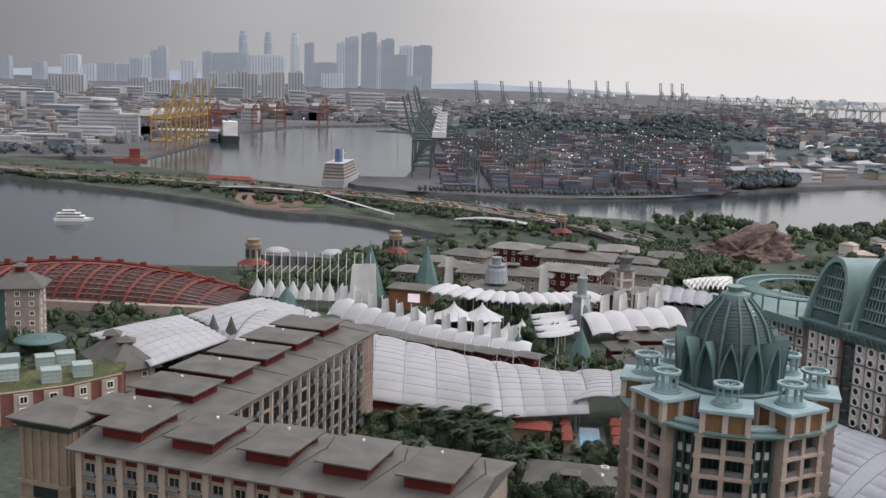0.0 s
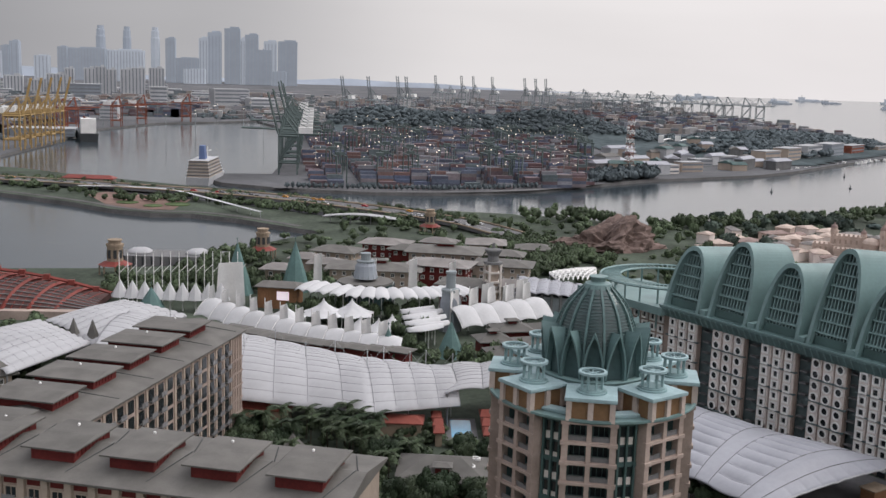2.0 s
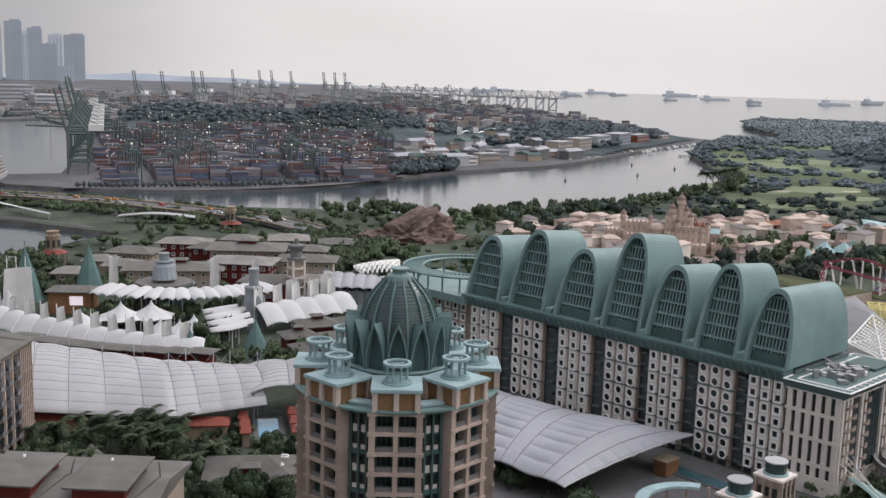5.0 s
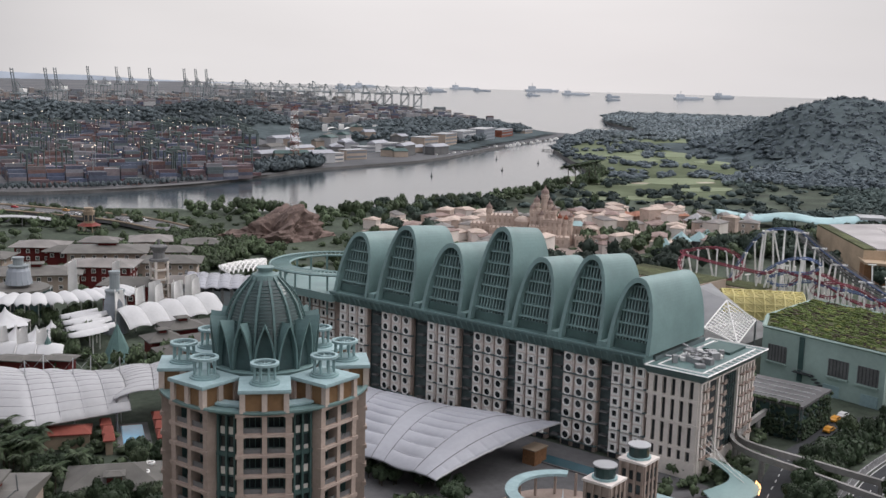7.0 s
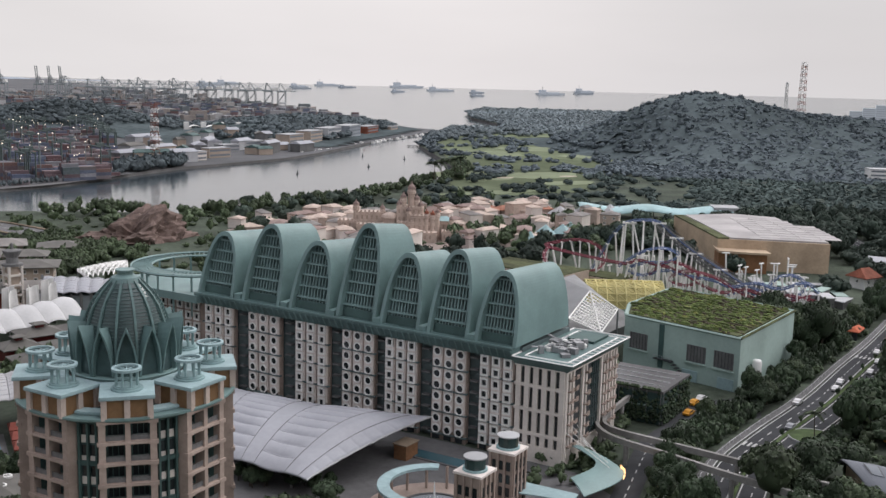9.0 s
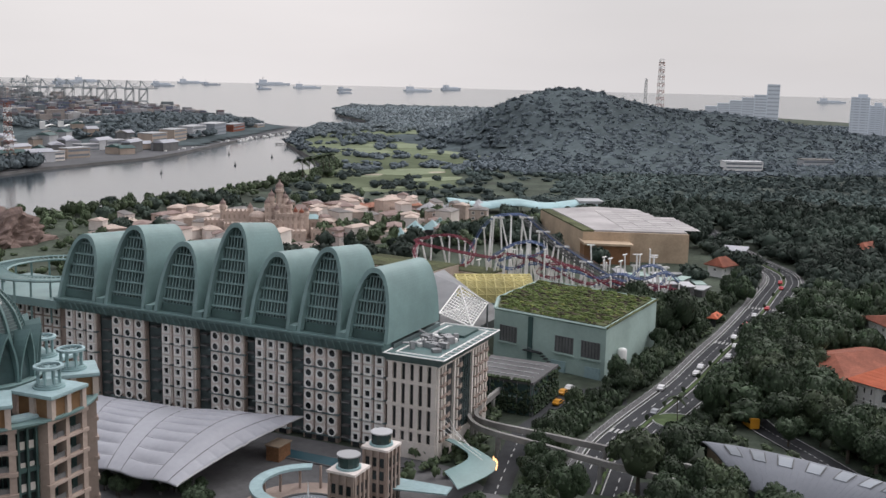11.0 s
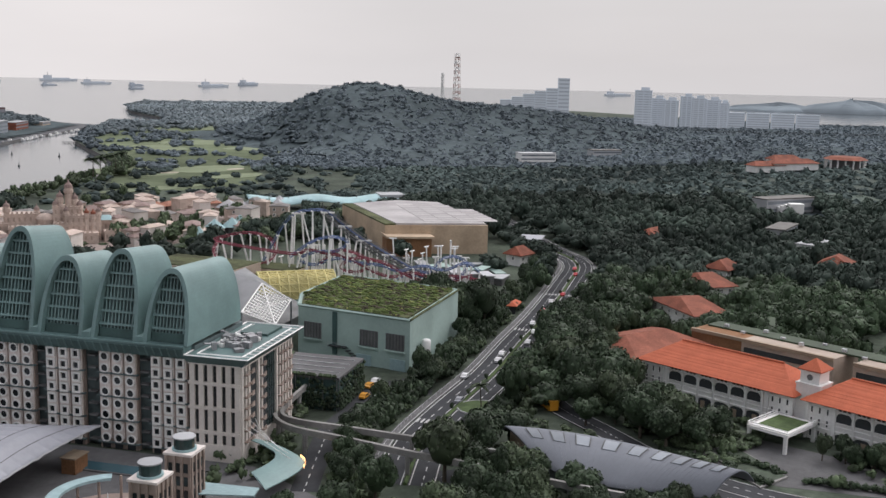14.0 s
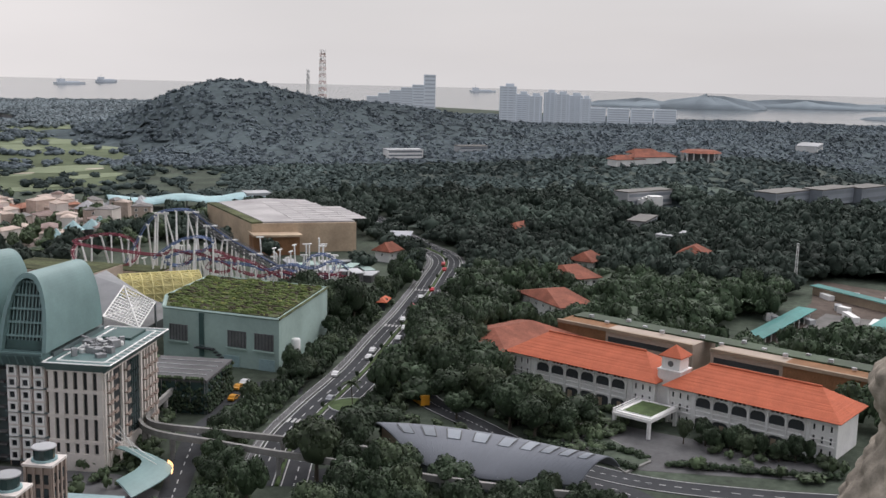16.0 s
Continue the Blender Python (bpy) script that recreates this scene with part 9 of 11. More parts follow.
for k in range(5):
    bm = B()
    box(bm, -8 - k * 0.8, 0, 6 + k * 2.5, 52 - k * 2.6, 17 - k * 0.7, 2.5)
    dk_ = part("deck", bm, M["beige"], qs)
    bm = B()
    box(bm, -8 - k * 0.8, 0, 6.9 + k * 2.5, 52.2 - k * 2.6, 17.2 - k * 0.7, 0.9)
    part("window_band", bm, M["louvre"], dk_)
    bm = B()
    box(bm, -8 - k * 0.8, 0, 8.35 + k * 2.5, 53 - k * 2.6, 17.8 - k * 0.7, 0.2)
    part("deck_edge", bm, M["farwall"], dk_)
bm = B()
prism(bm, [(-19, -2.4), (-9, -2), (-9, 2), (-19, 2.4)], 18.5, 29, [(-20, -1.8), (-12, -1.5), (-12, 1.5), (-20, 1.8)])
part("funnel", bm, M["trackblue"], qs)
bm = B()
bar(bm, (2, 0, 18), (2, 0, 27), 0.4, 5)
bar(bm, (2, -3, 24), (2, 3, 24), 0.25, 4)
part("mast", bm, M["white"], qs)
tb = thing("tug_barge", "red work barge with lit deck crane", "barge", (-292, 990, SEA), 20)
bm = B()
box(bm, 0, 0, -0.3, 30, 12, 3)
part("hull", bm, M["oldtile"], tb)
bm = B()
box(bm, 4, 0, 2.7, 9, 9, 9)
part("deckhouse", bm, M["redsteel"], tb)
bm = B()
bar(bm, (0, 0, 11), (-6, 0, 34), 0.7, 4)
part("jib", bm, M["farsteel"], tb)

# ---- city: near blocks, housing slabs, skyline ----
pc = thing("cream_office", "large pale office block with round rooftop restaurant", "office building", (-385, 1195, 4), 12)
for x, w, d, h in ((0, 44, 24, 34), (-38, 20, 18, 20), (30, 24, 30, 30), (-12, 60, 16, 16)):
    bm = B()
    box(bm, x, 0 if h > 16 else -16, 0, w, d, h)
    b = part("block", bm, M["farwall"], pc)
    for s in range(int(h / 4)):
        bm = B()
        box(bm, x, (0 if h > 16 else -16) - d / 2 - 0.1, 2 + s * 4, w * 0.92, 0.3, 1.2)
        part("window_band", bm, M["farwindow"], b)
bm = B()
lathe(bm, [(10, 34), (10, 38), (15, 39), (15, 41), (11, 41.5), (11, 44), (14, 44.5), (12, 46.5)], 24, 4, 0)
part("rooftop_drum", bm, M["farwall"], pc)
rg = random.Random(17)
for k in range(46):
    x = -1100 + rg.random() * 820
    y = 1080 + rg.random() * 900
    if x > -330 and y < 1250:
        continue
    h = 6 + rg.random() ** 2 * 26
    flat_block("harbour_block", "%s harbourside block with window bands" % rg.choice(("pale", "grey", "long low")), x, y, 24 + rg.random() * 46, 16 + rg.random() * 26, h, rg.random() * 24, rg.choice(("farwall", "beige", "farglass", "farwall", "cream")), max(2, int(h / 5)), 4, "building", "harbourside blocks")
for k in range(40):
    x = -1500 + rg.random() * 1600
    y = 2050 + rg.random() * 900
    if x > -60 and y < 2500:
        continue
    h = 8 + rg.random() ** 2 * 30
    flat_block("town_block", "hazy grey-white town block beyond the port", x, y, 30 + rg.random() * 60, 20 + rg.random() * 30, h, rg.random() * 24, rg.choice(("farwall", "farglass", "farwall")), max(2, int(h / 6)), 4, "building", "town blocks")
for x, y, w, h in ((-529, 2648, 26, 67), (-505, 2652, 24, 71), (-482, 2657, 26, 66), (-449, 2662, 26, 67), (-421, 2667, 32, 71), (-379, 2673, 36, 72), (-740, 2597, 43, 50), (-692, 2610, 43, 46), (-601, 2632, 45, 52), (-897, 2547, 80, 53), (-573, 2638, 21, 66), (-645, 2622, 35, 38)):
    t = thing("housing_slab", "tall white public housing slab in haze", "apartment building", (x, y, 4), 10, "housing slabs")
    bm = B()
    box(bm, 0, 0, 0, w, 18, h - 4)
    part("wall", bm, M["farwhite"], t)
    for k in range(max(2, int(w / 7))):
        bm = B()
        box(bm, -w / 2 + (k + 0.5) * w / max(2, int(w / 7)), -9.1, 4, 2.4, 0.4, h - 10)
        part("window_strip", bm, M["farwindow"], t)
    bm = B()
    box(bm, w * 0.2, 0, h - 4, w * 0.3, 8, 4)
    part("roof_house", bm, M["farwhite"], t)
SKY = ((-1411, 4062, 63, 101), (-1290, 4102, 68, 74), (-1190, 4132, 41, 94), (-1154, 4142, 41, 104), (-1124, 4151, 27, 126), (-1093, 4159, 32, 144), (-1004, 4181, 52, 94), (-933, 4197, 34, 129), (-850, 4215, 135, 127), (-713, 4240, 135, 124),
       (-820, 4321, 36, 211), (-725, 4338, 32, 210), (-607, 4257, 34, 209), (-551, 4265, 36, 175), (-494, 4272, 100, 101), (-429, 4279, 34, 181), (-388, 4282, 50, 204), (-321, 4288, 59, 222))
SKY2 = ((-281, 4291, 18, 184), (-248, 4293, 50, 200), (-198, 4295, 50, 143), (-177, 4296, 50, 177), (-111, 4299, 74, 179), (-140, 4198, 54, 60), (-452, 4176, 79, 60), (-1516, 4024, 45, 70), (-1628, 3980, 50, 87), (-1348, 4083, 45, 66), (-1241, 4117, 45, 70))
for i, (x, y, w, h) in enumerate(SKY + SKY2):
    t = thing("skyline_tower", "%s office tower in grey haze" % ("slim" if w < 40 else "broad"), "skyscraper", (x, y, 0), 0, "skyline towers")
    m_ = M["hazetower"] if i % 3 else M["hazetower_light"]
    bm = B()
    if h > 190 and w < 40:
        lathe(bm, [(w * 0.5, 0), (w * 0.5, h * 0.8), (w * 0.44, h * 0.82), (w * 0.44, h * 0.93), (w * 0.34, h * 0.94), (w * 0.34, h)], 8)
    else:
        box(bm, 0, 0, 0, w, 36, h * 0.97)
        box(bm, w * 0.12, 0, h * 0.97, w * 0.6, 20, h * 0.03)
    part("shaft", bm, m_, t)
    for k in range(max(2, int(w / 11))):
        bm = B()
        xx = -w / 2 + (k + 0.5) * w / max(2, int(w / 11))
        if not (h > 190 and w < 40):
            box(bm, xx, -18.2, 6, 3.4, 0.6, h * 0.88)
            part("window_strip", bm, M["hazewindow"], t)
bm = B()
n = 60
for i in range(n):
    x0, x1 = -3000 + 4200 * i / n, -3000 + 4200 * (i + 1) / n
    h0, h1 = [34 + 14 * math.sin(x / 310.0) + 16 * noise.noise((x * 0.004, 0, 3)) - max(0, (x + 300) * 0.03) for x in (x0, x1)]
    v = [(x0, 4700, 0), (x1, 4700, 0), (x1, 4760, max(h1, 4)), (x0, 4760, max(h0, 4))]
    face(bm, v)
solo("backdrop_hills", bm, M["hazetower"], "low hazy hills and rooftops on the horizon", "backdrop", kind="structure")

# low rooftops and sheds between the larger blocks, too many and too far to count
rg = random.Random(23)
V, F = [], []
for k in range(5200):
    x, y = rg.uniform(-1250, 900), 1060 + 1950 * rg.random() ** 1.2
    if (inside(x, y, MAINLAND) and not (x > -345 and y < 1760)) or (inside(x, y, ISLAND) and y > 1640):
        a_ = rg.choice((0.1, 0.25, 1.6))
        container(x, y, 4.0, math.cos(a_), math.sin(a_), rg.uniform(9, 30), rg.uniform(7, 16), rg.uniform(3.5, 9) + (6 if rg.random() < 0.12 else 0))
me = bpy.data.meshes.new("low_rooftops")
me.from_pydata(V, [], F)
me.materials.append(hue_mat("town_roofs", ((0.26, 0.26, 0.27), (0.20, 0.19, 0.19), (0.33, 0.32, 0.31), (0.17, 0.18, 0.20), (0.24, 0.19, 0.17), (0.38, 0.38, 0.38), (0.15, 0.17, 0.18), (0.29, 0.26, 0.24))))
tagged(new("low_rooftops", me), "low grey and brown rooftops of the port town", "buildings", kind="stuff")

# ---- causeway: viaduct, trees, lamps ----
ribbon("road_viaduct", smooth([(-700, 1010), (-348.9, 844.3), (-314.8, 823.0), (-245.7, 805.4), (-178.4, 784.8), (-113.1, 758.2), (-51.7, 733.2), (-12.6, 708.3), (23.9, 679.3), (57.2, 647.3), (87.1, 613.5), (106.0, 571.6)]), 20, 7.5, M["paving"], "pale concrete road viaduct along the causeway", ((0, 0), (-5, 6), (5, 6)), thick=1.6)
P = smooth([(-700, 1010), (-348.9, 844.3), (-314.8, 823.0), (-245.7, 805.4), (-178.4, 784.8), (-113.1, 758.2), (-51.7, 733.2), (-12.6, 708.3), (23.9, 679.3), (57.2, 647.3), (87.1, 613.5), (106.0, 571.6)])
for sgn in (-1, 1):
    bm = B()
    for i in range(len(P) - 1):
        a, b = Vector(P[i]), Vector(P[i + 1])
        t_ = (b - a).normalized()
        o = Vector((-t_.y, t_.x)) * 9.9 * sgn
        bar(bm, (*(a + o), 8.0), (*(b + o), 8.0), 0.5, 4)
    solo("parapet", bm, M["tan"], "pale concrete viaduct parapet", "parapet", kind="structure")
for p in P[::2]:
    t = thing("viaduct_pier", "pale concrete viaduct pier column", "pier", (*p, 4.4), 35, "viaduct piers")
    bm = B()
    box(bm, 0, 0, 0, 2.4, 2.4, 1.6)
    part("column", bm, M["tan"], t)
ribbon("road_causeway", smooth([(-700, 960), (-340.2, 822.8), (-311.6, 814.3), (-242.3, 793.9), (-177.6, 781.4), (-42.1, 703.5), (-11.9, 676.8), (23.0, 648.4), (55.3, 622.2), (85.5, 600.1), (101.6, 581.0)]), 12, 4.6, M["asphalt"], "asphalt causeway road", ((0, 6),))
ribbon("pavement_promenade", smooth([(-300, 802), (-250, 770), (-204, 747), (-148, 705), (-120, 678), (-95, 663), (-72, 662), (-42, 644), (-8, 610)]), 5, 4.55, M["seawall"], "grey-brown seaside promenade", kind="structure")
M["redearth"] = mat("reddish_paving", (0.19, 0.125, 0.105), 0.95, 0.25, 0.15, 0.1, stain=0.4)
bm = B()
prism(bm, [(-151.1, 740.8), (-134.2, 765.8), (-115.5, 774.3), (-93.3, 759.0), (-80.9, 719.9), (-85.8, 669.9), (-110.4, 669.8), (-127.3, 685.3)], 4.4, 4.5)
solo("pavement_plaza", bm, M["redearth"], "reddish paved seaside plaza", "pavement", kind="structure")
wk = thing("covered_boardwalk", "long white covered boardwalk on slim posts", "walkway", (0, 0, 0))
WK = smooth([(-160.7, 758.8), (-136.8, 758.1), (-112.4, 753.9), (-90.9, 738.9), (-68.0, 702.9), (-46.9, 667.5), (-31.5, 642.1)], 6)
bm = B()
for a, b in zip(WK, WK[1:]):
    bar(bm, (*a, 8.0), (*b, 8.0), 1.5, 4)
for v in bm.verts:
    v.co.z = 8.0 + (v.co.z - 8.0) * 0.2
part("roof", bm, M["farwall"], wk)
for p in WK[::3]:
    bm = B()
    bar(bm, (*p, 4.4), (*p, 7.9), 0.2, 5)
    part("post", bm, M["farwall"], wk)
for (x, y, r) in ((-118, 700, 7), (-100, 686, 6), (-86, 694, 8)):
    bm = B()
    prism(bm, disc(r, 16), 0, 0.5)
    solo("planting_bed", bm, M["grass"], "low round planting bed on the plaza", "planting bed", (x, y, 4.45), group="planting beds")
cv = thing("curved_shelter", "white curved walkway shelter on the causeway", "shelter", (27, 623, 4.4), -14)
bm = B()
sheet(bm, lambda u, v: (-22 + 44 * u, -4 + 8 * v, 4 + 1.8 * math.sin(math.pi * u)), 14, 3, 0.4)
part("roof", bm, M["fabric"], cv)
for k in range(4):
    bm = B()
    bar(bm, (-18 + 12 * k, 0, 0), (-18 + 12 * k, 0, 5), 0.3)
    part("post", bm, M["steel"], cv)
rt = thing("red_roof_pier", "long red-roofed pavilion on the causeway", "pavilion", (-162, 804, 4.4), -8)
bm = B()
box(bm, 0, 0, 0, 36, 9, 4)
part("wall", bm, M["pinkdark"], rt)
bm = B()
hip(bm, 0, 0, 4, 38, 11, 2.4, 0, 0.8)
part("roof", bm, M["redsteel"], rt)
rg = random.Random(31)
for k in range(26):
    i = rg.randrange(8, len(P) - 2)
    a, b = Vector(P[i]), Vector(P[i + 1])
    t_ = (b - a).normalized()
    o = Vector((-t_.y, t_.x)) * rg.choice((-6.5, -3, 3, 6.5))
    q = a.lerp(b, rg.random()) + o
    VEHICLES.append((q.x, q.y, 7.52, math.degrees(math.atan2(t_.y, t_.x)), rg.random()))
for x, y, r in ((400, 265, .95), (232, 174, .95), (269, 204, .1), (214, 209, .6), (218.5, 211, .1), (330, 232, .95), (411, 273, .95), (241, 196, .3), (262, 200, .2), (287, 207, .1), (300, 214, .3), (345, 239, .2), (360, 244, .9), (222, 182, .4), (310, 222, .1), (206, 203, .6), (210, 201, .1), (224, 203, .4)):
    j = min(range(len(MAINROAD) - 1), key=lambda i: (MAINROAD[i][0] - x) ** 2 + (MAINROAD[i][1] - y) ** 2)
    a, b = MAINROAD[j], MAINROAD[j + 1]
    VEHICLES.append((x, y, 5.12, math.degrees(math.atan2(b[1] - a[1], b[0] - a[0])), r))
PAINT = [mat("car_paint_white", (0.7, 0.7, 0.7), 0.3, 0.02, 1, 0, spec=0.5), mat("car_paint_grey", (0.25, 0.26, 0.28), 0.3, 0.02, 1, 0, spec=0.5), mat("car_paint_dark", (0.03, 0.03, 0.04), 0.3, 0.02, 1, 0, spec=0.5),
         mat("car_paint_yellow", (0.65, 0.30, 0.03), 0.3, 0.02, 1, 0, spec=0.5), mat("car_paint_red", (0.5, 0.03, 0.04), 0.3, 0.02, 1, 0, spec=0.5)]
NAMES = ("white", "grey", "black", "yellow", "red")
cb, cg, cw = [], B(), B()
for m_ in PAINT:
    bm = B()
    prof = [(-2.15, 0.35), (2.15, 0.35), (2.2, 0.75), (1.35, 0.92), (0.7, 1.42), (-1.1, 1.45), (-1.7, 0.98), (-2.2, 0.9)]
    a = [bm.verts.new((x, -0.85, z)) for x, z in prof]
    b = [bm.verts.new((x, 0.85, z)) for x, z in prof]
    for i in range(8):
        bm.faces.new((a[i], a[(i + 1) % 8], b[(i + 1) % 8], b[i]))
    bm.faces.new(a[::-1])
    bm.faces.new(b)
    cb.append(mesh_of("body", bm, m_))
for s in (-1, 1):
    face(cg, [(1.25, s * 0.87, 0.95), (0.66, s * 0.87, 1.36), (-1.05, s * 0.87, 1.38), (-1.55, s * 0.87, 0.98)])
face(cg, [(1.33, -0.75, 0.95), (1.33, 0.75, 0.95), (0.74, 0.7, 1.4), (0.74, -0.7, 1.4)])
cg = mesh_of("glass", cg, M["glass"])
lathe(cw, [(0.33, -0.1), (0.33, 0.1)], 12)
bmesh.ops.rotate(cw, verts=cw.verts[:], cent=(0, 0, 0), matrix=Matrix.Rotation(radians(90), 3, "X"))
cw = mesh_of("wheel", cw, M["rubber"])
for x, y, z, rz, r in VEHICLES:
    i = 0 if r < 0.32 else 1 if r < 0.45 else 2 if r < 0.56 else 3 if r < 0.7 else 4 if r > 0.88 else 1
    t = thing("car", "small %s car on the road" % NAMES[i], "car", (x, y, z), rz, "cars on the roads")
    again("body", cb[i], t, Matrix())
    again("glass", cg, t, Matrix())
    for wx in (-1.35, 1.35):
        for wy in (-0.8, 0.8):
            again("wheel", cw, t, pose(wx, wy, 0.33))
bs = thing("bus", "orange and white single-deck bus on the slip road", "bus", (236, 163, 5.15), 60)
bm = B()
box(bm, 0, 0, 0.4, 11, 2.5, 2.7)
part("body", bm, PAINT[3], bs)
bm = B()
box(bm, 0, 0, 1.6, 10.6, 2.56, 0.9)
part("window_band", bm, M["glass"], bs)
for wx in (-3.6, 3.4):
    for wy in (-1.1, 1.1):
        o = again("wheel", cw, bs, pose(wx, wy, 0.45) @ Matrix.Scale(1.4, 4))

# ---- trees ----
rng = np.random.default_rng(7)


def crown_template(seed, leaves, size, core_div, flat=0.62, lumps=9):
    """A broad crown about 2 across: billowing lumps over a dome, with many small leaf sprays on them."""
    r = np.random.default_rng(seed)
    n = lumps
    ang, rad = r.uniform(0, 2 * math.pi, n), 0.68 * np.sqrt(r.uniform(0.08, 1, n))
    C = np.stack([rad * np.cos(ang), rad * np.sin(ang), 0.42 - 0.75 * rad ** 2 + r.uniform(-0.1, 0.12, n)], 1)
    R = r.uniform(0.24, 0.42, n)
    C[0], R[0] = (0, 0, 0.1), 0.62
    V, F = [], []
    for k in range(leaves):
        i = r.integers(n)
        d = r.normal(size=3)
        d[2] = abs(d[2]) + r.uniform(-0.4, 0.2)
        d /= np.linalg.norm(d)
        p = C[i] + d * R[i] * r.uniform(0.9, 1.12) * np.array([1, 1, flat + 0.2])
        nrm = d + r.normal(size=3) * 0.45 + np.array([0, 0, 0.3])
        nrm /= np.linalg.norm(nrm)
        a = np.cross(nrm, r.normal(size=3))
        a /= np.linalg.norm(a)
        b = np.cross(nrm, a)
        s = size * r.uniform(0.6, 1.4)
        q = len(V)
        V += [p - a * s - b * s * 0.5, p + a * s * 0.9 - b * s * 0.6, p + a * s * 0.1 + b * s]
        F.append((q, q + 1, q + 2))
    bm = B()
    bmesh.ops.create_icosphere(bm, subdivisions=core_div, radius=1.0)
    bm.verts.ensure_lookup_table()
    for i in range(n):
        q = len(V)
        for v in bm.verts:
            w = 1 + 0.34 * noise.noise(v.co * 2.8 + Vector((seed, i, 0)))
            V.append(C[i] + np.array(v.co) * R[i] * (0.84 if leaves > 500 else 0.93) * w * np.array([1, 1, flat + 0.2]))
        F += [tuple(q + x.index for x in f.verts) for f in bm.faces]
    bm.free()
    return np.array(V, dtype=np.float32), np.array(F, dtype=np.int32)


def np_mesh(name, V, F, material):
    me = bpy.data.meshes.new(name)
    me.vertices.add(len(V))
    me.vertices.foreach_set("co", np.ascontiguousarray(V, dtype=np.float32).ravel())
    me.loops.add(len(F) * 3)
    me.loops.foreach_set("vertex_index", np.ascontiguousarray(F, dtype=np.int32).ravel())
    me.polygons.add(len(F))
    me.polygons.foreach_set("loop_start", np.arange(0, len(F) * 3, 3, dtype=np.int32))
    me.polygons.foreach_set("use_smooth", np.ones(len(F), dtype=bool))
    me.update(calc_edges=True)
    me.materials.append(material)
    return me


def scatter(name, label, places, templates, material, kind="stuff"):
    """Many crowns in one mesh; places: rows of x, y, z, width, height."""
    VV, FF, base = [], [], 0
    for i, (x, y, z, w, h) in enumerate(places):
        V, F = templates[i % len(templates)]
        a = rng.uniform(0, 2 * math.pi)
        c, s = math.cos(a), math.sin(a)
        P = np.empty_like(V)
        P[:, 0] = (V[:, 0] * c - V[:, 1] * s) * w / 2 + x
        P[:, 1] = (V[:, 0] * s + V[:, 1] * c) * w / 2 + y
        P[:, 2] = (V[:, 2] + 0.45) * h / 1.15 + z
        VV.append(P)
        FF.append(F + base)
        base += len(V)
    ob = new(name, np_mesh(name, np.concatenate(VV), np.concatenate(FF), material))
    return tagged(ob, label, "trees", kind=kind)


T_MID = [crown_template(s, 560, 0.075, 2, lumps=8) for s in range(6)]
T_LITE = [crown_template(60 + s, 120, 0.13, 1, lumps=6) for s in range(5)]
T_SLOPE = [crown_template(70 + s, 210, 0.11, 1, lumps=8) for s in range(6)]
T_SHRUB = [crown_template(30 + s, 30, 0.22, 1, lumps=3) for s in range(4)]
T_FAR = [crown_template(20 + s, 60, 0.17, 1, lumps=5) for s in range(4)]

# places kept free of trees: x, y, radius
KEEP = [(248, 122, 13), (249, 136, 13), (247, 149, 10), (240, 225, 27), (250, 240, 24), (205, 212, 19), (325, 360, 42), (335, 325, 30), (345, 300, 22), (276, 312, 22), (232, 280, 26), (410, 345, 30), (420, 375, 38), (435, 405, 34), (262, 352, 24), (288, 338, 14), (268, 70, 22), (268, 90, 22), (270, 108, 22),
        (268, 130, 22), (270, 145, 20), (262, 60, 18), (310, 70, 16), (312, 95, 16), (314, 120, 15), (316, 145, 15), (286, 163, 17), (305, 178, 9), (345, 182, 14), (392, 196, 11), (430, 209, 9), (492, 183, 9), (508, 289, 11), (404, 300, 7), (438, 318, 10), (420, 352, 10),
        (197, 135, 16), (199, 118, 18), (202, 102, 16), (243, 100, 15), (240, 80, 13), (246, 70, 10), (370, 108, 20), (402, 84, 28), (440, 90, 34), (430, 100, 18), (470, 100, 28), (322, 240, 6), (470, 508, 40), (500, 490, 20), (440, 530, 20), (850, 318, 22), (800, 340, 22), (620, 262, 16), (804, 585, 22), (640, 275, 22), (560, 240, 16), (700, 205, 20), (735, 185, 20), (770, 170, 20)]


def free(x, y, slack=0.0):
    if any((x - a) ** 2 + (y - b) ** 2 < (r + slack) ** 2 for a, b, r in KEEP):
        return False
    return all((x - a) ** 2 + (y - b) ** 2 > (8.6 + slack) ** 2 for a, b in MAINROAD[::2])


GOLF = [(417.5, 672.7), (530.9, 843.1), (671.2, 1119.3), (824.2, 1274.4), (949.3, 1264.0), (934.2, 1047.4), (790.6, 876.9), (626.9, 769.1), (526.2, 641.9), (456.7, 638.9)]
bm = B()
prism(bm, [(x, y) for x, y in GOLF], 5.02, 5.12)
solo("ground_golf", bm, M["golf"], "open grassy golf course ground", "ground", kind="structure")
FAIR = [f_ for f_ in ((503, 771, 34, 40), (448, 660, 46, 10), (560, 756, 44, 26), (545, 696, 30, 14), (878, 1033, 34, 30), (796, 818, 46, 14), (892, 806, 46, 14), (738, 1012, 40, 36), (658, 969, 30, 40), (742, 911, 36, 22), (898, 1148, 40, 30)) if hz(f_[0], f_[1]) < 9]
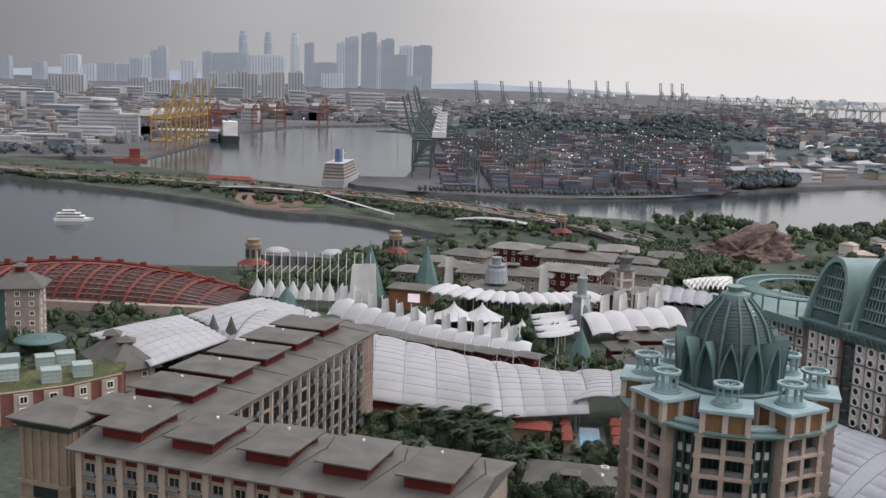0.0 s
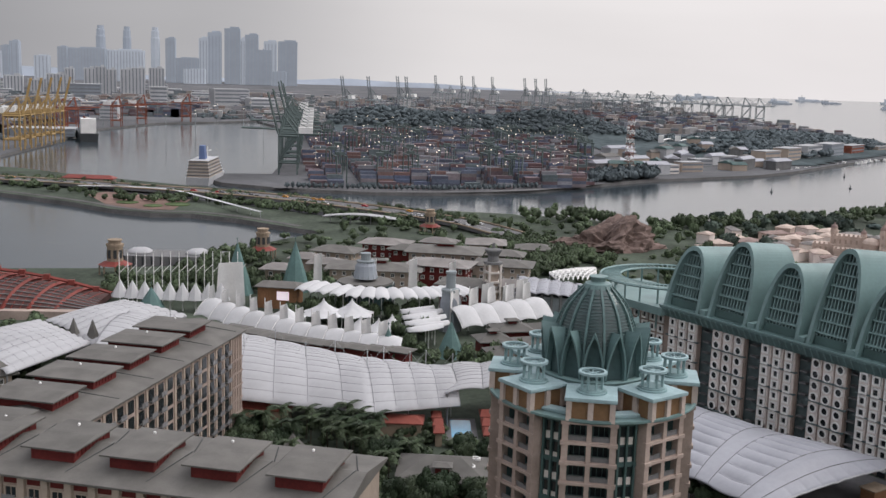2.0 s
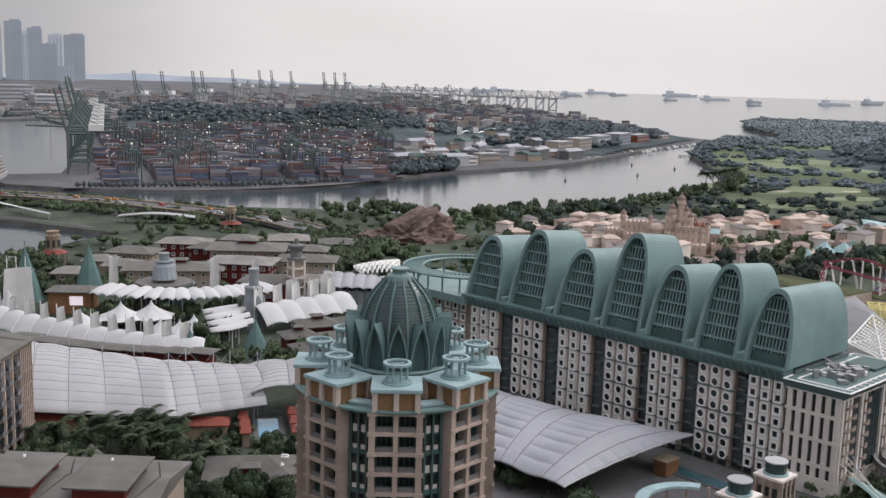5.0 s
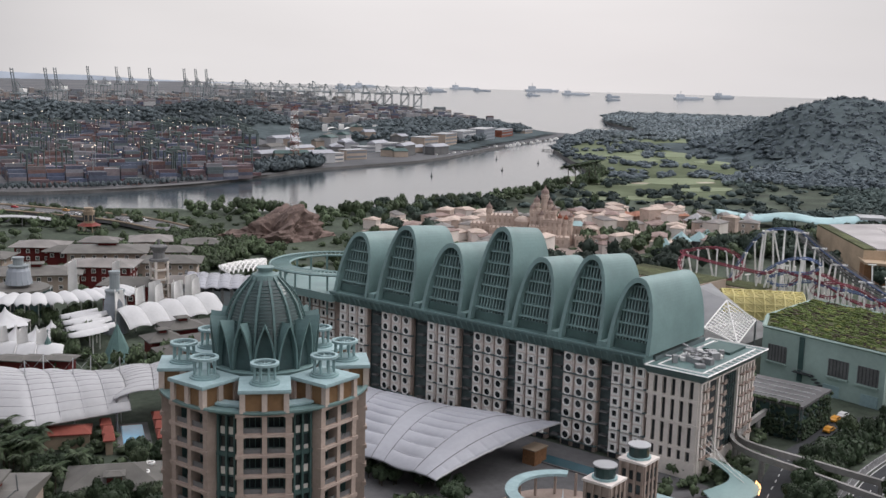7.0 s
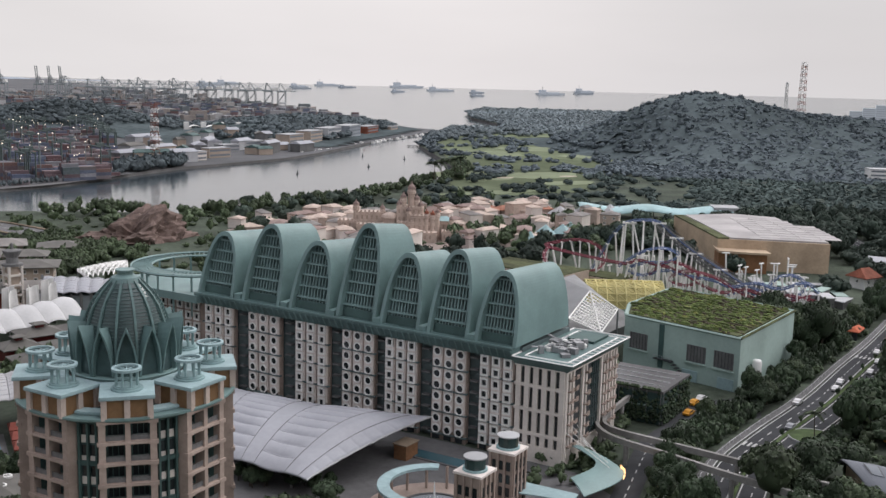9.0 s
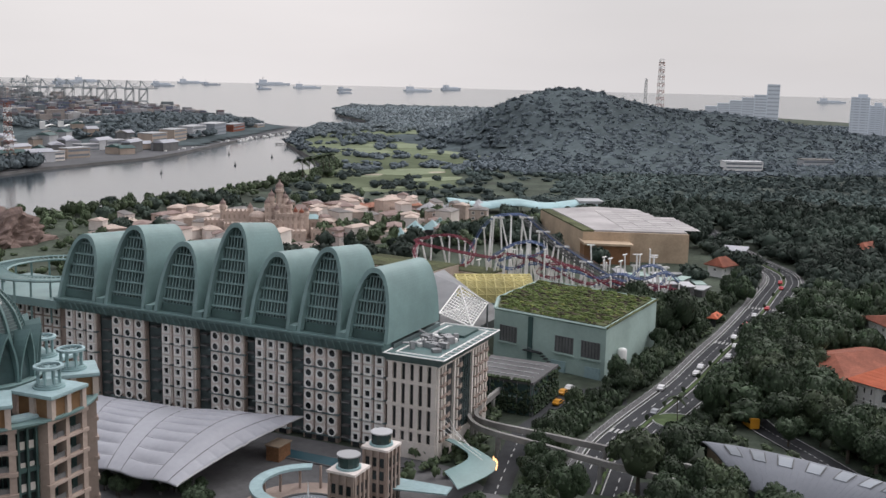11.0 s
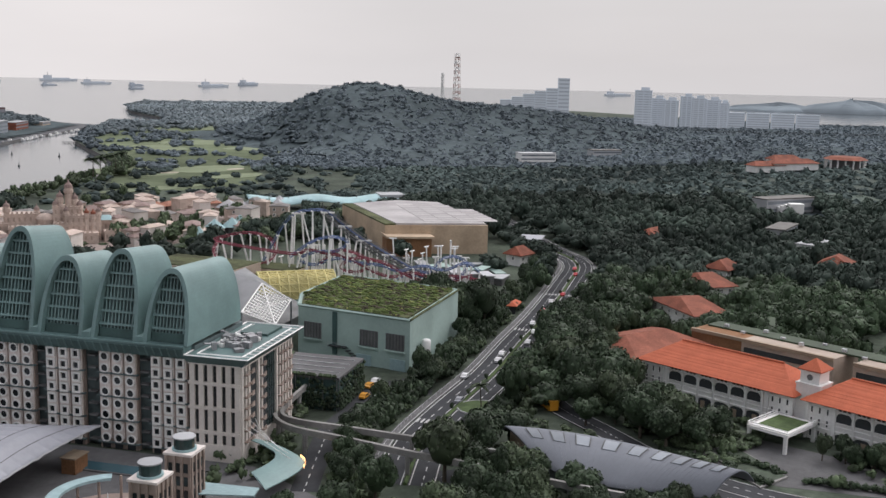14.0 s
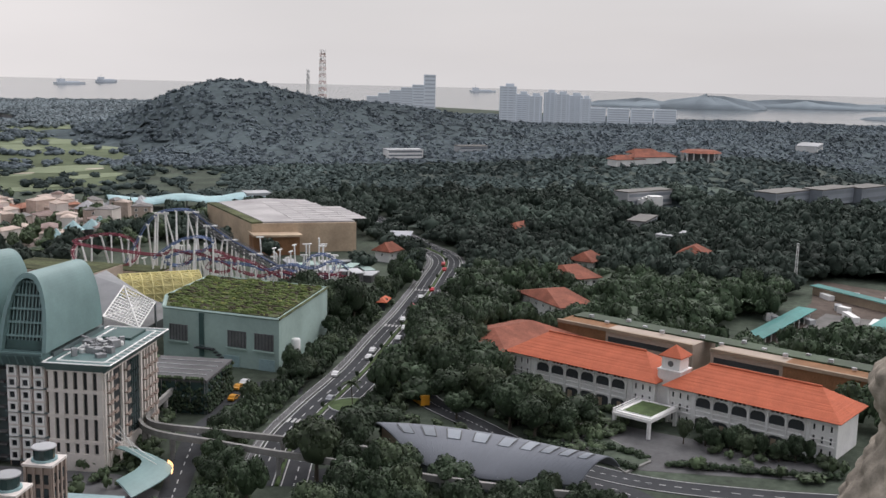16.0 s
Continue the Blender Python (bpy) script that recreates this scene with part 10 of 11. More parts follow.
for i, (x, y, a, b) in enumerate(FAIR):
    bm = B()
    prism(bm, [(x + a * math.cos(t_) * (1 + 0.15 * math.sin(3 * t_)), y + b * math.sin(t_)) for t_ in (2 * math.pi * k / 24 for k in range(24))], hz(x, y) + 0.1, hz(x, y) + 0.35)
    solo("fairway", bm, M["fairway"], "light green mown golf fairway", "lawn", kind="structure")
    if i % 2 == 0:
        bm = B()
        prism(bm, [(x + a * 0.5 + 9 * math.cos(t_), y - b * 0.6 + 5 * math.sin(t_)) for t_ in (2 * math.pi * k / 14 for k in range(14))], hz(x, y) + 0.2, hz(x, y) + 0.45)
        solo("bunker", bm, M["sand"], "pale sand bunker on the golf course", "sand", kind="structure")

# woods of the island, denser and finer near the camera
near_w, far_w = [], []
for k in range(190000):
    D = 215 + (2450 - 215) * rng.random() ** 1.1
    A = radians(21 + 66 * rng.random())
    x, y = D * math.sin(A), D * math.cos(A)
    if not inside(x, y, SENTOSA):
        continue
    sp = 6.6 + max(0, D - 300) * 0.008 if D < 500 else 6.4 + D * 0.0026 if D < 720 else 4.9 + D * 0.0018
    near_w.append((x, y, D, sp)) if D < 720 else far_w.append((x, y, D, sp))


def thin(cands, cell):
    """Drops candidates closer together than their spacing."""
    grid, out = {}, []
    for x, y, D, sp in cands:
        gx, gy = int(x / cell), int(y / cell)
        ok = True
        for i in range(gx - 2, gx + 3):
            for j in range(gy - 2, gy + 3):
                for a, b, s in grid.get((i, j), ()):
                    if (a - x) ** 2 + (b - y) ** 2 < sp * sp:
                        ok = False
        if ok:
            grid.setdefault((gx, gy), []).append((x, y, sp))
            out.append((x, y, D, sp))
    return out


def low(x, y):
    """Lower planting between the theme park and the golf course."""
    return 0.8 if x < 700 and y > 540 and y > 0.95 * x else 1.0


def wooded(x, y, D):
    """Where the island is woodland rather than park, road or building."""
    if not free(x, y, 2.0):
        return 0.0
    if x < 430 and 440 < y < 575 and y > x:
        return 0.07
    if x < 640 and y > 540 and y > x and not inside(x, y, GOLF):
        return 0.22
    if inside(x, y, GOLF) and hz(x, y) < 10:
        return 0.6 if noise.noise((x * 0.022, y * 0.022, 7.0)) > 0.22 else 0.03
    if any(((x - a) / c) ** 2 + ((y - b) / e) ** 2 < 1.15 for a, b, c, e in FAIR):
        return 0.0
    # left of the main road, up to the theme park: little wood
    if y > 0.62 * x + 34 and D < 560:
        return 0.0 if (x < 205 or y < 500) and D < 470 else 0.35
    return 1.0


trees_near = [(x, y, hz(x, y), sp * rng.uniform(1.2, 2.3), rng.uniform(6.5, 13.5) * low(x, y)) for x, y, D, sp in thin(near_w, 9) if rng.random() < wooded(x, y, D) and D > 285]
T_HILL = [crown_template(80 + s, 18, 0.24, 1, lumps=2) for s in range(10)]


def seen(x, y):
    """False for the slopes behind the hill's crest, which no one sees."""
    D, A = math.hypot(x, y), math.degrees(math.atan2(x, y))
    return not ((41.2 < A < 51 and D > 1330) or (51 <= A < 56 and D > 1390) or (56 <= A and D > 2050))


def point_wood(t):
    """The flat far point of the island, beyond the golf course."""
    return math.hypot(t[0], t[1]) > 1400 and math.atan2(t[0], t[1]) < radians(42)


trees_far = [(x, y, hz(x, y) - 0.8, sp * rng.uniform(1.7, 2.6), rng.uniform(5.0, 8.6) * low(x, y)) for x, y, D, sp in thin(far_w, 12) if rng.random() < wooded(x, y, D) and seen(x, y)]
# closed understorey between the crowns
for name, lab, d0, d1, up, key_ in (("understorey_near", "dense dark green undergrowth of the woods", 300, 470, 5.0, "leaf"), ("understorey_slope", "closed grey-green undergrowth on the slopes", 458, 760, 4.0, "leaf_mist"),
                                    ("understorey_middle", "closed grey-green undergrowth below the hill", 745, 950, 3.4, "leaf_mist"), ("understorey_far", "hazy closed wood cover of the hill", 936, 2450, 4.2, "leaf_haze_floor")):
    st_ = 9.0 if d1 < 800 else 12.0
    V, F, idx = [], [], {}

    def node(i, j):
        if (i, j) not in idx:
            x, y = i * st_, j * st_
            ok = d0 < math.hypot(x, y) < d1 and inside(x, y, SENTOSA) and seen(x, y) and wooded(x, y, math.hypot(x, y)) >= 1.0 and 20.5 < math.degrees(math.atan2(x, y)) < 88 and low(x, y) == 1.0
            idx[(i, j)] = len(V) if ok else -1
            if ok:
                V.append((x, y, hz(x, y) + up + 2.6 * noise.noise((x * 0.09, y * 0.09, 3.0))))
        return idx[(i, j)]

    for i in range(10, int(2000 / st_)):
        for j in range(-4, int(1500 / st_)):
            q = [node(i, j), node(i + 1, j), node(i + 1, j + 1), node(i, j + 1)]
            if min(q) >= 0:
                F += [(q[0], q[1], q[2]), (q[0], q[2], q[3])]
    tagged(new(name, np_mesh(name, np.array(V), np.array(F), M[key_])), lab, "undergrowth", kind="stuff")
# each farther band takes a paler leaf colour in place of haze
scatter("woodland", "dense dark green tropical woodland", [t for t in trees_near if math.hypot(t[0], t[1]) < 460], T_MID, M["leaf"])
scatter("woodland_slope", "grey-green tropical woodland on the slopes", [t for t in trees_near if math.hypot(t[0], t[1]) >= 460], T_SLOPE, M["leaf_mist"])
scatter("woodland_middle", "grey-green woodland at the foot of the hill", [t for t in trees_far if math.hypot(t[0], t[1]) < 940], T_HILL, M["leaf_haze_mid"])
scatter("woodland_far", "hazy grey-green woodland over the hill", [t for t in trees_far if math.hypot(t[0], t[1]) >= 940 and not point_wood(t)], T_HILL, M["leaf_haze_far"])
scatter("woodland_point", "hazed grey-green trees on the far point of the island", [t for t in trees_far if point_wood(t)], T_HILL, M["leaf_haze_point"])
# wooded knolls on the terminal island
kn = []
for k in range(16000):
    x, y = 20 + 800 * rng.random(), 985 + 700 * rng.random()
    if inside(x, y, ISLAND) and hz2(x, y) > (8.5 if x > 420 else 13):
        kn.append((x, y, 0, 8.5))
kn = [(x, y, hz2(x, y), rng.uniform(14, 21), rng.uniform(6, 9)) for x, y, _, _ in thin(kn, 12)]
kn = [q for q in kn if (q[0] - 461) ** 2 + (q[1] - 1289) ** 2 > 70 ** 2]
for k in range(90):
    u = rng.random()
    kn.append((238 + 60 * u + rng.uniform(-5, 12), 885 + 45 * u + rng.uniform(0, 22), 4, rng.uniform(10, 16), rng.uniform(8, 13)))
scatter("woodland_knoll", "hazy dark green wood on the terminal hills", kn, T_HILL, M["leaf_haze_knoll"])
# causeway planting, shoreline belts, village gardens
belt = []
CP = [(-560, 940), (-318.1, 831.6), (-247.3, 810.4), (-181.3, 797.4), (-109.1, 731.8), (-51.2, 727.0), (-12.5, 706.1), (23.9, 675.4), (57.4, 647.2), (87.7, 616.6)]
for a, b in zip(CP, CP[1:]):
    for k in range(64):
        u = rng.random()
        o = rng.choice((-30, -24, -17, -4, 16, 22)) + rng.uniform(-4, 4)
        x, y = a[0] + (b[0] - a[0]) * u + o * 0.5, a[1] + (b[1] - a[1]) * u + o * 0.86
        if inside(x, y, CAUSEWAY):
            belt.append((x, y, 4.3, rng.uniform(4, 8), rng.uniform(3, 5.5)))
for a, b in zip(SENTOSA[9:18], SENTOSA[10:19]):
    n = int(math.hypot(b[0] - a[0], b[1] - a[1]) / 7)
    for k in range(n * 2):
        u = rng.random()
        belt.append((a[0] + (b[0] - a[0]) * u + rng.uniform(-2, 6), a[1] + (b[1] - a[1]) * u - rng.uniform(4, 22), 5, rng.uniform(7, 12), rng.uniform(5, 10)))
for k in range(200):
    x, y = rng.uniform(-60, 220), rng.uniform(420, 640)
    if inside(x, y, SENTOSA) and not any((x - v[0]) ** 2 + (y - v[1]) ** 2 < (v[2] * 0.62) ** 2 for v in VILLAGE) and (x - 140) ** 2 + (y - 545) ** 2 > 34 ** 2:
        belt.append((x, y, 5, rng.uniform(5, 10), rng.uniform(4, 8)))
for k in range(80):
    x, y = rng.uniform(195, 430), rng.uniform(455, 640)
    if inside(x, y, SENTOSA) and (x - 286) ** 2 + (y - 492) ** 2 > 40 ** 2 and not (350 < x < 428 and 568 < y < 606):
        belt.append((x, y, 5, rng.uniform(5, 9), rng.uniform(4, 9)))
for k in range(70):
    x, y = rng.uniform(300, 460), rng.uniform(410, 510)
    if free(x, y):
        belt.append((x, y, 5, rng.uniform(7, 12), rng.uniform(6, 11)))
for x0, x1, y0, y1, n in ((-140, -80, 318, 372, 34), (30, 64, 296, 322, 30), (24, 36, 330, 362, 14), (96, 116, 316, 352, 10), (-8, 30, 376, 392, 20), (60, 110, 290, 330, 26), (-80, -30, 410, 452, 80), (-30, 8, 428, 448, 30), (-50, -20, 470, 500, 24), (-30, 60, 300, 332, 14), (28, 48, 350, 400, 16)):
    for k in range(n):
        belt.append((rng.uniform(x0, x1), rng.uniform(y0, y1), 5, rng.uniform(4, 8), rng.uniform(4, 8)))
for k in range(150):
    # grove between the village and the rocks
    x, y = rng.uniform(88, 138), rng.uniform(484, 562)
    if (x - 152) ** 2 + (y - 545) ** 2 > 29 ** 2 and inside(x, y, SENTOSA):
        belt.append((x, y, 5, rng.uniform(5, 9), rng.uniform(3.5, 6.5)))
for k in range(150):
    u = rng.random()
    belt.append((84 + 46 * u + rng.uniform(-9, 9), 458 + 62 * u + rng.uniform(-9, 9), 5, rng.uniform(5, 9), rng.uniform(4, 8)))
for k in range(300):
    x, y = rng.uniform(-60, 330), rng.uniform(440, 680)
    if inside(x, y, SENTOSA) and not any((x - v[0]) ** 2 + (y - v[1]) ** 2 < (v[2] * 0.7) ** 2 for v in VILLAGE) and (x - 152) ** 2 + (y - 545) ** 2 > 30 ** 2:
        belt.append((x, y, 4.6, rng.uniform(4, 9), rng.uniform(1.2, 3.2)))
scatter("garden_trees", "rounded green trees between houses and along the shore", belt, T_LITE, M["leafmid"])
# trees among the harbour and town blocks
hb = []
for k in range(300):
    cx, cy = rng.uniform(-1150, 900), rng.uniform(990, 3000)
    for q in range(7):
        x, y = cx + rng.normal() * 26, cy + rng.normal() * 16
        if (inside(x, y, MAINLAND) and not (-330 < x and y < 1720)) or (inside(x, y, ISLAND) and y > 1530):
            hb.append((x, y, 3, rng.uniform(9, 18), rng.uniform(5, 9)))
for k in range(150):
    hb.append((rng.uniform(-900, -330), 985 + rng.uniform(0, 60), 4, rng.uniform(8, 16), rng.uniform(5, 9)))
scatter("town_trees", "hazy green tree clumps between harbour and town blocks", hb, T_HILL, M["leaf_haze_knoll"])
# low shrubs on open ground near the hotels and roads
sh = []
for x0, x1, y0, y1, n_ in ((150, 214, 104, 204, 420), (60, 150, 146, 196, 260), (-30, 62, 196, 262, 330), (214, 262, 100, 190, 240), (262, 330, 196, 300, 300), (-150, -70, 296, 372, 120), (226, 256, 52, 112, 70)):
    for k in range(n_):
        x, y = rng.uniform(x0, x1), rng.uniform(y0, y1)
        on_road = any((x - a) ** 2 + (y - b) ** 2 < 10.4 ** 2 for a, b in MAINROAD) or any((x - a) ** 2 + (y - b) ** 2 < 6.5 ** 2 for a, b in SLIP)
        if on_road or (x - 113) ** 2 + (y - 176) ** 2 < 22 ** 2 or (x - 139) ** 2 + (y - 167) ** 2 < 13 ** 2 or (110 < x < 145 and 184 < y < 214) or (36 < x < 46 and 250 < y < 275) or (226 < x < 258 and 84 < y < 106) or ((x - 49.5) ** 2 + (y - 179) ** 2 < 20 ** 2) or (184 < x < 214 and 90 < y < 145):
            continue
        sh.append((x, y, 5, rng.uniform(2.5, 6.0), rng.uniform(1.5, 4.0)))
scatter("shrubbery", "low green shrubs and ground planting", sh, T_SHRUB, M["leafmid"])
# clipped hedges along the forecourt, dense planting beside the main road
hd = []
for (ax, ay), (bx, by), w in (((232.8, 88), (238.9, 72.3), 3), ((238.9, 72.3), (248.3, 52.5), 3), ((235, 110), (233, 94), 3), ((225, 93), (224.5, 104), 3), ((228, 112), (226, 122), 4), ((252, 88), (255, 60), 2.5), ((226, 104), (232, 106), 3)):
    n_ = int(math.hypot(bx - ax, by - ay) / 0.9)
    for k in range(n_):
        u = k / n_
        hd.append((ax + (bx - ax) * u + rng.uniform(-0.6, 0.6), ay + (by - ay) * u + rng.uniform(-0.6, 0.6), 5, w * rng.uniform(0.8, 1.2), rng.uniform(1.3, 2.2)))
for i in range(4, 34):
    a, b = Vector(MAINROAD[i]), Vector(MAINROAD[i + 1])
    t_ = (b - a).normalized()
    for k in range(16):
        q = a.lerp(b, rng.random()) + Vector((-t_.y, t_.x)) * rng.uniform(11.5, 19)
        hd.append((q.x, q.y, 5, rng.uniform(3, 5.5), rng.uniform(2.5, 6.5)))
    for k in range(7):
        q = a.lerp(b, rng.random()) - Vector((-t_.y, t_.x)) * rng.uniform(10.5, 15)
        if all((q.x - c) ** 2 + (q.y - d) ** 2 > 36 for c, d in SLIP):
            hd.append((q.x, q.y, 5, rng.uniform(3, 6), rng.uniform(2, 5)))
scatter("hedge_planting", "dense dark green hedges and roadside planting", hd, T_FAR, M["leaf"])
# yard edge trees in a row
row_ = []
for k in range(64):
    u = k / 63
    x = -20 + 255 * u
    row_.append((x, 799 + max(0, x - 60) ** 2 * 0.0026 + 2, 4.1, 5.2, 5.0))
scatter("quay_trees", "row of small trees along the sea wall", row_, T_FAR, M["leaf_haze_knoll"])


# single trees and palms close to the camera
def tree_parts(seed, leaves):
    V, F = crown_template(seed, leaves, 0.058, 2, lumps=7)
    V = V.copy()
    V[:, 2] = (V[:, 2] + 0.35) / 1.15 * 0.8 + 0.24
    V[:, :2] *= 0.5
    crown = np_mesh("crown", V, F, M["leaf"] if seed % 3 else M["leafmid"])
    bm = B()
    for a, b, r0, r1 in (((0, 0, 0), (0.01, 0.0, 0.32), 0.035, 0.026),):
        for k in range(3):
            z0, z1 = 0.32 * k / 3, 0.32 * (k + 1) / 3
            lathe(bm, [(r0 + (r1 - r0) * k / 3, z0), (r0 + (r1 - r0) * (k + 1) / 3, z1)], 7)
    for k in range(5):
        a = 2 * math.pi * k / 5 + seed
        bar(bm, (0, 0, 0.28), (0.26 * math.cos(a), 0.26 * math.sin(a), 0.62), 0.013, 5)
    return crown, mesh_of("trunk", bm, M["bark"])


TP = [tree_parts(40 + s, 1300) for s in range(5)]


def plant(x, y, z, w, h, i, label="broad dark green tropical tree"):
    t = thing("tree", label, "tree", (x, y, z), 0, "trees near the hotels")
    S = Matrix.Diagonal((w, w, h, 1))
    R = pose(0, 0, 0, 0, 0, 47 * i % 360)
    crown, trunk = TP[i % len(TP)]
    again("trunk", trunk, t, R @ S)
    again("crown", crown, t, R @ S)


def palm_parts(seed):
    r = random.Random(seed)
    bm = B()
    pts = [(0.25 * math.sin(k * 0.3 + seed), 0.2 * math.sin(k * 0.25), k * 1.0) for k in range(9)]
    for p, q in zip(pts, pts[1:]):
        bar(bm, p, q, 0.19 - 0.008 * p[2], 6)
    trunk = mesh_of("trunk", bm, M["bark"])
    fr = B()
    L = 3.6
    for side in (-1, 1):
        for k in range(12):
            u0 = (k + 0.5) / 12
            zz = 0.9 * math.sin(u0 * 2.2) - 1.5 * u0 ** 2
            w = 1.1 * math.sin(math.pi * (0.15 + 0.8 * u0))
            face(fr, [(L * u0, 0, zz), (L * u0 + 0.27, 0, zz), (L * u0 + 0.6, side * w, zz - 0.45 * w), (L * u0 + 0.36, side * w, zz - 0.5 * w)])
    for k in range(10):
        u0, u1 = k / 10, (k + 1) / 10
        bar(fr, (L * u0, 0, 0.9 * math.sin(u0 * 2.2) - 1.5 * u0 ** 2), (L * u1, 0, 0.9 * math.sin(u1 * 2.2) - 1.5 * u1 ** 2), 0.04, 3)
    V, F = [], []
    for k in range(13):
        R = pose(*pts[-1]) @ pose(0, 0, 0, 0, -28 + (k * 37 % 62), k * 137.5)
        q = len(V)
        fr.verts.index_update()
        V += [tuple(R @ v.co) for v in fr.verts]
        F += [tuple(q + v.index for v in f.verts) for f in fr.faces]
    fr.free()
    me = bpy.data.meshes.new("crown")
    me.from_pydata(V, [], F)
    me.materials.append(M["leaf"] if seed % 2 else M["leafmid"])
    return trunk, me, pts[-1]


PP = [palm_parts(s) for s in range(3)]


def palm(x, y, z, s, i):
    t = thing("palm_tree", "tall palm with arching green fronds", "palm", (x, y, z), 0, "palms")
    trunk, frond, top = PP[i % 3]
    S = Matrix.Scale(s, 4)
    again("trunk", trunk, t, S)
    again("crown", frond, t, S)


rg = random.Random(77)
n = 0
while n < 58:
    x, y = rg.uniform(-22, 58), rg.uniform(214, 256)
    if (15 < x < 48 and 240 < y < 275) or (18 < x < 40 and 212 < y < 232) or (10 < x < 28 and 247 < y < 256) or y < 214 + (0.0 if x > 16 else 8) or (x < -14 and y < 236):
        continue
    if (x - 49.5) ** 2 + (y - 179) ** 2 < 22 ** 2:
        continue
    if n % 3 == 0 and x < 30:
        palm(x, y, 5, rg.uniform(0.6, 0.95), n)
    else:
        plant(x, y, 5, rg.uniform(5, 8), rg.uniform(5, 8), n, "leafy green courtyard tree")
    n += 1
for x, y in ((-17, 250), (-11, 252), (8, 244), (12, 243), (4, 246), (0, 248), (-4, 246), (14, 241), (6, 240), (10, 247), (-7, 256), (-1, 255), (5, 254), (12, 253), (9, 258), (16, 250)):
    palm(x, y, 5, 0.95, n)
    n += 1
for k in range(16):
    u = k / 15
    plant(81 + 16 * u + rg.uniform(-2, 2), 215 - 12 * u + rg.uniform(-4, 3), 5, rg.uniform(3, 5), rg.uniform(3, 5.5), k, "leafy green courtyard tree")
for k in range(26):
    plant(rg.uniform(14, 40), rg.uniform(196, 216), 5, rg.uniform(5, 8), rg.uniform(6, 9), k, "leafy green courtyard tree")
# trees by the road, the station and the white hotel
SPOTS = []
for k in range(34):
    i = rg.randrange(2, 34)
    a, b = Vector(MAINROAD[i]), Vector(MAINROAD[i + 1])
    t_ = (b - a).normalized()
    q = a.lerp(b, rg.random()) + Vector((-t_.y, t_.x)) * rg.uniform(12.5, 19)
    SPOTS.append((q.x, q.y, rg.uniform(6, 9), rg.uniform(6, 10)))
for k in range(46):
    y_ = rg.uniform(122, 182)
    SPOTS.append((rg.uniform(240, 262) if y_ > 150 else rg.uniform(236, 246), y_, rg.uniform(9, 13) if y_ > 150 else rg.uniform(5, 7.5), rg.uniform(8, 11) if y_ > 150 else rg.uniform(4, 6)))
for k in range(40):
    u = rg.random()
    SPOTS.append((272 + 60 * u + rg.uniform(-4, 8), 193 + 30 * u - rg.uniform(0, 9), rg.uniform(8, 13), rg.uniform(8, 13)))
for x, y, w, h in ((185, 157, 17, 15), (193, 150, 13, 12), (178, 148, 12, 11), (200, 156, 12, 10), (206, 150, 11, 10), (176, 108, 11, 10), (183, 100, 10, 9), (172, 118, 9, 9)):
    SPOTS.append((x, y, w, h))
for k in range(26):
    SPOTS.append((rg.uniform(152, 186), rg.uniform(118, 152), rg.uniform(8, 12), rg.uniform(8, 12.5)))
for k in range(26):
    SPOTS.append((rg.uniform(176, 194), rg.uniform(72, 106), rg.uniform(5, 9), rg.uniform(5, 9)))
for k in range(22):
    SPOTS.append((rg.uniform(262, 300), rg.uniform(172, 214), rg.uniform(9, 13), rg.uniform(9, 14)))
for k in range(20):
    SPOTS.append((rg.uniform(248, 256), rg.uniform(56, 92), rg.uniform(3.5, 5.5), rg.uniform(5, 8)))
for k in range(22):
    SPOTS.append((rg.uniform(168, 200), rg.uniform(172, 200), rg.uniform(4, 7), rg.uniform(4, 7)))
for k in range(18):
    SPOTS.append((rg.uniform(84, 108), rg.uniform(160, 194), rg.uniform(5, 8), rg.uniform(5, 8)))
for k in range(16):
    SPOTS.append((rg.uniform(108, 150), rg.uniform(140, 174), rg.uniform(7, 10), rg.uniform(7, 10)))
for k in range(24):
    SPOTS.append((rg.uniform(283, 303), rg.uniform(236, 262), rg.uniform(10, 15), rg.uniform(12, 18)))
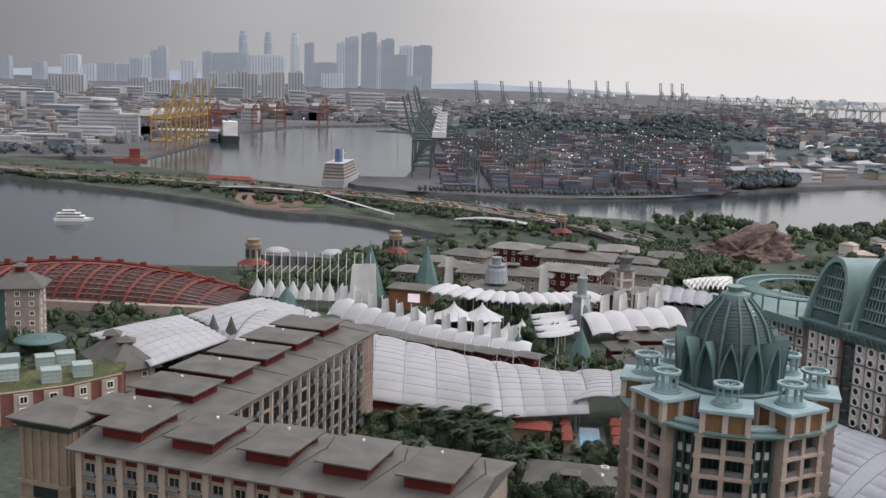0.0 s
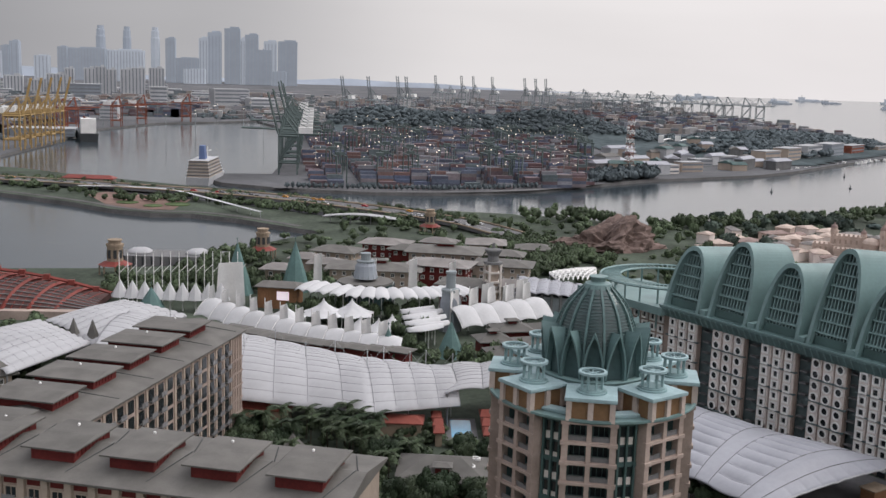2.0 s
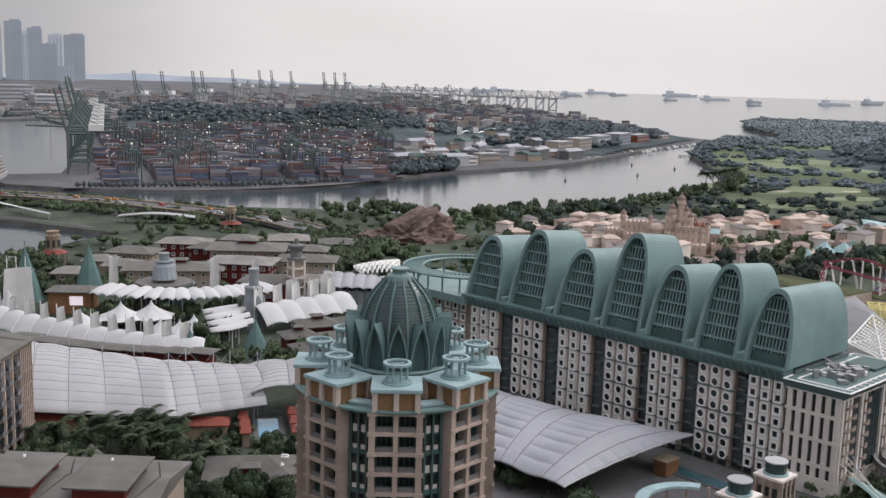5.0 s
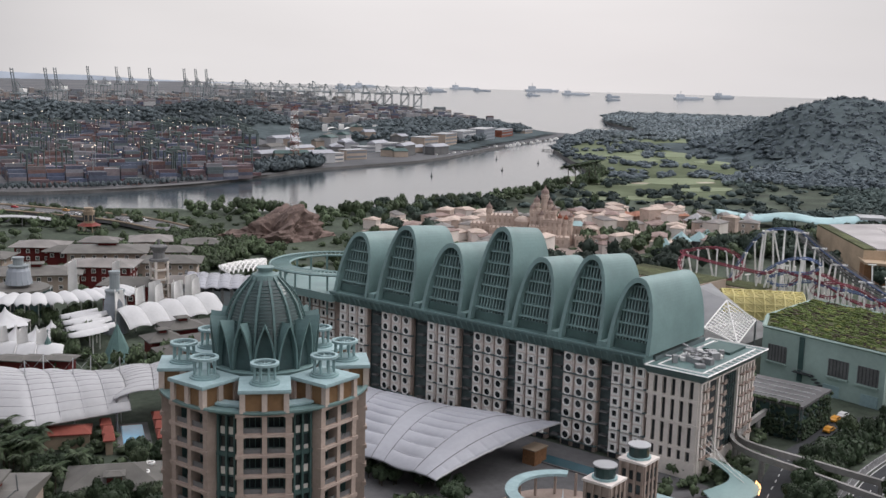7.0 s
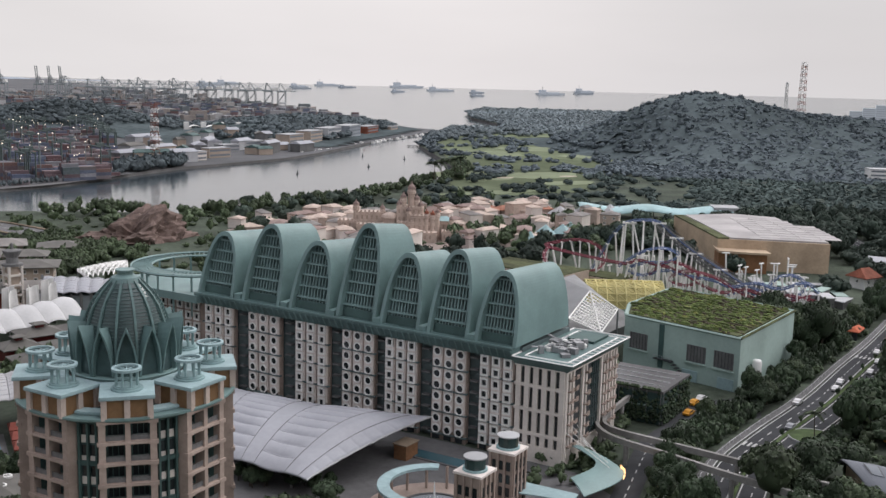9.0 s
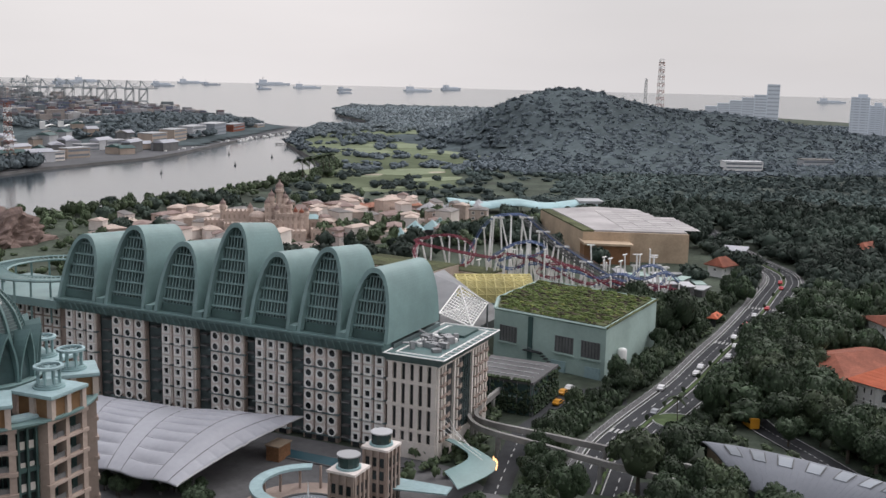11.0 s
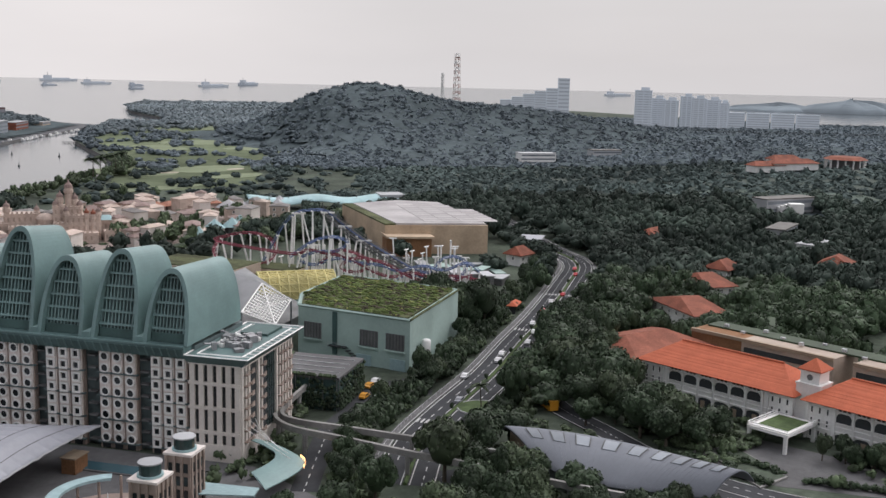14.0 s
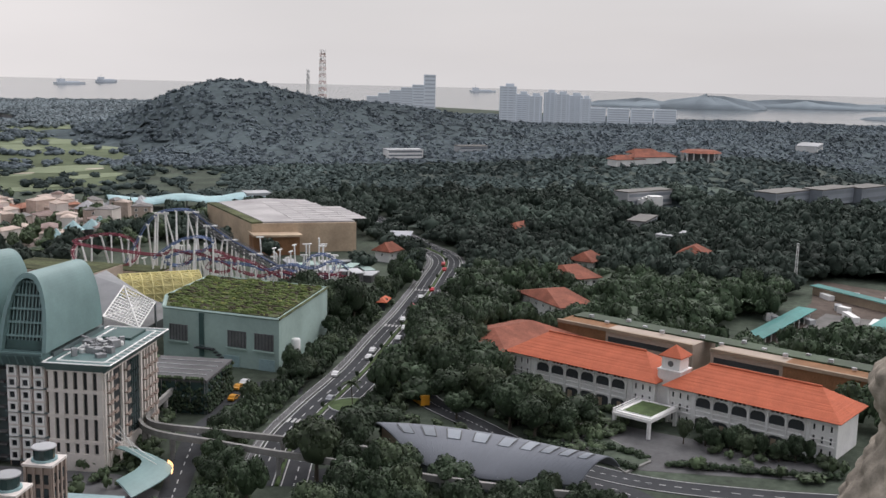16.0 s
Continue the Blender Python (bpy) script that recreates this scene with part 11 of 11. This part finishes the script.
for k, (x, y, w, h) in enumerate(SPOTS):
    road_ok = all((x - a) ** 2 + (y - b) ** 2 > 10.2 ** 2 for a, b in MAINROAD) and all((x - a) ** 2 + (y - b) ** 2 > 5.5 ** 2 for a, b in SLIP)
    if (x - 113) ** 2 + (y - 176) ** 2 < 24 ** 2 or (x - 139) ** 2 + (y - 167) ** 2 < 14 ** 2:
        continue
    if not road_ok or ((x - 243) ** 2 + (y - 100) ** 2 < 15 ** 2) or any((x - a) ** 2 + (y - b) ** 2 < (r * 0.9) ** 2 for a, b, r in KEEP[-39:-34]):
        continue
    plant(x, y, 5, w, h, k)
for k, (x, y, w, h) in enumerate(((175.5, 147, 15, 15.5), (182, 143, 9, 9), (165.6, 164, 8, 8), (158, 160.5, 8, 7.5), (161, 167, 6, 6), (173, 132.5, 7, 8), (176, 122, 7, 7), (293, 231, 15, 19), (286, 234, 11, 14), (241, 124, 11, 10), (241, 131, 11, 10.5), (239, 137, 10, 10), (178, 112, 8, 8), (182, 104, 8, 8.5), (186, 97, 7, 7))):
    plant(x, y, 5, w, h, k + 2)
for k, (x, y, w, h) in enumerate(((232, 131, 14, 14), (238, 124, 14, 13), (229, 122, 12, 12), (241, 116, 12, 11), (234, 116, 10, 9), (246, 134, 12, 12), (243, 146, 14, 13), (252, 152, 15, 15), (238, 153, 13, 12),
                                   (248, 162, 15, 15), (262, 160, 15, 14), (258, 172, 15, 15), (270, 182, 15, 15), (280, 190, 14, 14), (240, 140, 11, 10), (230, 146, 9, 8), (266, 168, 13, 13), (288, 184, 14, 13))):
    plant(x, y, 5, w, h, k + 1, "tall broad dark green tropical tree")
for k, (x, y) in enumerate([(249.6, 83.5), (250.0, 79.6), (249.7, 75.4), (250.2, 71.6), (251.4, 68.1), (253.3, 64.8), (254.8, 62.0), (249.1, 91.1)]):
    plant(x, y, 5, 4.2 + k % 3, 6.2 + k % 2, k, "small round tree on the hotel forecourt")
for x, y in ((222, 174.5), (241, 174), (238, 170)):
    palm(x, y, 5.2, rg.uniform(0.8, 1.0), n)
    n += 1
for x, y in ((470, 752), (462, 748), (478, 760), (450, 735), (440, 730), (487, 765)):
    palm(x, y, 5, 2.0, n)
    n += 1
for i in range(4, 40, 2):
    a = MAINROAD[i]
    plant(a[0], a[1], 5.3, 1.6, 2.4, i, "clipped shrub in the road median")
